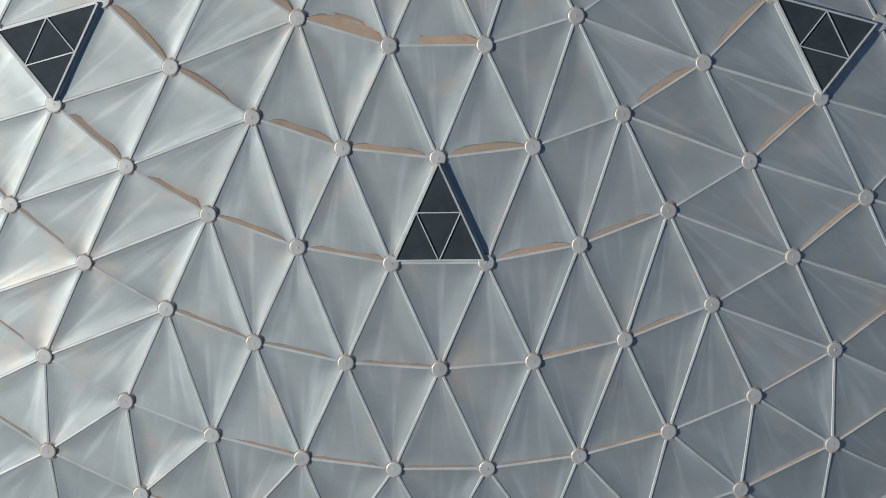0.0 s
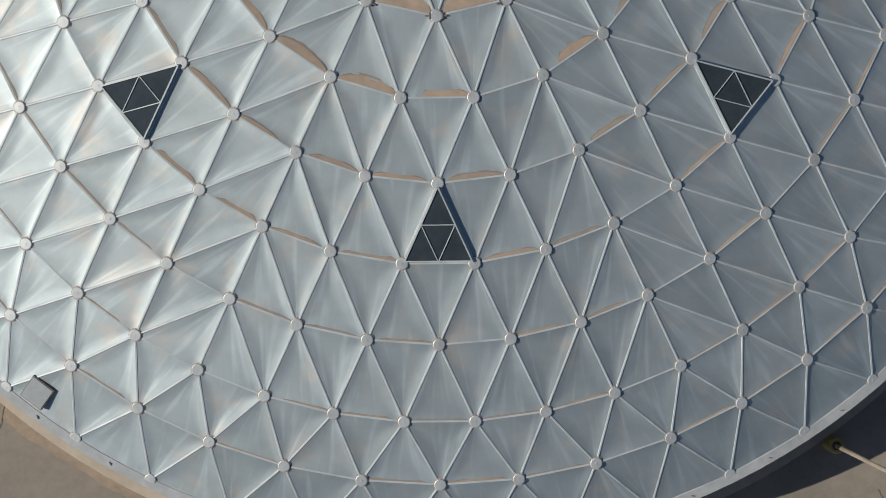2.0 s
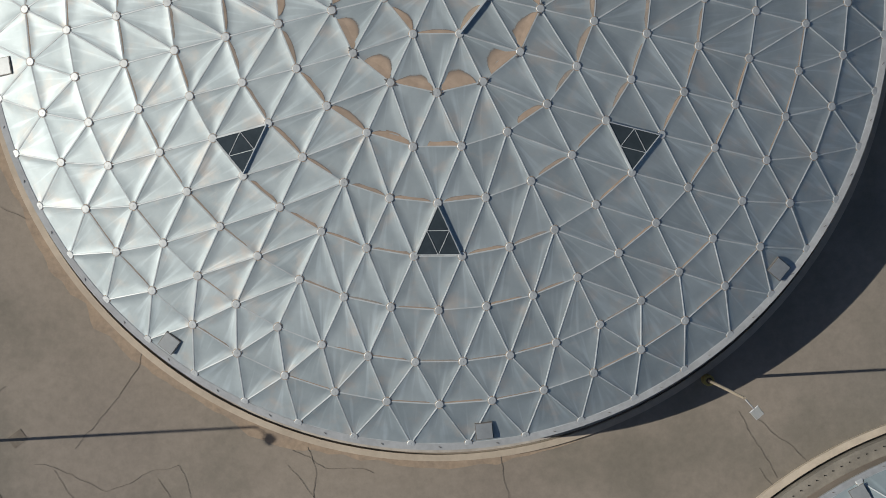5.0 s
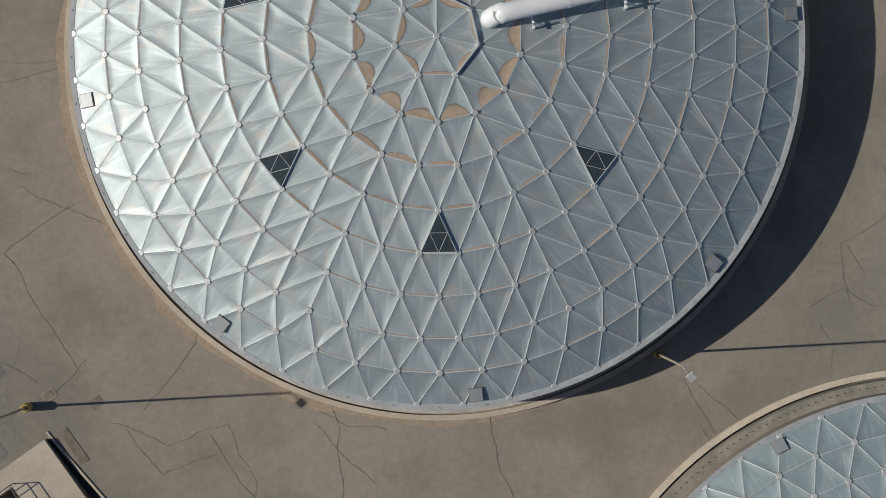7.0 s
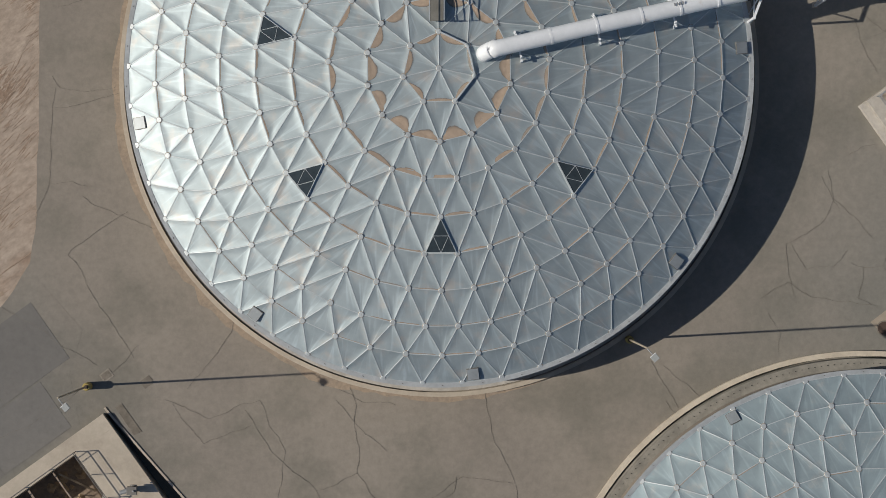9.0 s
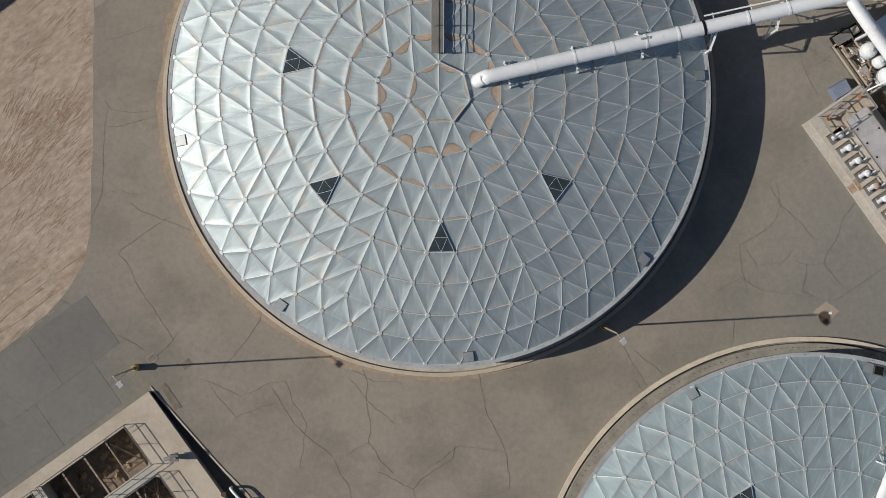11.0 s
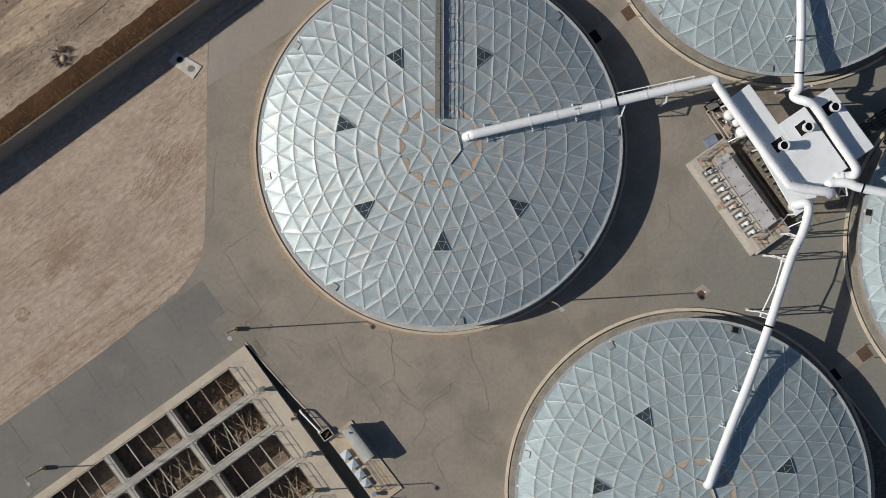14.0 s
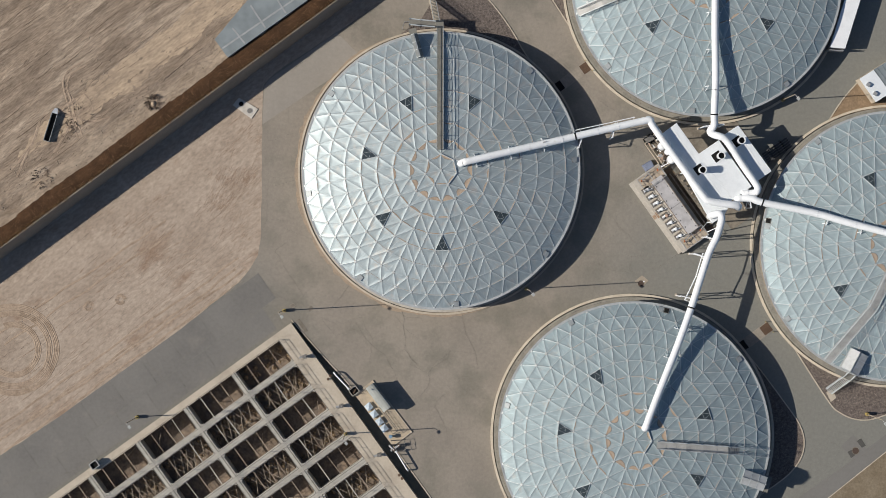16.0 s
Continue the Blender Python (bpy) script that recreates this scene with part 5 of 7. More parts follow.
    for k in range(ROWS):
        for c in range(COLS):
            if k % 2 == 0 and rnd.random() < 0.6:
                continue
            for i in range(26):
                p = bas(c * PITCH_A + rnd.uniform(0.3, CELL_A - 0.3), k * PITCH_B + rnd.uniform(0.4, CELL_B - 0.2))
                r = rnd.uniform(0.15, 0.5)
                vs = [(p[0] + r * math.cos(q * 1.047) * rnd.uniform(0.7, 1.2), p[1] + r * math.sin(q * 1.047) * rnd.uniform(0.7, 1.2), FLOOR - 0.02) for q in range(6)] + [(p[0], p[1], FLOOR + r * rnd.uniform(0.3, 1.2))]
                g.add(vs, [(q, (q + 1) % 6, 6) for q in range(6)])
    put("solids_heap", mesh("solids_heap", g.v, g.f, M_HEAP), None, label="dry brown solids lying on the cell floors", category="solids", kind="stuff")
    # railings round every cell
    e = 0.12
    first = railing("cell_railing", [[on(bas(-e, -e), DECK), on(bas(CELL_A + e, -e), DECK), on(bas(CELL_A + e, CELL_B + e), DECK), on(bas(-e, CELL_B + e), DECK), on(bas(-e, -e), DECK)]], "dark pipe railing round an open basin cell", group="cell railings")
    for k in range(ROWS):
        for c in range(COLS):
            if k + c:
                d = BAS_A * (c * PITCH_A) + BAS_B * (k * PITCH_B)
                copy_thing(first, Matrix.Translation((d.x, d.y, 0)))


M_BRACE = mat("dull_brown_brace", (0.30, 0.255, 0.20), 0.85, tint=(0.18, 0.14, 0.10), vary=0.2, coarse=2, fine=8, bump=0.1)
M_CONCL = mat("walkway_concrete", (0.45, 0.43, 0.38), 0.88, tint=(0.36, 0.345, 0.305), vary=0.1, coarse=0.5, fine=3, bump=0.1, spec=0.2)
M_HEAP = mat("dry_solids", (0.33, 0.25, 0.165), 0.95, tint=(0.21, 0.155, 0.105), vary=0.3, coarse=1.5, fine=5, bump=0.5, spec=0.1)
build_basin()
# sunken strip and kerb at the end of the basin deck
STRIP = [bas(-2.86, -0.88), bas(-3.1, -0.88), bas(-3.7, 6.0), bas(-4.2, 10.5), bas(-4.2, ROWS * PITCH_B), bas(-2.86, ROWS * PITCH_B)]
# dark green-grey floor, part of the deck's shade put into its colour
Geo().prism(STRIP, -1.2, -0.95).to("drain_channel", mat("shaded_green_concrete", (0.15, 0.155, 0.13), 0.8, vary=0.2, bump=0.1), label="sunken drain channel beside the basin deck, its dark colour partly shade", kind="structure")
EDGE = [bas(-3.12, -0.9), bas(-3.72, 6.0), bas(-4.22, 10.5), bas(-4.22, ROWS * PITCH_B)]
cw = Geo()
for a_, b_ in zip(EDGE, EDGE[1:]):
    d_ = BAS_A * -0.16
    cw.prism([a_, b_, (b_[0] + d_.x, b_[1] + d_.y), (a_[0] + d_.x, a_[1] + d_.y)], -1.2, -0.004)
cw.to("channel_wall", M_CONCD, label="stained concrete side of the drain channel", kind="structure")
kerb_line([bas(-3.1, -1.3), bas(-3.2, 0.0), bas(-3.8, 6.0), bas(-4.3, 10.5), bas(-4.33, 22), bas(-4.33, 34)], 0.13, 0.1)
Geo().prism([(-20.37, -20.30), (-19.97, -20.07), (-18.73, -21.83), (-19.21, -22.06)], 0.0, 0.05).to("slab", M_CONCD, label="dark grey steel trench plate", kind="structure")


def gate_actuator(p):
    ob = empty("gate_actuator", Matrix.Translation((p[0], p[1], DECK)), "grey gate actuator on a short pedestal", "actuator", "gate actuators")
    Geo().box(-0.16, -0.16, 0, 0.16, 0.16, 0.7).to("pedestal", M_RAIL, ob)
    Geo().box(-0.3, -0.25, 0.7, 0.3, 0.25, 1.15).to("gearbox", M_RAIL, ob)
    Geo().pipe([(-0.25, 0, 0.9), (-0.75, -0.12, 0.9)], 0.14, 10).to("motor", M_GALV, ob)
    Geo().pipe([(0.1, 0.3, 0.95), (0.1, 0.36, 0.95)], 0.22, 14).to("hand_wheel", M_RAIL, ob)
    Geo().pipe([(0.1, 0.0, 1.1), (0.1, 0.0, 1.3)], 0.06, 8).to("stem_cover", M_GALV, ob)


for p_ in ((-19.18, -25.35), (-14.24, -32.25), (-9.08, -39.08), (-3.98, -45.98)):
    gate_actuator(p_)
# ventilation box on the coping; a black plate stands for its shadowed throat
vb = Geo()
c_ = (-48.42, -39.87)
for x0, y0, x1, y1 in ((-0.6, -0.5, 0.6, -0.4), (-0.6, 0.4, 0.6, 0.5), (-0.6, -0.4, -0.5, 0.4), (0.5, -0.4, 0.6, 0.4)):
    vb.box(x0, y0, 0, x1, y1, 1.3)
vbo = vb.to("vent_box", M_GALV, None, Matrix.Translation((c_[0], c_[1], DECK)) @ turn(36), label="open topped grey steel vent box on coping", category="vent")
Geo().box(-0.5, -0.4, 0.9, 0.5, 0.4, 0.95).to("throat", M_BLACK, vbo)


# ---- pump pad with shed, roof hatches and pipes ----
M_PADC = mat("yellowish_pad_concrete", (0.45, 0.375, 0.275), 0.9, tint=(0.35, 0.30, 0.235), vary=0.12, coarse=0.5, fine=3, bump=0.1, spec=0.2)
PAD_U = (Vector((-4.73, -35.97)) - Vector((-9.85, -29.03))).normalized()
PAD_V = Vector((-PAD_U.y, PAD_U.x))
PAD_M = Matrix(((PAD_U.x, PAD_V.x, 0, (-9.85, -29.03)[0]), (PAD_U.y, PAD_V.y, 0, (-9.85, -29.03)[1]), (0, 0, 1, 0), (0, 0, 0, 1)))


Geo().box(-0.2, -3.1, 0.0, 8.7, 0.0, 0.12).to("pad", M_PADC, None, PAD_M, label="tan concrete equipment pad", kind="structure")
kp = Geo()
kp.box(-0.2, 0.0, 0, 8.85, 0.12, 0.2).box(8.7, -3.0, 0, 8.82, 0.0, 0.2)
kp.to("kerb", M_CONC, None, PAD_M, label="raised tan kerb round the equipment pad", kind="structure")


def build_shed():
    shed = empty("shed", PAD_M @ pose(0.05, -1.22, 0.12), "narrow grey metal shed with a rounded shallow roof", "shed")
    Geo().box(0.06, 0.06, 0, 3.98, 1.12, 2.2).to("wall", M_GREYROOF, shed)
    g = Geo()
    prof = [(0.0, 2.15), (0.0, 2.24), (0.2, 2.38), (0.55, 2.5), (0.95, 2.55), (1.2, 2.5), (1.3, 2.4), (1.3, 2.15)]
    vs = [(x, y, z) for x in (0, 4.1) for y, z in prof]
    n = len(prof)
    g.add(vs, [list(range(n)), list(range(n, 2 * n))] + [(i, (i + 1) % n, n + (i + 1) % n, n + i) for i in range(n)])
    g.to("roof", M_SHEDROOF, shed, label="pale grey rounded metal roof")
    Geo().box(0.5, 0.5, 2.45, 0.62, 0.62, 2.85).to("roof_vent", M_GALV, shed)
    Geo().box(1.5, -0.01, 0.05, 2.4, 0.06, 2.1).to("door", M_GALV, shed)


M_SHEDROOF = mat("pale_metal_roof", (0.33, 0.345, 0.325), 0.6, 0.1, vary=0.05, coarse=0.6, fine=4, bump=0.03)
build_shed()


def roof_hatch(p, size):
    m = PAD_M.inverted() @ Vector((p[0], p[1], 0))
    ob = empty("pad_hatch", PAD_M @ pose(m.x, m.y, 0.12), "white pyramid topped ventilator hatch on the pad", "hatch", "pad hatches")
    h = size / 2
    Geo().box(-h, -h, 0, h, h, 0.35).to("curb", M_GALV, ob)
    k = h + 0.08
    Geo().add([(-k, -k, 0.35), (k, -k, 0.35), (k, k, 0.35), (-k, k, 0.35), (-k, -k, 0.42), (k, -k, 0.42), (k, k, 0.42), (-k, k, 0.42), (0, 0, 0.66)],
              [(3, 2, 1, 0), (0, 1, 5, 4), (1, 2, 6, 5), (2, 3, 7, 6), (3, 0, 4, 7), (4, 5, 8), (5, 6, 8), (6, 7, 8), (7, 4, 8)]).to("cap", M_PALEBLUE, ob)


M_PALEBLUE = mat("pale_blue_white_cap", (0.50, 0.585, 0.65), 0.4, 0.1, vary=0.04, bump=0.02)
for p_ in ((-10.46, -32.43), (-9.75, -33.46), (-8.98, -34.49), (-8.39, -35.46)):
    roof_hatch(p_, 0.78)
railing("pad_railing", [[PAD_M @ Vector((4.3, -1.15, 0.12)), PAD_M @ Vector((7.4, -1.2, 0.12)), PAD_M @ Vector((7.4, -2.1, 0.12)), PAD_M @ Vector((3.0, -2.0, 0.12))]], "grey pipe railing on the equipment pad", gap=1.1)


def elbow_pipe(a, b, label):
    """A white pipe that stands up from the deck, runs along and dips at its far end."""
    a, b = Vector(a), Vector(b)
    ob = Geo().pipe(smooth_line([on(a, 0.1), on(a, 0.8), on(a.lerp(b, 0.06), 1.05), on(a.lerp(b, 0.2), 1.1), on(b, 1.1)], 4), 0.105, 14).to("riser_pipe", M_WHITE, smooth=True, label=label, category="pipe", group="riser pipes")
    for t in (0.35, 0.8):
        c = a.lerp(b, t)
        Geo().bar(on(c, 0), on(c, 0.95), 0.12).to("pipe_stand", M_GALV, ob)
    d = (b - a).normalized()
    Geo().pipe([on(b - d * 0.1, 1.1), on(b + d * 0.05, 1.1)], 0.22, 14).to("flange", M_WHITE, ob)


elbow_pipe((-15.24, -27.65), (-13.17, -29.90), "white riser pipe beside the basin deck")
elbow_pipe((-5.18, -41.33), (-6.79, -38.63), "white riser pipe at the pad's far end")
bx = (-12.48, -30.23)
bo = Geo().box(-0.62, -0.5, 0, 0.62, -0.42, 0.6).box(-0.62, 0.42, 0, 0.62, 0.5, 0.6).box(-0.62, -0.42, 0, -0.54, 0.42, 0.6).box(0.54, -0.42, 0, 0.62, 0.42, 0.6).to("sump_box", M_CONCL, None, Matrix.Translation((bx[0], bx[1], 0.02)) @ turn(36), label="open concrete sump box with rusty bracket", category="sump")
# black plate below the rim stands for the box's shaded inside
Geo().box(-0.54, -0.42, 0.28, 0.54, 0.42, 0.32).to("throat", M_BLACK, bo)
Geo().bar((-0.3, -0.2, 0.4), (0.4, 0.1, 0.45), 0.16).to("bracket", M_RUSTPLATE, bo)
gx = (-11.50, -30.05)
railing("sump_railing", [[on((gx[0] - 0.5, gx[1] - 0.6), 0.02), on((gx[0] + 0.9, gx[1] + 0.3), 0.02), on((gx[0] + 1.3, gx[1] - 0.5), 0.02)]], "bent grey pipe railing beside the sump", gap=0.8)
px_ = (-7.50, -36.59)
po = empty("pad_valve", Matrix.Translation((px_[0], px_[1], 0.12)), "blue topped valve on a short pipe", "valve")
Geo().pipe([(0, 0, 0), (0, 0, 0.6)], 0.16, 12).to("pipe_stub", M_GALV, po)
Geo().pipe([(0, 0, 0.6), (0, 0, 0.9)], 0.27, 12).to("cap", mat("blue_paint", (0.16, 0.27, 0.38), 0.5, vary=0.1, bump=0), po)
for p_, q_ in (((-7.65, -37.88), (-7.11, -38.35)), ((-7.43, -38.51), (-6.40, -37.82))):
    o_ = Geo().pipe([on(p_, 0.1), on(p_, 0.9), on(q_, 0.95), on(q_, 0.1)], 0.14, 10).to("pump_pipework", M_GALV, label="grey pump pipework with rusty flanges on pad", category="pipework", group="pad pipework")
    Geo().pipe([on(q_, 0.75), on(q_, 1.05)], 0.24, 10).to("flange", M_RUSTPLATE, o_)
cg = (-6.63, -37.87)
railing("cage_railing", [[on((cg[0] - 0.8, cg[1] + 0.7), 0.05), on((cg[0] + 1.0, cg[1] + 0.8), 0.05), on((cg[0] + 1.2, cg[1] - 0.6), 0.05), on((cg[0] - 0.2, cg[1] - 0.9), 0.05)]], "bent grey pipe cage round pump pipework", gap=0.9)
for p_ in ((-15.72, -28.04), (-16.02, -28.51), (-6.38, -41.92), (-5.98, -42.39)):
    o_ = Geo().pipe([on(p_, DECK), on(p_, DECK + 0.5)], 0.12, 10).to("gate_valve", M_RUSTPLATE, label="short rusty gate valve stand on the deck", category="valve", group="gate valves")
    Geo().pipe([on(p_, DECK + 0.5), on(p_, DECK + 0.56)], 0.2, 10).to("hand_wheel", M_RUSTPLATE, o_)


# ---- lamp posts ----
def lamp_post(p, ground=0.0, high=10.7, label="slim pole lamp on a yellow painted concrete base"):
    """A plain pole on a concrete drum, with a bent arm and a flat square lamp head."""
    ob = empty("lamp_post", Matrix.Translation((p[0], p[1], ground)), label, "street lamp", "yard lamps")
    base = Geo().pipe([(0, 0, 0), (0, 0, 1.0), (0, 0, 1.05)], [0.24, 0.24, 0.2], 18).to("base", M_YELLOW, ob, label="yellow painted concrete base")
    Geo().pipe([(0, 0, 1.05), (0, 0, 1.1)], 0.13, 12).to("base_plate", M_RUSTPLATE, base)
    Geo().pipe([(0, 0, 1.1), (0, 0, high)], [0.068, 0.055], 10).to("pole", M_POLE, ob)
    Geo().pipe(smooth_line([(0, 0, high - 0.15), (0.07, -0.09, high + 0.02), (0.34, -0.4, high + 0.06)], 3), 0.034, 8).to("arm", M_GALV, ob)
    hd = Geo()
    hd.add([(x * (0.2 if z < 0.05 else 0.18), y * (0.2 if z < 0.05 else 0.18), z) for z in (0, 0.1) for x, y in ((-1, -1), (1, -1), (1, 1), (-1, 1))], [(3, 2, 1, 0), (4, 5, 6, 7), (0, 1, 5, 4), (1, 2, 6, 5), (2, 3, 7, 6), (3, 0, 4, 7)])
    head = hd.to("lamp_head", M_HEADTOP, ob, pose(0.46, -0.56, high + 0.02, 0, 0, -50))
    Geo().box(-0.21, -0.21, 0.0, -0.17, 0.21, 0.06).to("rim", M_WHITE, head)


M_HEADTOP = mat("pale_lamp_housing", (0.38, 0.40, 0.39), 0.55, 0.1, vary=0.08, bump=0.02)
M_POLE = mat("weathered_pole", (0.42, 0.36, 0.27), 0.6, 0.2, vary=0.1, bump=0)
lamp_post((-22.0, -18.96))
lamp_post((11.6, -16.42), high=11.8)
lamp_post((-42.58, -33.44))
lamp_post((47.47, 9.29))
lamp_post((58.56, -34.41))
lamp_post((-13.69, -36.13), DECK, 8.9, "slim pole lamp on a short base on the basin deck")


def yard_box(p, w, d, label, material, turn_deg=36, h=0.06):
    ob = Geo().box(-w / 2, -d / 2, 0, w / 2, d / 2, h).to("ground_box", material, None, Matrix.Translation((p[0], p[1], 0.02)) @ turn(turn_deg), label=label, category="ground box", group="ground boxes")
    Geo().box(-w / 2 + 0.09, -d / 2 + 0.09, h, w / 2 - 0.09, d / 2 - 0.09, h + 0.008).to("lid", M_CONCD, ob)


yard_box((-20.89, -18.32), 0.75, 0.6, "pale concrete pull box set in paving", M_SLABC, h=0.025)
yard_box((-18.38, -18.76), 0.7, 0.55, "dark pull box lid in paving", M_CONCD, h=0.025)


M_DARKPATCH = mat("dark_asphalt_patch", (0.085, 0.082, 0.076), 0.9, vary=0.15, bump=0.05)
M_MANHOLE = mat("brown_iron", (0.075, 0.05, 0.038), 0.8, vary=0.2, bump=0.05)


M_APRON = mat("tan_patch", (0.36, 0.31, 0.245), 0.9, tint=(0.29, 0.25, 0.2), vary=0.15, coarse=1, fine=4, bump=0.1, spec=0.2)


def manhole(p, r, label, z=0.02, apron=0.0):
    ob = Geo().pipe([on(p, z), on(p, z + 0.02)], r, 24).to("manhole", M_MANHOLE, label=label, category="manhole", group="manholes")
    Geo().ring(r, r + 0.08, z, z + 0.03, 24, m=Matrix.Translation((p[0], p[1], 0))).to("frame", M_CONCD, ob)
    if apron:
        Geo().prism([(p[0] - apron, p[1] + apron * 0.45), (p[0] + apron * 0.1, p[1] - apron * 0.65), (p[0] + apron * 1.25, p[1] + apron * 0.5), (p[0] + apron * 0.2, p[1] + apron * 1.35)], z - 0.01, z + 0.012).to("apron", M_APRON, ob)
        Geo().box(p[0] + 0.3, p[1] + 0.2, z + 0.012, p[0] + 0.52, p[1] + 0.38, z + 0.05).to("survey_plate", M_WHITE, ob, label="small white plate")


manhole((27.50, -15.91), 0.4, "rusty brown manhole in a pale patch of paving", 0.03, 0.85)
manhole((56.97, -39.50), 0.45, "brown manhole in the drive", 0.04)
Geo().prism([(55.87, -39.64), (56.50, -39.33), (56.88, -40.13), (56.33, -40.51)], 0.03, 0.046).to("patch", M_DARKPATCH, label="dark repaired patch in the drive", kind="structure")
Geo().prism([(57.15, -38.17), (57.77, -37.78), (58.39, -38.81), (57.84, -39.11)], 0.03, 0.046).to("patch", M_DARKPATCH, label="dark repaired patch in the drive", kind="structure")
Geo().prism([(54.94, -38.84), (56.68, -37.22), (58.54, -39.36), (56.64, -40.59)], 0.02, 0.036).to("patch", M_ROAD, label="pale concrete patch round a manhole in the drive", kind="structure")
# slab with two round lids in the dirt lot
SL = [(-28.79, 9.63), (-27.91, 10.65), (-25.25, 9.03), (-26.22, 7.70)]
M_PALECONC = mat("pale_concrete", (0.56, 0.53, 0.48), 0.85, vary=0.08, coarse=0.8, fine=4, bump=0.05, spec=0.2)
sl = Geo().prism(SL, 0.0, 0.12).to("lid_slab", M_PALECONC, label="pale concrete slab with two round manholes", category="slab")
# first disc is solid, the dark of an open hole put into its colour
for p_, m_, l_ in (((-27.61, 9.77), M_BLACK, "round black disc for the dark of an open manhole"), ((-26.44, 8.81), M_RAIL, "round grey steel lid")):
    Geo().pipe([on(p_, 0.12), on(p_, 0.15)], 0.33, 24).to("lid", m_, sl, label=l_)
    Geo().ring(0.33, 0.39, 0.12, 0.165, 24, m=Matrix.Translation((p_[0], p_[1], 0))).to("lid_ring", M_GALV, sl)


# ---- odour control plant between the domes ----
PL_O = Vector((33.13, 6.49))
PL_U = (Vector((36.14, 2.14)) - PL_O).normalized()
PL_V = Vector((-PL_U.y, PL_U.x))
PL_M = Matrix(((PL_U.x, PL_V.x, 0, PL_O.x), (PL_U.y, PL_V.y, 0, PL_O.y), (0, 0, 1, 0), (0, 0, 0, 1)))


def pl(p):
    """A plan place in the plant's own axes."""
    return (PL_M.inverted() @ Vector((p[0], p[1], 0))).to_2d()


def roof_sheet(poly, z, name_label, parent):
    g = Geo().prism(poly, z - 0.14, z)
    ob = g.to("roof", M_ROOF, parent, label=name_label)
    # standing seams along the fall of the sheet
    P = [pl(p) for p in poly]
    ys = [p.y for p in P]
    ribs = Geo()
    y = min(ys) + 0.2
    while y < max(ys) - 0.1:
        hits = []
        for i in range(len(P)):
            a, b = P[i - 1], P[i]
            if (a.y > y) != (b.y > y):
                hits.append(a.x + (b.x - a.x) * (y - a.y) / (b.y - a.y))
        hits.sort()
        for x0, x1 in zip(hits[::2], hits[1::2]):
            ribs.bar(PL_M @ Vector((x0 + 0.03, y, z)), PL_M @ Vector((x1 - 0.03, y, z)), 0.035, 0.012)
        y += 0.3
    ribs.to("seam", M_ROOF, ob)
    return ob


def build_plant():
    house = empty("plant_canopy", Matrix.Identity(4), "white steel plant canopy of three stepped roof sheets", "canopy")
    za, zb, zc = 5.25, 5.3, 5.35
    A = [(32.18, 5.98), (29.68, 4.19), (32.90, -0.62), (36.85, -7.72), (38.52, -6.63), (39.61, -4.53), (35.12, 1.76)]
    B = [(35.15, 1.73), (39.64, -4.55), (42.28, -2.79), (37.91, 3.56)]
    C = [(40.59, 5.52), (38.57, 4.25), (42.99, -2.09), (45.01, -0.71)]
    roof_sheet(A, za, "white roof sheet below a duct", house)
    roof_sheet(B, zb, "white roof sheet with two vent openings", house)
    roof_sheet(C, zc, "white roof sheet with one vent opening", house)
    for poly, z in ((A, za), (B, zb), (C, zc)):
        for p in poly:
            c = Vector((sum(q[0] for q in poly) / len(poly), sum(q[1] for q in poly) / len(poly)))
            q = Vector(p) + (c - Vector(p)).normalized() * 0.25
            Geo().bar(on(q, 0), on(q, z - 0.14), 0.16).to("column", M_WHITE, house)
        g = Geo()
        for a, b in zip(poly, poly[1:] + poly[:1]):
            g.bar(on(a, z - 0.3), on(b, z - 0.3), 0.08, 0.16)
        g.to("eave_beam", M_WHITE, house)
    # openings, their dark put in as black plates on the sheet, with vent stacks
    for p, s, z in (((35.15, -0.37), (35.47, -0.48), zb), ((37.65, 1.36), (38.02, 1.42), zb), ((40.44, 3.38), (40.80, 3.44), zc)):
        m = Matrix.Translation((p[0], p[1], z)) @ turn(math.degrees(math.atan2(PL_U.y, PL_U.x)))
        Geo().box(-0.62, -0.62, 0.026, 0.62, 0.62, 0.034).to("opening", M_BLACK, house, m, label="black square plate for the dark of a roof opening")
        k = Geo()
        for x0, y0, x1, y1 in ((-0.7, -0.7, 0.7, -0.62), (-0.7, 0.62, 0.7, 0.7), (-0.7, -0.62, -0.62, 0.62), (0.62, -0.62, 0.7, 0.62)):
            k.box(x0, y0, 0, x1, y1, 0.07)
        k.to("opening_kerb", M_ROOF, house, m)
        st = empty("vent_stack", Matrix.Translation((s[0], s[1], 0)), "white round vent stack rising through a roof opening", "vent", "vent stacks")
        Geo().ring(0.42, 0.46, 0.0, 7.2, 28).to("pipe", M_WHITE, st, smooth=False)
        # black disc in the pipe puts the shade of its inside into colour
        Geo().pipe([(0, 0, 6.6), (0, 0, 6.65)], 0.42, 20).to("damper", M_BLACK, st, label="black disc for the dark inside of the stack")
        Geo().ring(0.46, 0.52, 7.07, 7.2, 28).to("rim", M_WHITE, st)
    # plant floor slab
    Geo().box(-0.5, -2.8, 0.0, 16.5, 6.5, 0.06).to("plant_slab", M_CONCD, None, PL_M, label="stained concrete slab below the plant", kind="structure")


build_plant()


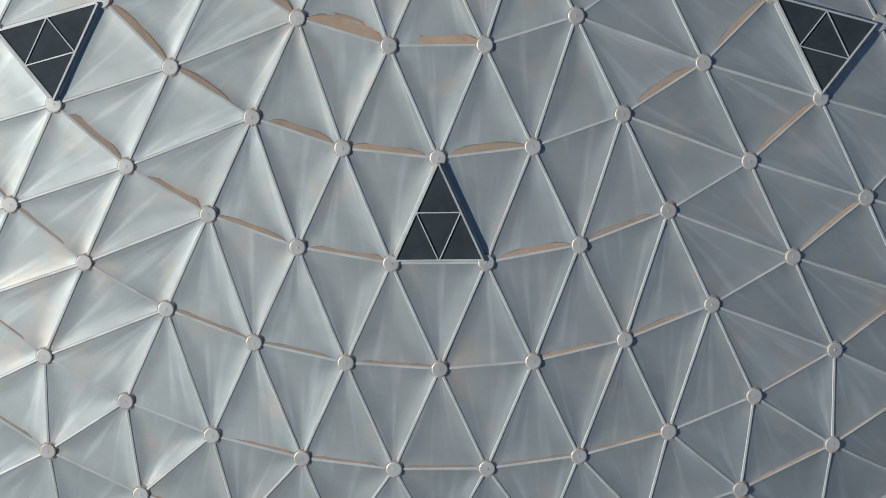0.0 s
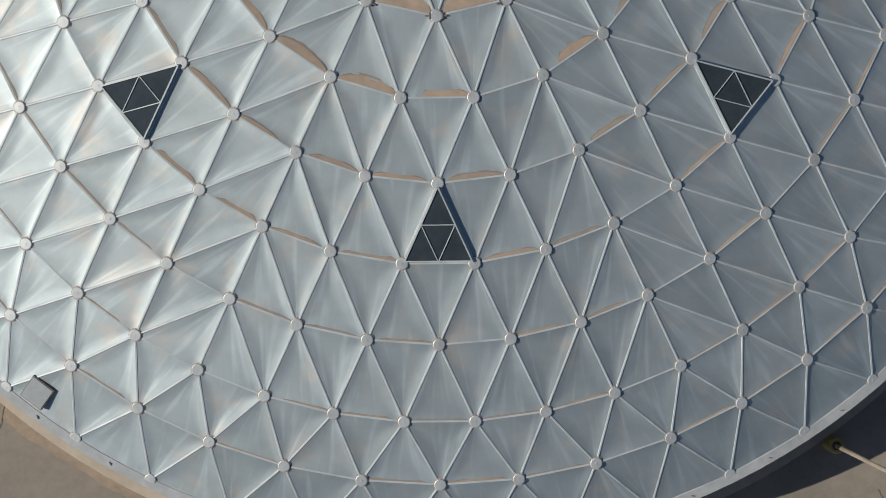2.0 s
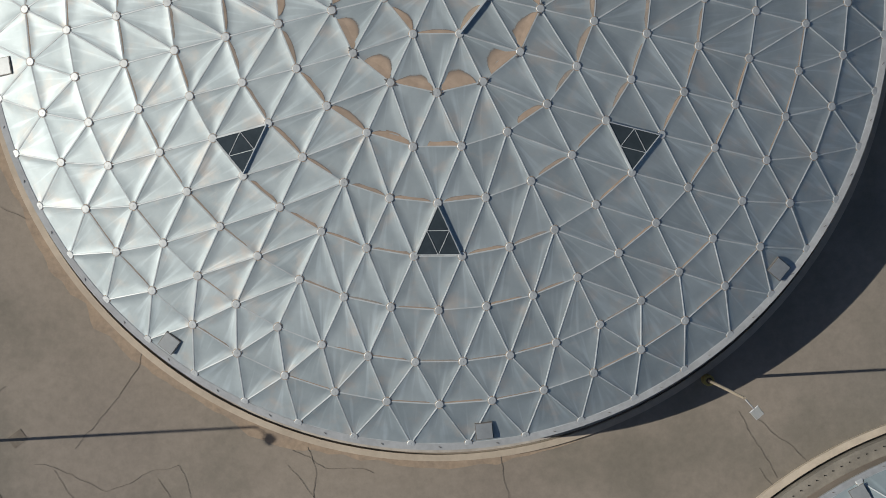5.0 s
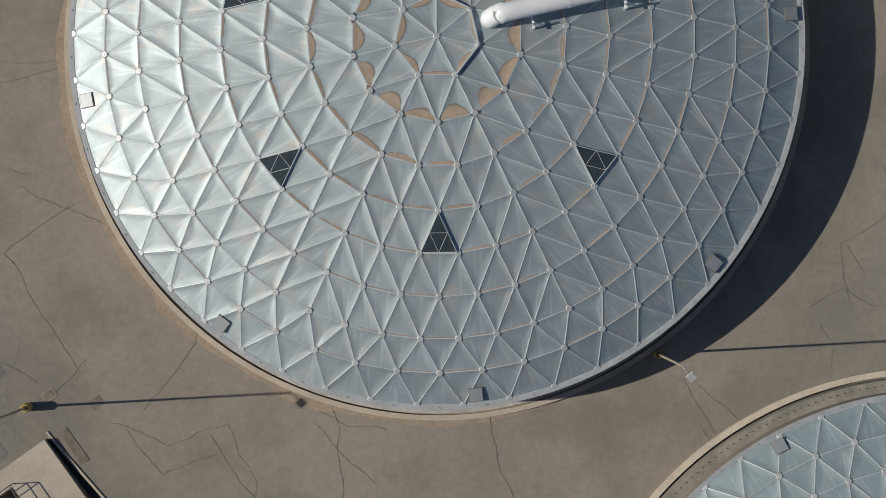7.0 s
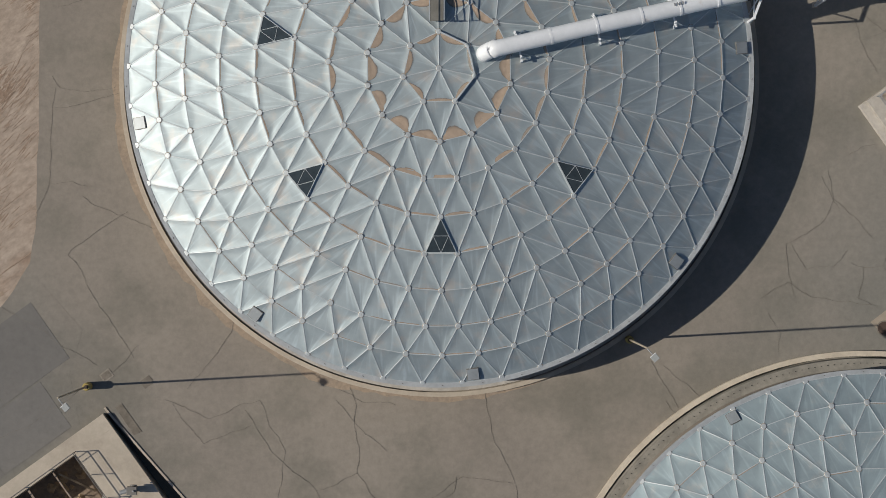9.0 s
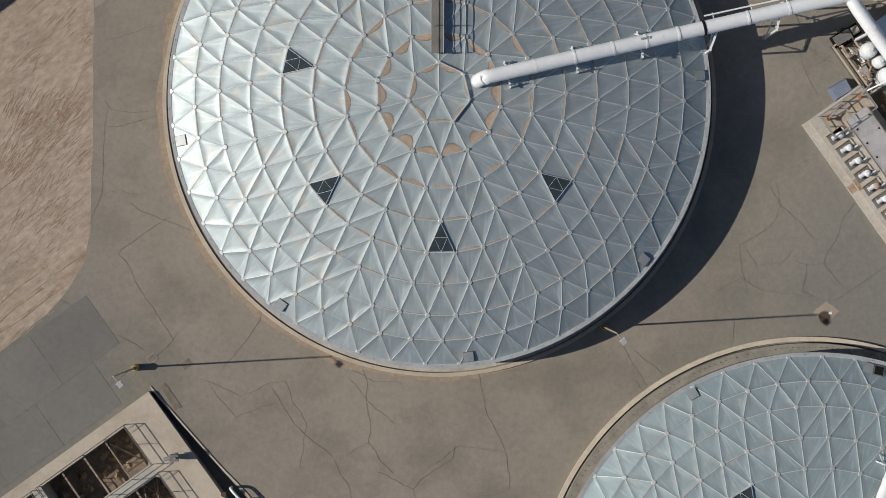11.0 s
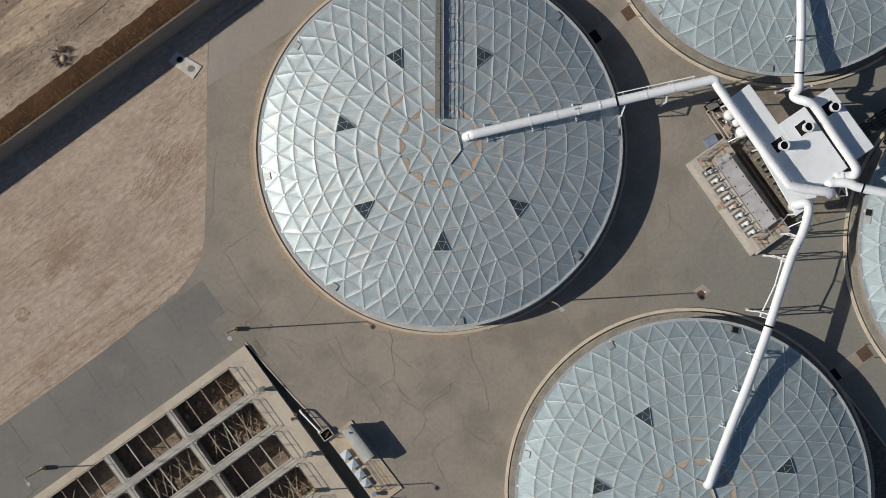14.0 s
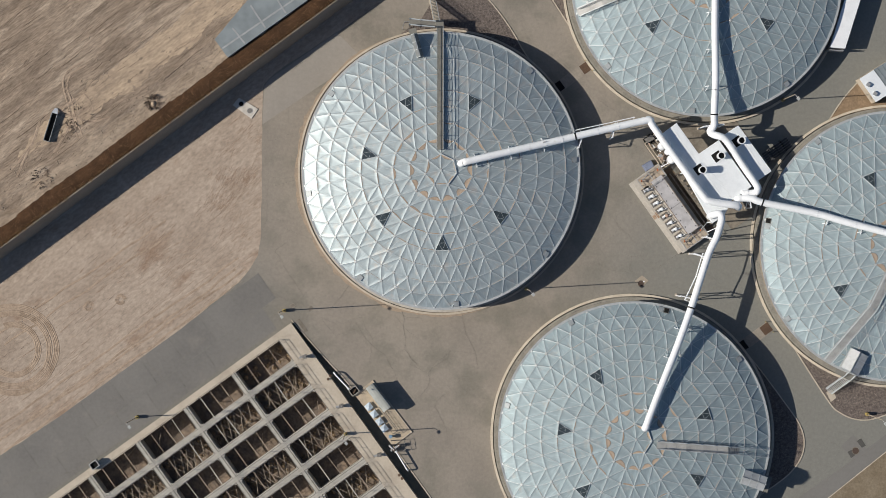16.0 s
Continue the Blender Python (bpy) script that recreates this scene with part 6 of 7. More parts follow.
def vessel(x, y, r, h, label, z0=0.06):
    """An upright vessel with a domed head."""
    ob = empty("scrubber_vessel", PL_M @ pose(x, y, z0), label, "vessel", "scrubber vessels")
    n = 24
    prof = [(r, 0), (r, h)] + [(r * math.cos(radians(a)), h + 0.45 * r * math.sin(radians(a))) for a in (25, 50, 72)] + [(0.01, h + 0.45 * r)]
    g = Geo()
    for q, z in prof:
        g.v += [Vector((q * math.cos(2 * math.pi * j / n), q * math.sin(2 * math.pi * j / n), z)) for j in range(n)]
    g.f = [[i * n + j, i * n + (j + 1) % n, (i + 1) * n + (j + 1) % n, (i + 1) * n + j] for i in range(len(prof) - 1) for j in range(n)]
    g.to("shell", M_WHITE, ob, smooth=True)
    Geo().ring(r, r + 0.05, h * 0.5, h * 0.5 + 0.08, 24).to("band", M_GALV, ob)
    Geo().pipe([(0, 0, h + 0.4 * r), (0, 0, h + 0.4 * r + 0.3)], 0.14, 12).to("nozzle", M_WHITE, ob)


for x_, y_, r_, h_ in ((1.35, -4.1, 0.55, 2.3), (2.45, -3.9, 0.42, 2.0), (3.6, -4.05, 0.62, 2.5)):
    vessel(x_, y_, r_, h_, "white domed chemical scrubber vessel beside the canopy")


def dosing_skid():
    """Low steel frame with brownish pipework at the canopy's open side."""
    ob = empty("dosing_skid", PL_M @ pose(-0.3, -5.75, 0.06), "tan framed dosing skid full of small pipes", "skid")
    rnd = random.Random(3)
    for x0, y0, x1, y1 in ((0, 0, 4.3, 0), (0, 1.5, 4.3, 1.5), (0, 0, 0, 1.5), (4.3, 0, 4.3, 1.5), (0.5, 0.4, 4.3, 0.4)):
        Geo().bar((x0, y0, 0.4), (x1, y1, 0.4), 0.12, 0.16).to("frame_beam", M_CONC, ob)
    for i in range(26):
        x, y, z = rnd.uniform(0.2, 3.9), rnd.uniform(0.35, 1.35), rnd.uniform(0.5, 1.3)
        pts = [(x, y, 0.3), (x, y, z), (x + rnd.uniform(-0.6, 0.6), y, z), (x, rnd.uniform(0.2, 1.4), z)]
        Geo().pipe(pts, rnd.uniform(0.035, 0.075), 8).to("pipe", (M_RUST, M_ORUST, M_CONC, M_WHITE)[i % 4], ob)
    Geo().box(2.4, 0.5, 0.06, 3.0, 1.0, 1.2).to("control_box", M_GALV, ob)
    Geo().box(-0.1, -0.1, 0.0, 4.4, 1.6, 0.06).to("drip_tray", M_CONCD, ob)


M_ORUST = mat("orange_rust_paint", (0.46, 0.33, 0.25), 0.7, vary=0.1, bump=0)
dosing_skid()


def gas_train():
    """Brown pit with a row of fittings along the canopy's edge."""
    ob = empty("blower_row", PL_M @ pose(5.0, -4.8, 0.06), "row of dusty blowers and valves in a shadowed bay", "blowers")
    Geo().box(0.6, 0.0, 0, 9.2, 1.6, 0.25).to("plinth", M_CONCD, ob)
    rnd = random.Random(8)
    for i in range(9):
        x = 1.0 + i * 0.8 + rnd.uniform(-0.15, 0.15)
        Geo().pipe([(x, 0.25, 0.25), (x, 0.25, 0.5), (x, 0.8, 0.6)], 0.07, 10).to("riser", M_BRACE, ob)
        Geo().pipe([(x - 0.13, rnd.uniform(0.2, 0.5), 0.5), (x + 0.13, 0.4, 0.5)], rnd.uniform(0.1, 0.2), 12).to("blower", (M_RACKD, M_BRACE, M_RAIL)[i % 3], ob)
    Geo().pipe([(0.1, -0.5, 0.3), (9.0, -0.5, 0.3)], 0.1, 12).to("header_pipe", M_RUST, ob)
    Geo().box(4.3, -5.83, 0.02, 15.0, -4.6, 0.04).to("pit_floor", M_PIT, None, PL_M, label="brown stained floor of a narrow service bay", kind="structure")


M_RACKD = mat("dark_fitting_steel", (0.08, 0.075, 0.07), 0.6, vary=0.2, bump=0)
M_PIT = mat("brown_bay_floor", (0.17, 0.125, 0.085), 0.9, tint=(0.11, 0.085, 0.06), vary=0.25, coarse=0.8, fine=4, bump=0.1, spec=0.2)
gas_train()


TR_M = PL_M @ pose(0, 0, 0)


def build_trough():
    """Raised pump platform with eight pumps, grey covers and railed ends."""
    base = empty("pump_platform", TR_M, "raised pale concrete pump platform with railed ends", "platform")
    Geo().box(3.0, -10.25, 0.0, 15.1, -5.85, 1.0).to("plinth", M_PLATE, base)
    Geo().box(3.0, -10.75, 0.0, 14.9, -10.252, 0.55).to("step", M_PLATE, base)
    for x0, x1 in ((4.5, 9.1), (9.15, 13.4)):
        cover = Geo().box(x0, -8.25, 1.0, x1, -6.5, 1.75).to("cover", M_GREYCOVER, base, label="grey flat metal cover with small bolts")
        b = Geo()
        for i in range(4):
            for y in (-8.05, -6.75):
                x = x0 + 0.5 + i * (x1 - x0 - 1.0) / 3 + (0.4 if y < -7 else 0)
                b.box(x, y, 1.75, x + 0.13, y + 0.13, 1.79)
        b.to("bolt", M_BLACK, cover, kind="stuff")
        Geo().bar((x0, -8.28, 1.72), (x1, -8.28, 1.72), 0.07, 0.06).bar((x0, -6.47, 1.72), (x1, -6.47, 1.72), 0.07, 0.06).to("edge_strip", M_RUST, cover)
    for i in range(8):
        x = 5.06 + i * 1.113
        p = empty("metering_pump", TR_M @ pose(x, -9.35, 1.0), "white and rust coloured metering pump in a framed bay", "pump", "metering pumps")
        Geo().box(-0.4, -0.6, 0.004, 0.36, 0.62, 0.02).to("bay_floor", M_RAIL, p)
        Geo().pipe([(-0.05, -0.4, 0.3), (-0.05, 0.1, 0.3)], 0.17, 12).to("motor", M_WHITE, p)
        Geo().pipe([(0.05, 0.22, 0.05), (0.05, 0.22, 0.45), (0.05, 0.22, 0.56)], [0.22, 0.25, 0.12], 14).to("pump_head", M_WHITE if i != 4 else M_ORUST, p)
        Geo().pipe([(0.0, 0.3, 0.3), (0.25, 0.45, 0.3), (0.25, 0.85, 0.3)], 0.06, 8).to("outlet", M_WHITE, p)
        Geo().bar((-0.47, -0.65, 0), (-0.47, 0.68, 0), 0.09, 0.12).to("bay_kerb", M_CONC, p)
        Geo().bar((-0.42, 0.68, 0), (0.4, 0.68, 0), 0.09, 0.12).to("bay_kerb", M_PALECONC, p)
        Geo().pipe([(-0.28, -0.3, 0.02), (-0.28, -0.3, 0.5)], 0.05, 8).to("gauge_post", M_RUST, p)
    Geo().box(8.3, -10.24, 1.0, 9.2, -9.95, 1.012).box(8.5, -10.74, 0.55, 9.1, -10.26, 0.562).to("rust_stain", M_STAIN, base, label="rusty orange run-off stain")
    for x0, x1 in ((3.15, 5.0), (13.35, 15.0)):
        run = [TR_M @ Vector(q) for q in ((x0, -9.6, 1.0), (x1, -9.6, 1.0), (x1, -5.95, 1.0), (x0, -5.95, 1.0), (x0, -9.6, 1.0))]
        Geo().box(x0 + 0.05, -9.5, 1.0, x1 - 0.05, -6.0, 1.02).to("grating_floor", M_TANGRATE, base, label="tan grating floor")
        mid = [TR_M @ Vector(q) for q in ((x0, -7.8, 1.0), (x1, -7.8, 1.0))]
        railing("platform_railing", [run, mid], "grey pipe railing round the end of a pump platform", material=M_GALV, gap=1.0, r=0.035, group="platform railings")
        for y in (-9.2, -6.5):
            o = Geo().pipe([TR_M @ Vector((x0 + 0.5, y, 1.0)), TR_M @ Vector((x0 + 0.5, y, 1.7)), TR_M @ Vector((x0 + 0.2, y + 1.3, 1.75))], 0.06, 8).to("hose_reel", M_GALV, label="steel hose arm with an orange valve handle", category="hose arm", group="hose arms")
            Geo().box(-0.09, -0.15, 0, 0.09, 0.15, 0.16, Matrix.Translation(TR_M @ Vector((x0 + 0.5, y, 1.6)))).to("handle", M_ORANGE, o)
    for x in (3.6, 14.6):
        Geo().bar(TR_M @ Vector((x, -5.85, 2.1)), TR_M @ Vector((x + 0.2, -4.2, 4.3)), 0.1).to("bay_strut", M_WHITE, None, label="white steel strut across the service bay", category="strut", group="bay struts")


M_PLATE = mat("platform_concrete", (0.47, 0.44, 0.39), 0.85, tint=(0.38, 0.35, 0.305), vary=0.12, coarse=0.7, fine=3, bump=0.08, spec=0.2)
M_STAIN = mat("rust_stain", (0.30, 0.19, 0.12), 0.9, tint=(0.40, 0.33, 0.26), vary=0.15, coarse=2, fine=6, bump=0.0, spec=0.2)
M_TANGRATE = mat("tan_grating", (0.42, 0.355, 0.28), 0.8, vary=0.15, coarse=1, fine=6, bump=0.05)
build_trough()
tb = (28.74, 0.39)
Geo().add([(-0.75, -0.55, 0), (0.75, -0.55, 0), (0.75, 0.55, 0), (-0.75, 0.55, 0), (-0.62, -0.45, 0.9), (0.6, -0.4, 1.0), (0.62, 0.45, 0.95), (-0.6, 0.42, 0.85)],
               [(3, 2, 1, 0), (4, 5, 6, 7), (0, 1, 5, 4), (1, 2, 6, 5), (2, 3, 7, 6), (3, 0, 4, 7)]).to("covered_crate", M_BLUE, None, Matrix.Translation((tb[0], tb[1], 0.02)) @ turn(30), label="crate under a faded blue tarpaulin", category="crate")
# dark generator on a trailer frame by the dosing skid
tg = (29.16, 4.25)
go = empty("pump_trailer", Matrix.Translation((tg[0], tg[1], 0.02)) @ turn(30), "dark engine pump on a small trailer frame", "pump")
Geo().box(-1.1, -0.45, 0.35, 1.1, 0.45, 0.45).to("frame", M_BLACK, go)
Geo().box(-0.9, -0.35, 0.45, 0.3, 0.35, 1.0).to("engine", M_RAIL, go)
Geo().pipe([(0.45, 0, 0.75), (0.95, 0, 0.75)], 0.28, 14).to("pump_casing", M_CONC, go)
for y_ in (-0.55, 0.55):
    Geo().pipe([(-0.1, y_ - 0.07, 0.3), (-0.1, y_ + 0.07, 0.3)], 0.3, 14).to("wheel", M_BLACK, go)
M_RACK = mat("dark_rack_steel", (0.06, 0.06, 0.06), 0.6, vary=0.2, bump=0)
# stacked pallet frames behind the canopy
for n_, (p_, r_) in enumerate((((45.31, 1.50), 36), ((46.17, 2.03), 36), ((47.02, 2.56), 36), ((47.80, 3.10), 36))):
    rk_ = empty("steel_rack", Matrix.Translation((p_[0], p_[1], 0.02)) @ turn(r_) @ Matrix.Diagonal((1.0, 1.5, 1.5, 1)), "dark low steel rack standing on paving", "rack", "steel racks")
    for i in range(5):
        Geo().box(-0.6, -0.5 + i * 0.22, 0.5, 0.6, -0.34 + i * 0.22, 0.56).to("slat", M_RACK, rk_)
    for x in (-0.6, 0.52):
        Geo().box(x, -0.5, 0.0, x + 0.08, 0.55, 0.498).to("end_frame", M_GALV, rk_)



# ---- walkways, stairs and entry dormers on the domes ----
def rung_walk(name, pts, width, label, treads=False, rails=(True, True), floor=None):
    """A grating walkway through points (x, y, z), with stringers, grating bars and a railing on each side."""
    pts = [Vector(p) for p in pts]
    ob = empty(name, Matrix.Identity(4), label, "walkway", "dome walkways")
    for a, b in zip(pts, pts[1:]):
        d = (b - a).normalized()
        s = d.cross(Vector((0, 0, 1))).normalized() * width / 2
        for q in (s, -s):
            Geo().bar(a + q, b + q, 0.06, 0.18, -0.16).to("stringer", M_GALV, ob)
        n = max(2, int((b - a).length / (0.27 if treads else 1.35)))
        half = 0.085 if treads else (b - a).length / n / 2 - 0.012
        g, k = Geo(), s * (1 - 0.08 / width)
        for i in range(n + (1 if treads else 0)):
            c = a.lerp(b, i / n if treads else (i + 0.5) / n)
            e, dn = d * half, Vector((0, 0, 0.03))
            g.add([c - k - e, c + k - e, c + k + e, c - k + e, c - k - e - dn, c + k - e - dn, c + k + e - dn, c - k + e - dn], [(0, 1, 2, 3), (7, 6, 5, 4), (0, 4, 5, 1), (1, 5, 6, 2), (2, 6, 7, 3), (3, 7, 4, 0)])
        g.to("tread" if treads else "grating", floor or M_GRATEL, ob, kind="stuff")
        m = max(1, round((b - a).length / 1.7))
        for side, q in zip(rails, (s, -s)):
            if not side:
                continue
            r = Geo()
            for z in (1.07, 0.75, 0.42):
                r.bar(a + q + Vector((0, 0, z)), b + q + Vector((0, 0, z)), 0.045)
            r.to("handrail", M_STRUT, ob)
            for i in range(m + 1):
                c = a.lerp(b, i / m) + q
                Geo().bar(c, c + Vector((0, 0, 1.07)), 0.05).to("post", M_STRUT, ob)
    return ob


M_GRATEL = mat("pale_grating", (0.40, 0.40, 0.385), 0.6, 0.2, vary=0.15, coarse=1, fine=8, bump=0.05)
M_GRATE = mat("galvanised_grating", (0.20, 0.195, 0.172), 0.65, 0.15, vary=0.15, coarse=1, fine=8, bump=0.05)


def along(c, scale, p, lift=0.42):
    return on(p, dome_surface(p, c, scale) + lift)


WA = [(-0.10, 2.74), (-0.05, 6.51), (0.02, 10.82), (0.08, 15.22), (0.14, 18.89)]
rung_walk("dome_walkway", [along((0, 0), 1.0, p) for p in WA] + [on((0.13, 19.67), 3.4)], 0.86, "grey grating walkway with railings up the dome", floor=M_GRATE)
top = (0.12, 19.80)
Geo().box(-0.6, -0.1, 0, 0.5, 1.0, 0.06).to("landing", M_GRATE, None, Matrix.Translation((top[0], top[1] - 0.1, 3.35)), label="grating landing at the head of the walkway", category="landing")
rung_walk("entry_gallery", [on((-0.5, 20.1), 3.35), on((-2.6, 20.3), 3.35), on((-4.1, 20.5), 3.35)], 0.8, "grey railed gallery from the walkway to the dormer", floor=M_GRATE)
rung_walk("entry_stair", [on((-0.3, 20.5), 3.3), on((-0.62, 22.6), 1.6), on((-0.95, 24.6), 0.1)], 0.75, "grey metal stair down to a concrete path", True, floor=M_GRATE)
for x_, y_ in ((-4.0, 20.15), (-4.0, 20.85), (-2.0, 19.95), (0.4, 20.4)):
    Geo().bar((x_, y_, 0.0), (x_, y_, 3.3), 0.1).to("gallery_post", M_GALV, label="grey steel post under a gallery", category="post", group="gallery posts")
WB = [(28.73, -37.67), (32.76, -38.05), (38.53, -38.62)]
rung_walk("dome_walkway", [along(DOME_B_C, 0.975, p) for p in WB], 1.05, "grey plank walkway with railings on the dome")
rung_walk("dome_stair", [along(DOME_B_C, 0.975, (38.61, -38.62)), on((42.13, -39.08), 3.79), on((44.58, -39.43), 2.88)], 1.0, "grey open tread stair down the dome's side", True)
sl_ = (44.43, -39.52)
for y_ in (-0.45, 0.45):
    Geo().bar((sl_[0], sl_[1] + y_, 0.0), (sl_[0], sl_[1] + y_, 2.4), 0.1).to("stair_post", M_GALV, label="grey steel post under a stair's foot", category="post", group="stair posts")
rung_walk("dome_walkway", [along(DOME_D_C, 0.975, p) for p in ((61.41, -13.24), (58.33, -19.54), (54.88, -23.73), (52.52, -26.80))], 1.1, "grey walkway with white railings up the dome")
rung_walk("ground_stair", [on((55.94, -28.56), 2.99), on((55.44, -29.13), 2.64), on((53.28, -31.12), 0.15)], 1.0, "white railed metal stair over the gravel", True)
rung_walk("dome_walkway", [along(DOME_C_C, 0.975, p) for p in ((28.68, 24.98), (22.28, 22.67), (19.00, 21.38))], 1.1, "grey railed walkway along the dome's edge")
Geo().prism([(53.00, -31.29), (53.79, -30.99), (54.40, -32.09), (53.61, -32.70)], 0, 0.1).to("path", M_CONC, label="small pale concrete landing at the stair foot", kind="structure")


def dormer(p, face, length, width, label, sheet_mat=None):
    """A metal entry dormer with a ridge, standing on the dome's rim and facing outward."""
    m = Matrix.Translation((p[0], p[1], RIM_Z)) @ turn(face)
    ob = empty("entry_dormer", m, label, "dormer", "entry dormers")
    L, w = length, width / 2
    Geo().add([(-L / 2, -w, -0.2), (L / 2, -w, -0.2), (L / 2, w, -0.2), (-L / 2, w, -0.2), (-L / 2, -w, 1.6), (L / 2, -w, 1.5), (L / 2, w, 1.5), (-L / 2, w, 1.6), (-L / 2, 0, 2.1), (L / 2, 0, 2.0)],
              [(0, 1, 2, 3), (0, 4, 5, 1), (2, 6, 7, 3), (0, 3, 7, 8, 4), (1, 5, 9, 6, 2), (4, 8, 9, 5), (7, 6, 9, 8)]).to("body", sheet_mat or M_DORMER, ob)
    g = Geo()
    for s in (-1, 1):
        g.bar((-L / 2 - 0.1, 0, 2.14), (L / 2 + 0.12, 0, 2.04), 0.1, 0.04)
        for i in range(4):
            x = -L / 2 + L * i / 3
            g.bar((x, s * w * 1.04, 1.58), (x, 0, 2.09), 0.05, 0.03)
    g.to("roof_seam", M_STRUT, ob)
    Geo().box(L / 2 - 0.01, -w * 0.55, -0.1, L / 2 + 0.04, w * 0.55, 1.35).to("door", M_GALV, ob)
    Geo().box(L / 2, -w * 1.1, -0.25, L / 2 + 1.0, w * 1.1, -0.17).to("landing", M_GRATE, ob)


M_DORMER = mat("bright_aluminium_sheet", (0.46, 0.475, 0.475), 0.5, 0.4, vary=0.05, coarse=0.8, fine=4, bump=0.03)
dormer((-3.05, 17.09), 105, 3.2, 0.95, "grey metal entry dormer standing on the dome rim", mat("dull_grey_sheet", (0.17, 0.185, 0.19), 0.6, 0.2, vary=0.06, bump=0.03))
dormer((42.10, -42.88), -20, 3.2, 2.0, "bright metal entry dormer on the dome rim")
dormer((56.07, -26.92), -118, 3.0, 2.6, "pale gabled entry dormer on the dome rim")
railing("dormer_railing", [[on((-5.11, 19.82), 0.1), on((-4.79, 20.75), 0.1), on((-2.52, 20.87), 0.1)]], "grey railing at the foot of a dormer", material=M_GALV, gap=1.0)


# ---- the dirt field above the wall ----
def build_trench_box():
    ob = empty("trench_box", Matrix.Translation((*(-53.16, 6.60), FIELD_Z + 0.1)) @ turn(72), "open topped dark steel skip half sunk in dirt", "skip")
    L, w, h = 2.0, 0.42, 0.7
    g = Geo()
    g.box(-L, -w, 0, L, -w + 0.06, h).box(-L, w - 0.06, 0, L, w, h).box(-L, -w, 0, -L + 0.06, w, h).box(L - 0.06, -w, 0, L, w, h)
    g.to("wall", M_GALV, ob)
    Geo().box(-L, -w, 0.0, L, w, 0.1).to("bottom", M_BLACK, ob)
    Geo().add([(L, -w, h), (L, w, h), (L + 0.7, w * 0.6, 0.1), (L + 0.7, -w * 0.3, 0.1)], [(0, 1, 2, 3)]).add([(L, -w, h - 0.04), (L, w, h - 0.04), (L + 0.7, w * 0.6, 0.06), (L + 0.7, -w * 0.3, 0.06)], [(3, 2, 1, 0)]).to("end_flap", M_WHITE, ob)


build_trench_box()
# low building with a sheet roof at the field's edge
GB = [(-30.64, 18.28), (-28.90, 15.79), (-23.69, 19.42), (-16.29, 24.56), (-21.24, 29.71), (-26.02, 23.62)]
gb = empty("field_shed", Matrix.Identity(4), "low grey sheet roofed shed half banked with dirt", "shed")
Geo().prism(GB, FIELD_Z - 0.2, FIELD_Z + 0.5).to("wall", M_GREYROOF, gb)
Geo().prism(GB, FIELD_Z + 0.5, FIELD_Z + 0.6).to("roof", M_GREYROOF, gb)
for n_, (a_, b_) in enumerate((((-29.58, 17.03), (-19.78, 23.53)), ((-28.16, 19.79), (-26.49, 17.61)), ((-25.65, 22.84), (-23.68, 19.72)), ((-22.69, 24.73), (-20.88, 21.69)))):
    Geo().bar(on(a_, FIELD_Z + 0.6), on(b_, FIELD_Z + 0.6), 0.24, 0.02 + 0.004 * n_).to("roof_seam", M_GALV, gb, label="raised sheet seam")


def brush(p, r, n, seed, label):
    """A ring of dead twigs and clods round a pit."""
    rnd = random.Random(seed)
    g = Geo()
    for i in range(n):
        a = rnd.uniform(0, 6.28)
        q = r * rnd.uniform(0.35, 1.0)
        x, y = p[0] + q * math.cos(a), p[1] + q * math.sin(a)
        b = a + rnd.uniform(-1, 1)
        l = rnd.uniform(0.15, 0.5)
        g.bar((x, y, FIELD_Z + 0.05), (x + l * math.cos(b), y + l * math.sin(b), FIELD_Z + rnd.uniform(0.15, 0.45)), rnd.uniform(0.03, 0.07))
    g.to("dead_brush", M_BRANCH, label=label, category="brush")


brush((-39.15, 9.82), 1.05, 110, 1, "ring of dry dark brush round a bare clod")
brush((-54.51, -0.25), 1.3, 60, 2, "scattered dry brush on the dirt field")
brush((-49.52, 8.19), 2.0, 40, 3, "tangle of dry branches beside a skip")
brush((-51.11, 5.89), 1.4, 26, 4, "tangle of dry branches beside a skip")


def ruts(c, radii, a0, a1, z, w=0.22, mat_=None, label="curved tyre ruts pressed in dirt"):
    g = Geo()
    rnd = random.Random(int(abs(c[0]) * 7))
    for r in radii:
        n = 60
        for i in range(n + 1):
            a = radians(a0 + (a1 - a0) * i / n)
            q = r + noise.noise((i * 0.15, r, 0)) * 0.12
            for d, h in ((-w, 0.0), (-w * 0.45, 0.04), (w * 0.1, 0.006), (w * 0.6, 0.035), (w, 0.0)):
                g.v.append(Vector((c[0] + (q + d) * math.cos(a), c[1] + (q + d) * math.sin(a), z + h * rnd.uniform(0.5, 1.2))))
        o = len(g.v) - (n + 1) * 5
        g.f += [[o + i * 5 + k, o + (i + 1) * 5 + k, o + (i + 1) * 5 + k + 1, o + i * 5 + k + 1] for i in range(n) for k in range(4)]
    up(g)
    put("tyre_ruts", mesh("tyre_ruts", g.v, g.f, mat_ or M_RUT), None, label=label, category="ruts", kind="stuff")


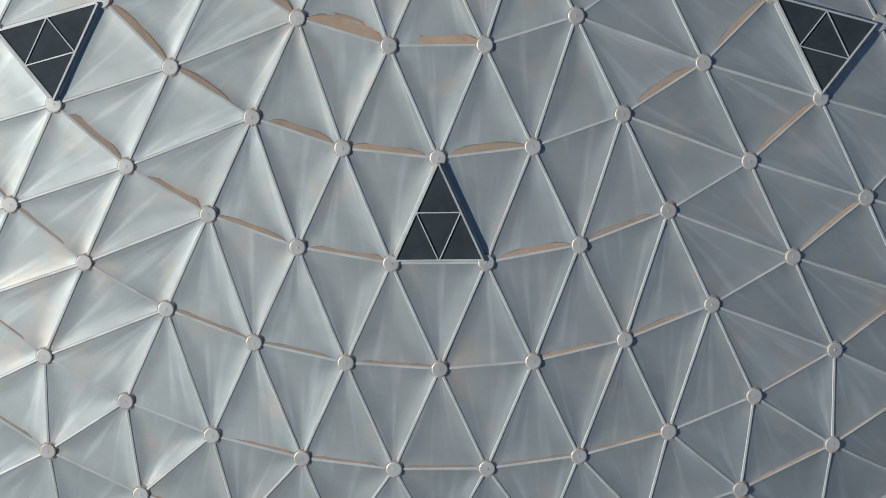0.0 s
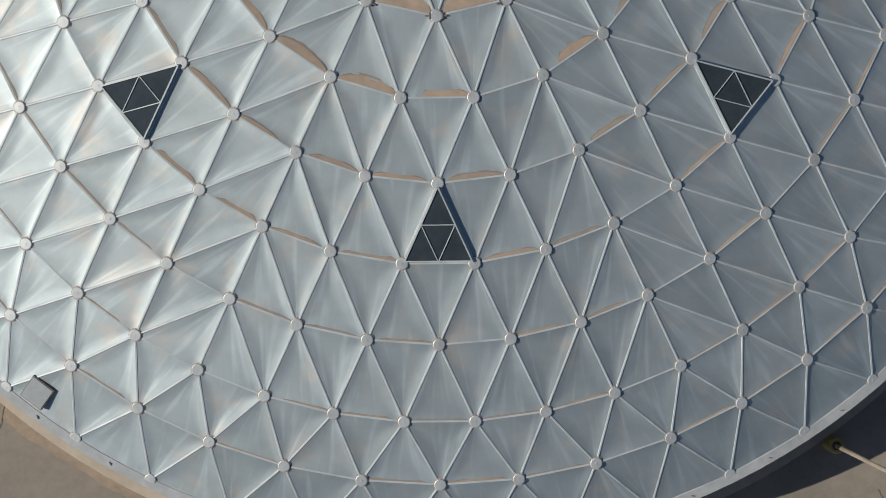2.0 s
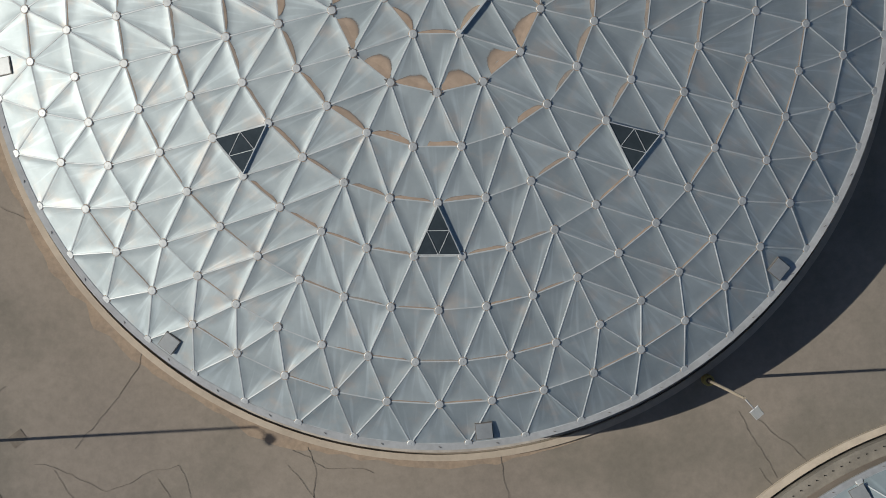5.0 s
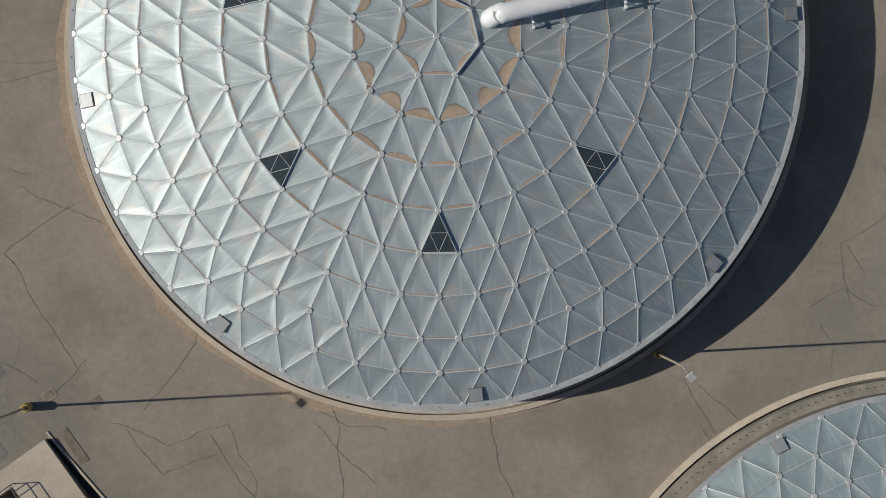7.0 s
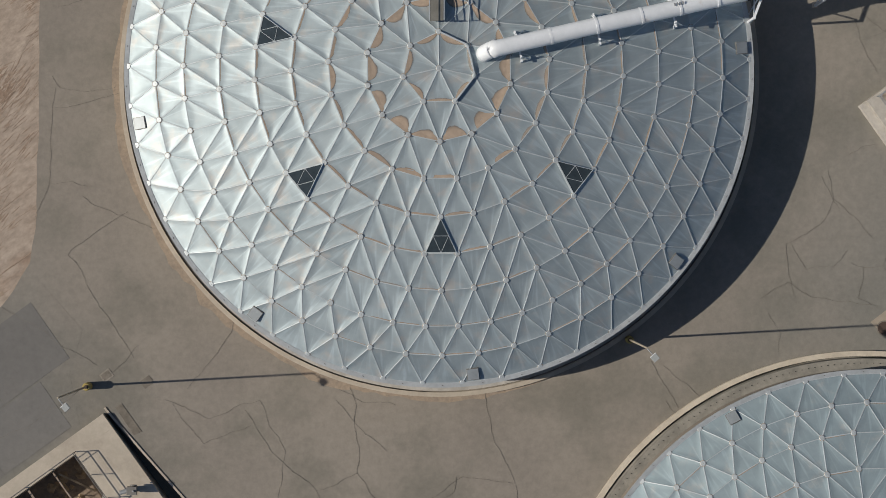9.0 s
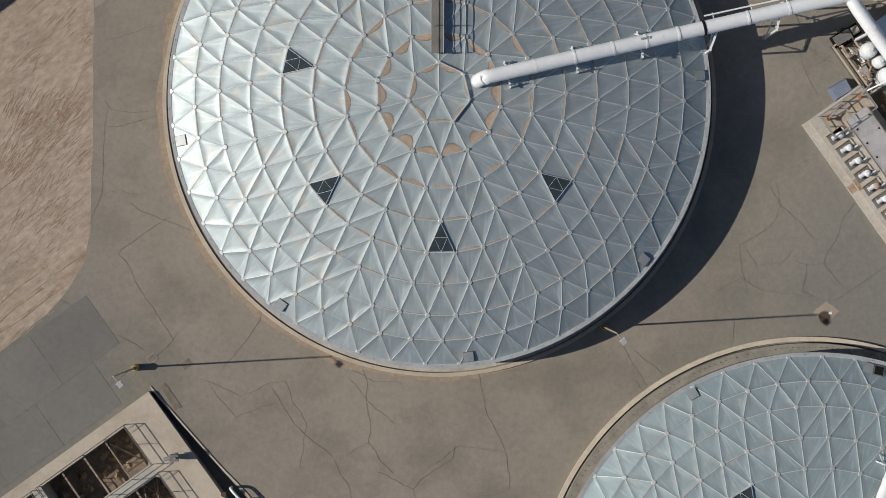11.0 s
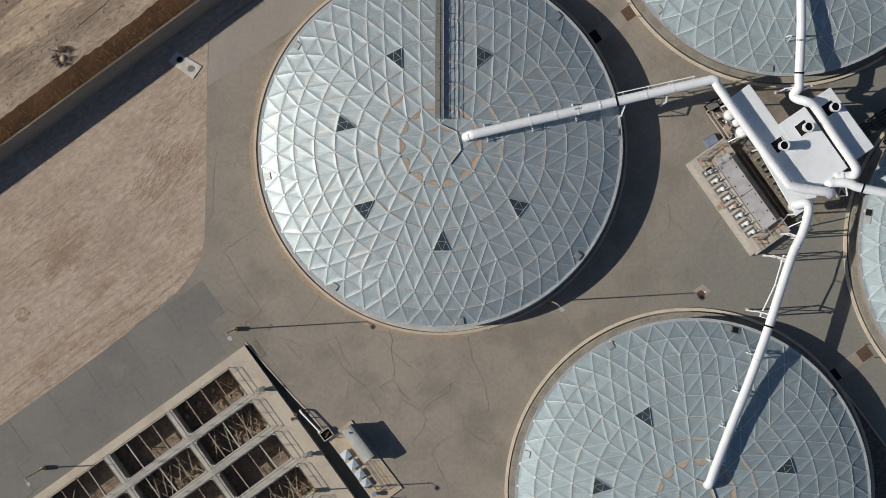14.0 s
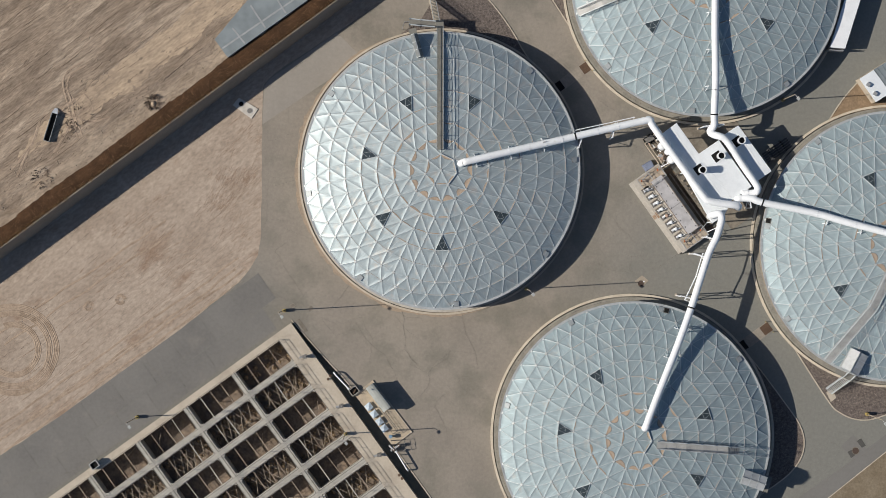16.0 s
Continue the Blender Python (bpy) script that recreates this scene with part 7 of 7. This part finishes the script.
M_RUT = mat("turned_dirt", (0.37, 0.29, 0.22), 0.95, tint=(0.25, 0.19, 0.14), vary=0.25, coarse=0.8, fine=4, bump=0.6, spec=0.1)
ruts((-59.75, -23.9), (3.3, 3.7, 4.9, 5.3, 5.8, 6.2), -170, 110, 0.006)
ruts((-44.68, -17.11), (0.4, 0.65), 0, 330, 0.006, 0.12)
ruts((-49.15, -17.97), (0.35, 0.6), 0, 330, 0.006, 0.12)


def straight_ruts(pairs, z, w, seed, label):
    rnd = random.Random(seed)
    g = Geo()
    for a, b in pairs:
        a, b = Vector(a), Vector(b)
        d = (b - a)
        s = Vector((-d.y, d.x)).normalized()
        n = max(8, int(d.length / 0.5))
        for off in (-1.05, 0.68):
            o = len(g.v)
            for i in range(n + 1):
                c = a + d * i / n + s * (off + noise.noise((i * 0.13, off, seed)) * 0.35)
                for e, h in ((-w, 0.0), (-w * 0.4, 0.03), (w * 0.3, 0.012), (w, 0.0)):
                    g.v.append(Vector((c.x + s.x * e, c.y + s.y * e, z + h * rnd.uniform(0.2, 1.2))))
            g.f += [[o + i * 4 + k, o + (i + 1) * 4 + k, o + (i + 1) * 4 + k + 1, o + i * 4 + k + 1] for i in range(n) for k in range(3)]
    up(g)
    put("tyre_ruts", mesh("tyre_ruts", g.v, g.f, M_RUT), None, label=label, category="ruts", kind="stuff")


straight_ruts([((-61.73, -37.25), (-28.25, -13.81)), ((-61.70, -35.29), (-27.83, -12.24)), ((-61.52, -22.35), (-37.97, -6.98))], 0.004, 0.14, 5, "parallel tyre ruts along the dirt lot")

# ---- far side: white trailer and small building ----
tr = empty("box_trailer", Matrix.Identity(4), "long white box trailer standing beside a dome", "trailer")
T = [(53.69, 16.27), (55.79, 16.09), (59.75, 28.16), (57.66, 28.57)]
Geo().prism(T, 0.5, 2.7).to("body", M_WHITE, tr)
Geo().prism([(53.59, 15.90), (55.52, 15.72), (55.60, 15.84), (53.55, 16.02)], 0.5, 2.6).to("end_door", M_GALV, tr)
for p_ in ((54.80, 17.53), (55.89, 17.52), (55.12, 18.31), (56.21, 18.30)):
    Geo().pipe([on((p_[0] - 0.12, p_[1]), 0.5), on((p_[0] + 0.12, p_[1]), 0.5)], 0.48, 16).to("wheel", M_BLACK, tr)
hb = empty("small_building", Matrix.Identity(4), "small building with a white roof and two roof units", "building")
H1 = [(57.63, 11.86), (59.59, 13.07), (61.87, 9.86), (59.84, 8.64)]
H2 = [(59.62, 13.11), (62.64, 14.89), (64.85, 11.60), (61.91, 9.90)]
Geo().prism(H1, 0, 2.9).to("wall", M_CONC, hb)
Geo().prism(H1, 2.9, 3.05).to("roof", M_ROOF, hb, label="white flat roof")
Geo().prism(H2, 0, 2.8).to("wall", M_CONC, hb)
Geo().prism(H2, 2.8, 2.95).to("roof", M_GREYROOF, hb, label="grey ribbed roof")
for a_, b_ in (((60.05, 13.30), (62.34, 10.16)), ((60.68, 13.68), (62.97, 10.54)), ((61.31, 14.05), (63.59, 10.92)), ((61.94, 14.43), (64.22, 11.22))):
    Geo().bar(on(a_, 2.95), on(b_, 2.95), 0.1, 0.08).to("roof_rib", M_GREYROOF, hb)
for p_ in ((58.81, 11.03), (59.72, 9.79)):
    Geo().box(-0.26, -0.24, 3.05, 0.26, 0.24, 3.4, Matrix.Translation((p_[0], p_[1], 0)) @ turn(-35)).to("roof_unit", M_GALV, hb)


def field_track(pts, w, label):
    """A pressed track over the uneven field, with a raised lip on each side."""
    g = Geo()
    for p in smooth_line([on(q, 0.0) for q in pts], 8):
        q = p.to_2d() - WALL_A
        s, d = q.dot(WALL_DIR), q.dot(WALL_N)
        z = field_z(s, d) + 0.03
        g.v.append(Vector((p.x, p.y, z)))
    line, o = g.v, Geo()
    for i, p in enumerate(line):
        t = (line[min(i + 1, len(line) - 1)] - line[max(i - 1, 0)]).normalized()
        n = Vector((-t.y, t.x, 0))
        for e, h in ((-1, -0.03), (-0.55, 0.035), (-0.2, 0.005), (0.2, 0.005), (0.34, -0.13), (1, -0.03)):
            o.v.append(p + n * (e * w + 0.05 * noise.noise((p.x * 2, p.y * 2, e))) + Vector((0, 0, h * (0.7 + 0.6 * noise.noise((p.x * 3, p.y * 3, e))))))
    o.f = [[i * 6 + k, (i + 1) * 6 + k, (i + 1) * 6 + k + 1, i * 6 + k + 1] for i in range(len(line) - 1) for k in range(5)]
    up(o)
    put("tyre_ruts", mesh("tyre_ruts", o.v, o.f, M_RUT), None, label=label, category="ruts", kind="stuff")


for pts_, w_ in (([(-48.55, 15.54), (-50.73, 14.18), (-51.37, 12.48), (-50.94, 10.55), (-50.20, 7.83), (-49.46, 5.11)], 0.2), ([(-48.17, 14.99), (-50.11, 13.87), (-50.83, 12.33), (-50.31, 10.31), (-49.66, 7.82), (-48.84, 5.50)], 0.2), ([(-52.51, 8.25), (-50.55, 10.15), (-48.21, 11.52)], 0.25), ([(-51.88, 8.63), (-50.19, 8.22), (-47.88, 7.41), (-45.17, 8.00)], 0.25), ([(-48.61, 11.29), (-47.69, 10.12), (-47.24, 8.80)], 0.22), ([(-50.35, 7.83), (-51.00, 5.91), (-52.73, 3.07)], 0.25), ([(-54.68, 7.51), (-55.50, 4.81), (-57.62, 1.75)], 0.3), ([(-55.66, 4.43), (-56.84, 2.12), (-57.88, -0.18)], 0.25)):
    field_track(pts_, w_, "pale criss-cross tyre tracks in the field dirt")
pit_ = (-39.16, 9.66)
Geo().pipe([(pit_[0], pit_[1], FIELD_Z), (pit_[0], pit_[1], FIELD_Z + 0.25), (pit_[0] + 0.05, pit_[1], FIELD_Z + 0.45)], [0.42, 0.33, 0.08], 9).to("clod", M_SPOIL, label="pale reddish clod inside a ring of brush", category="clod")
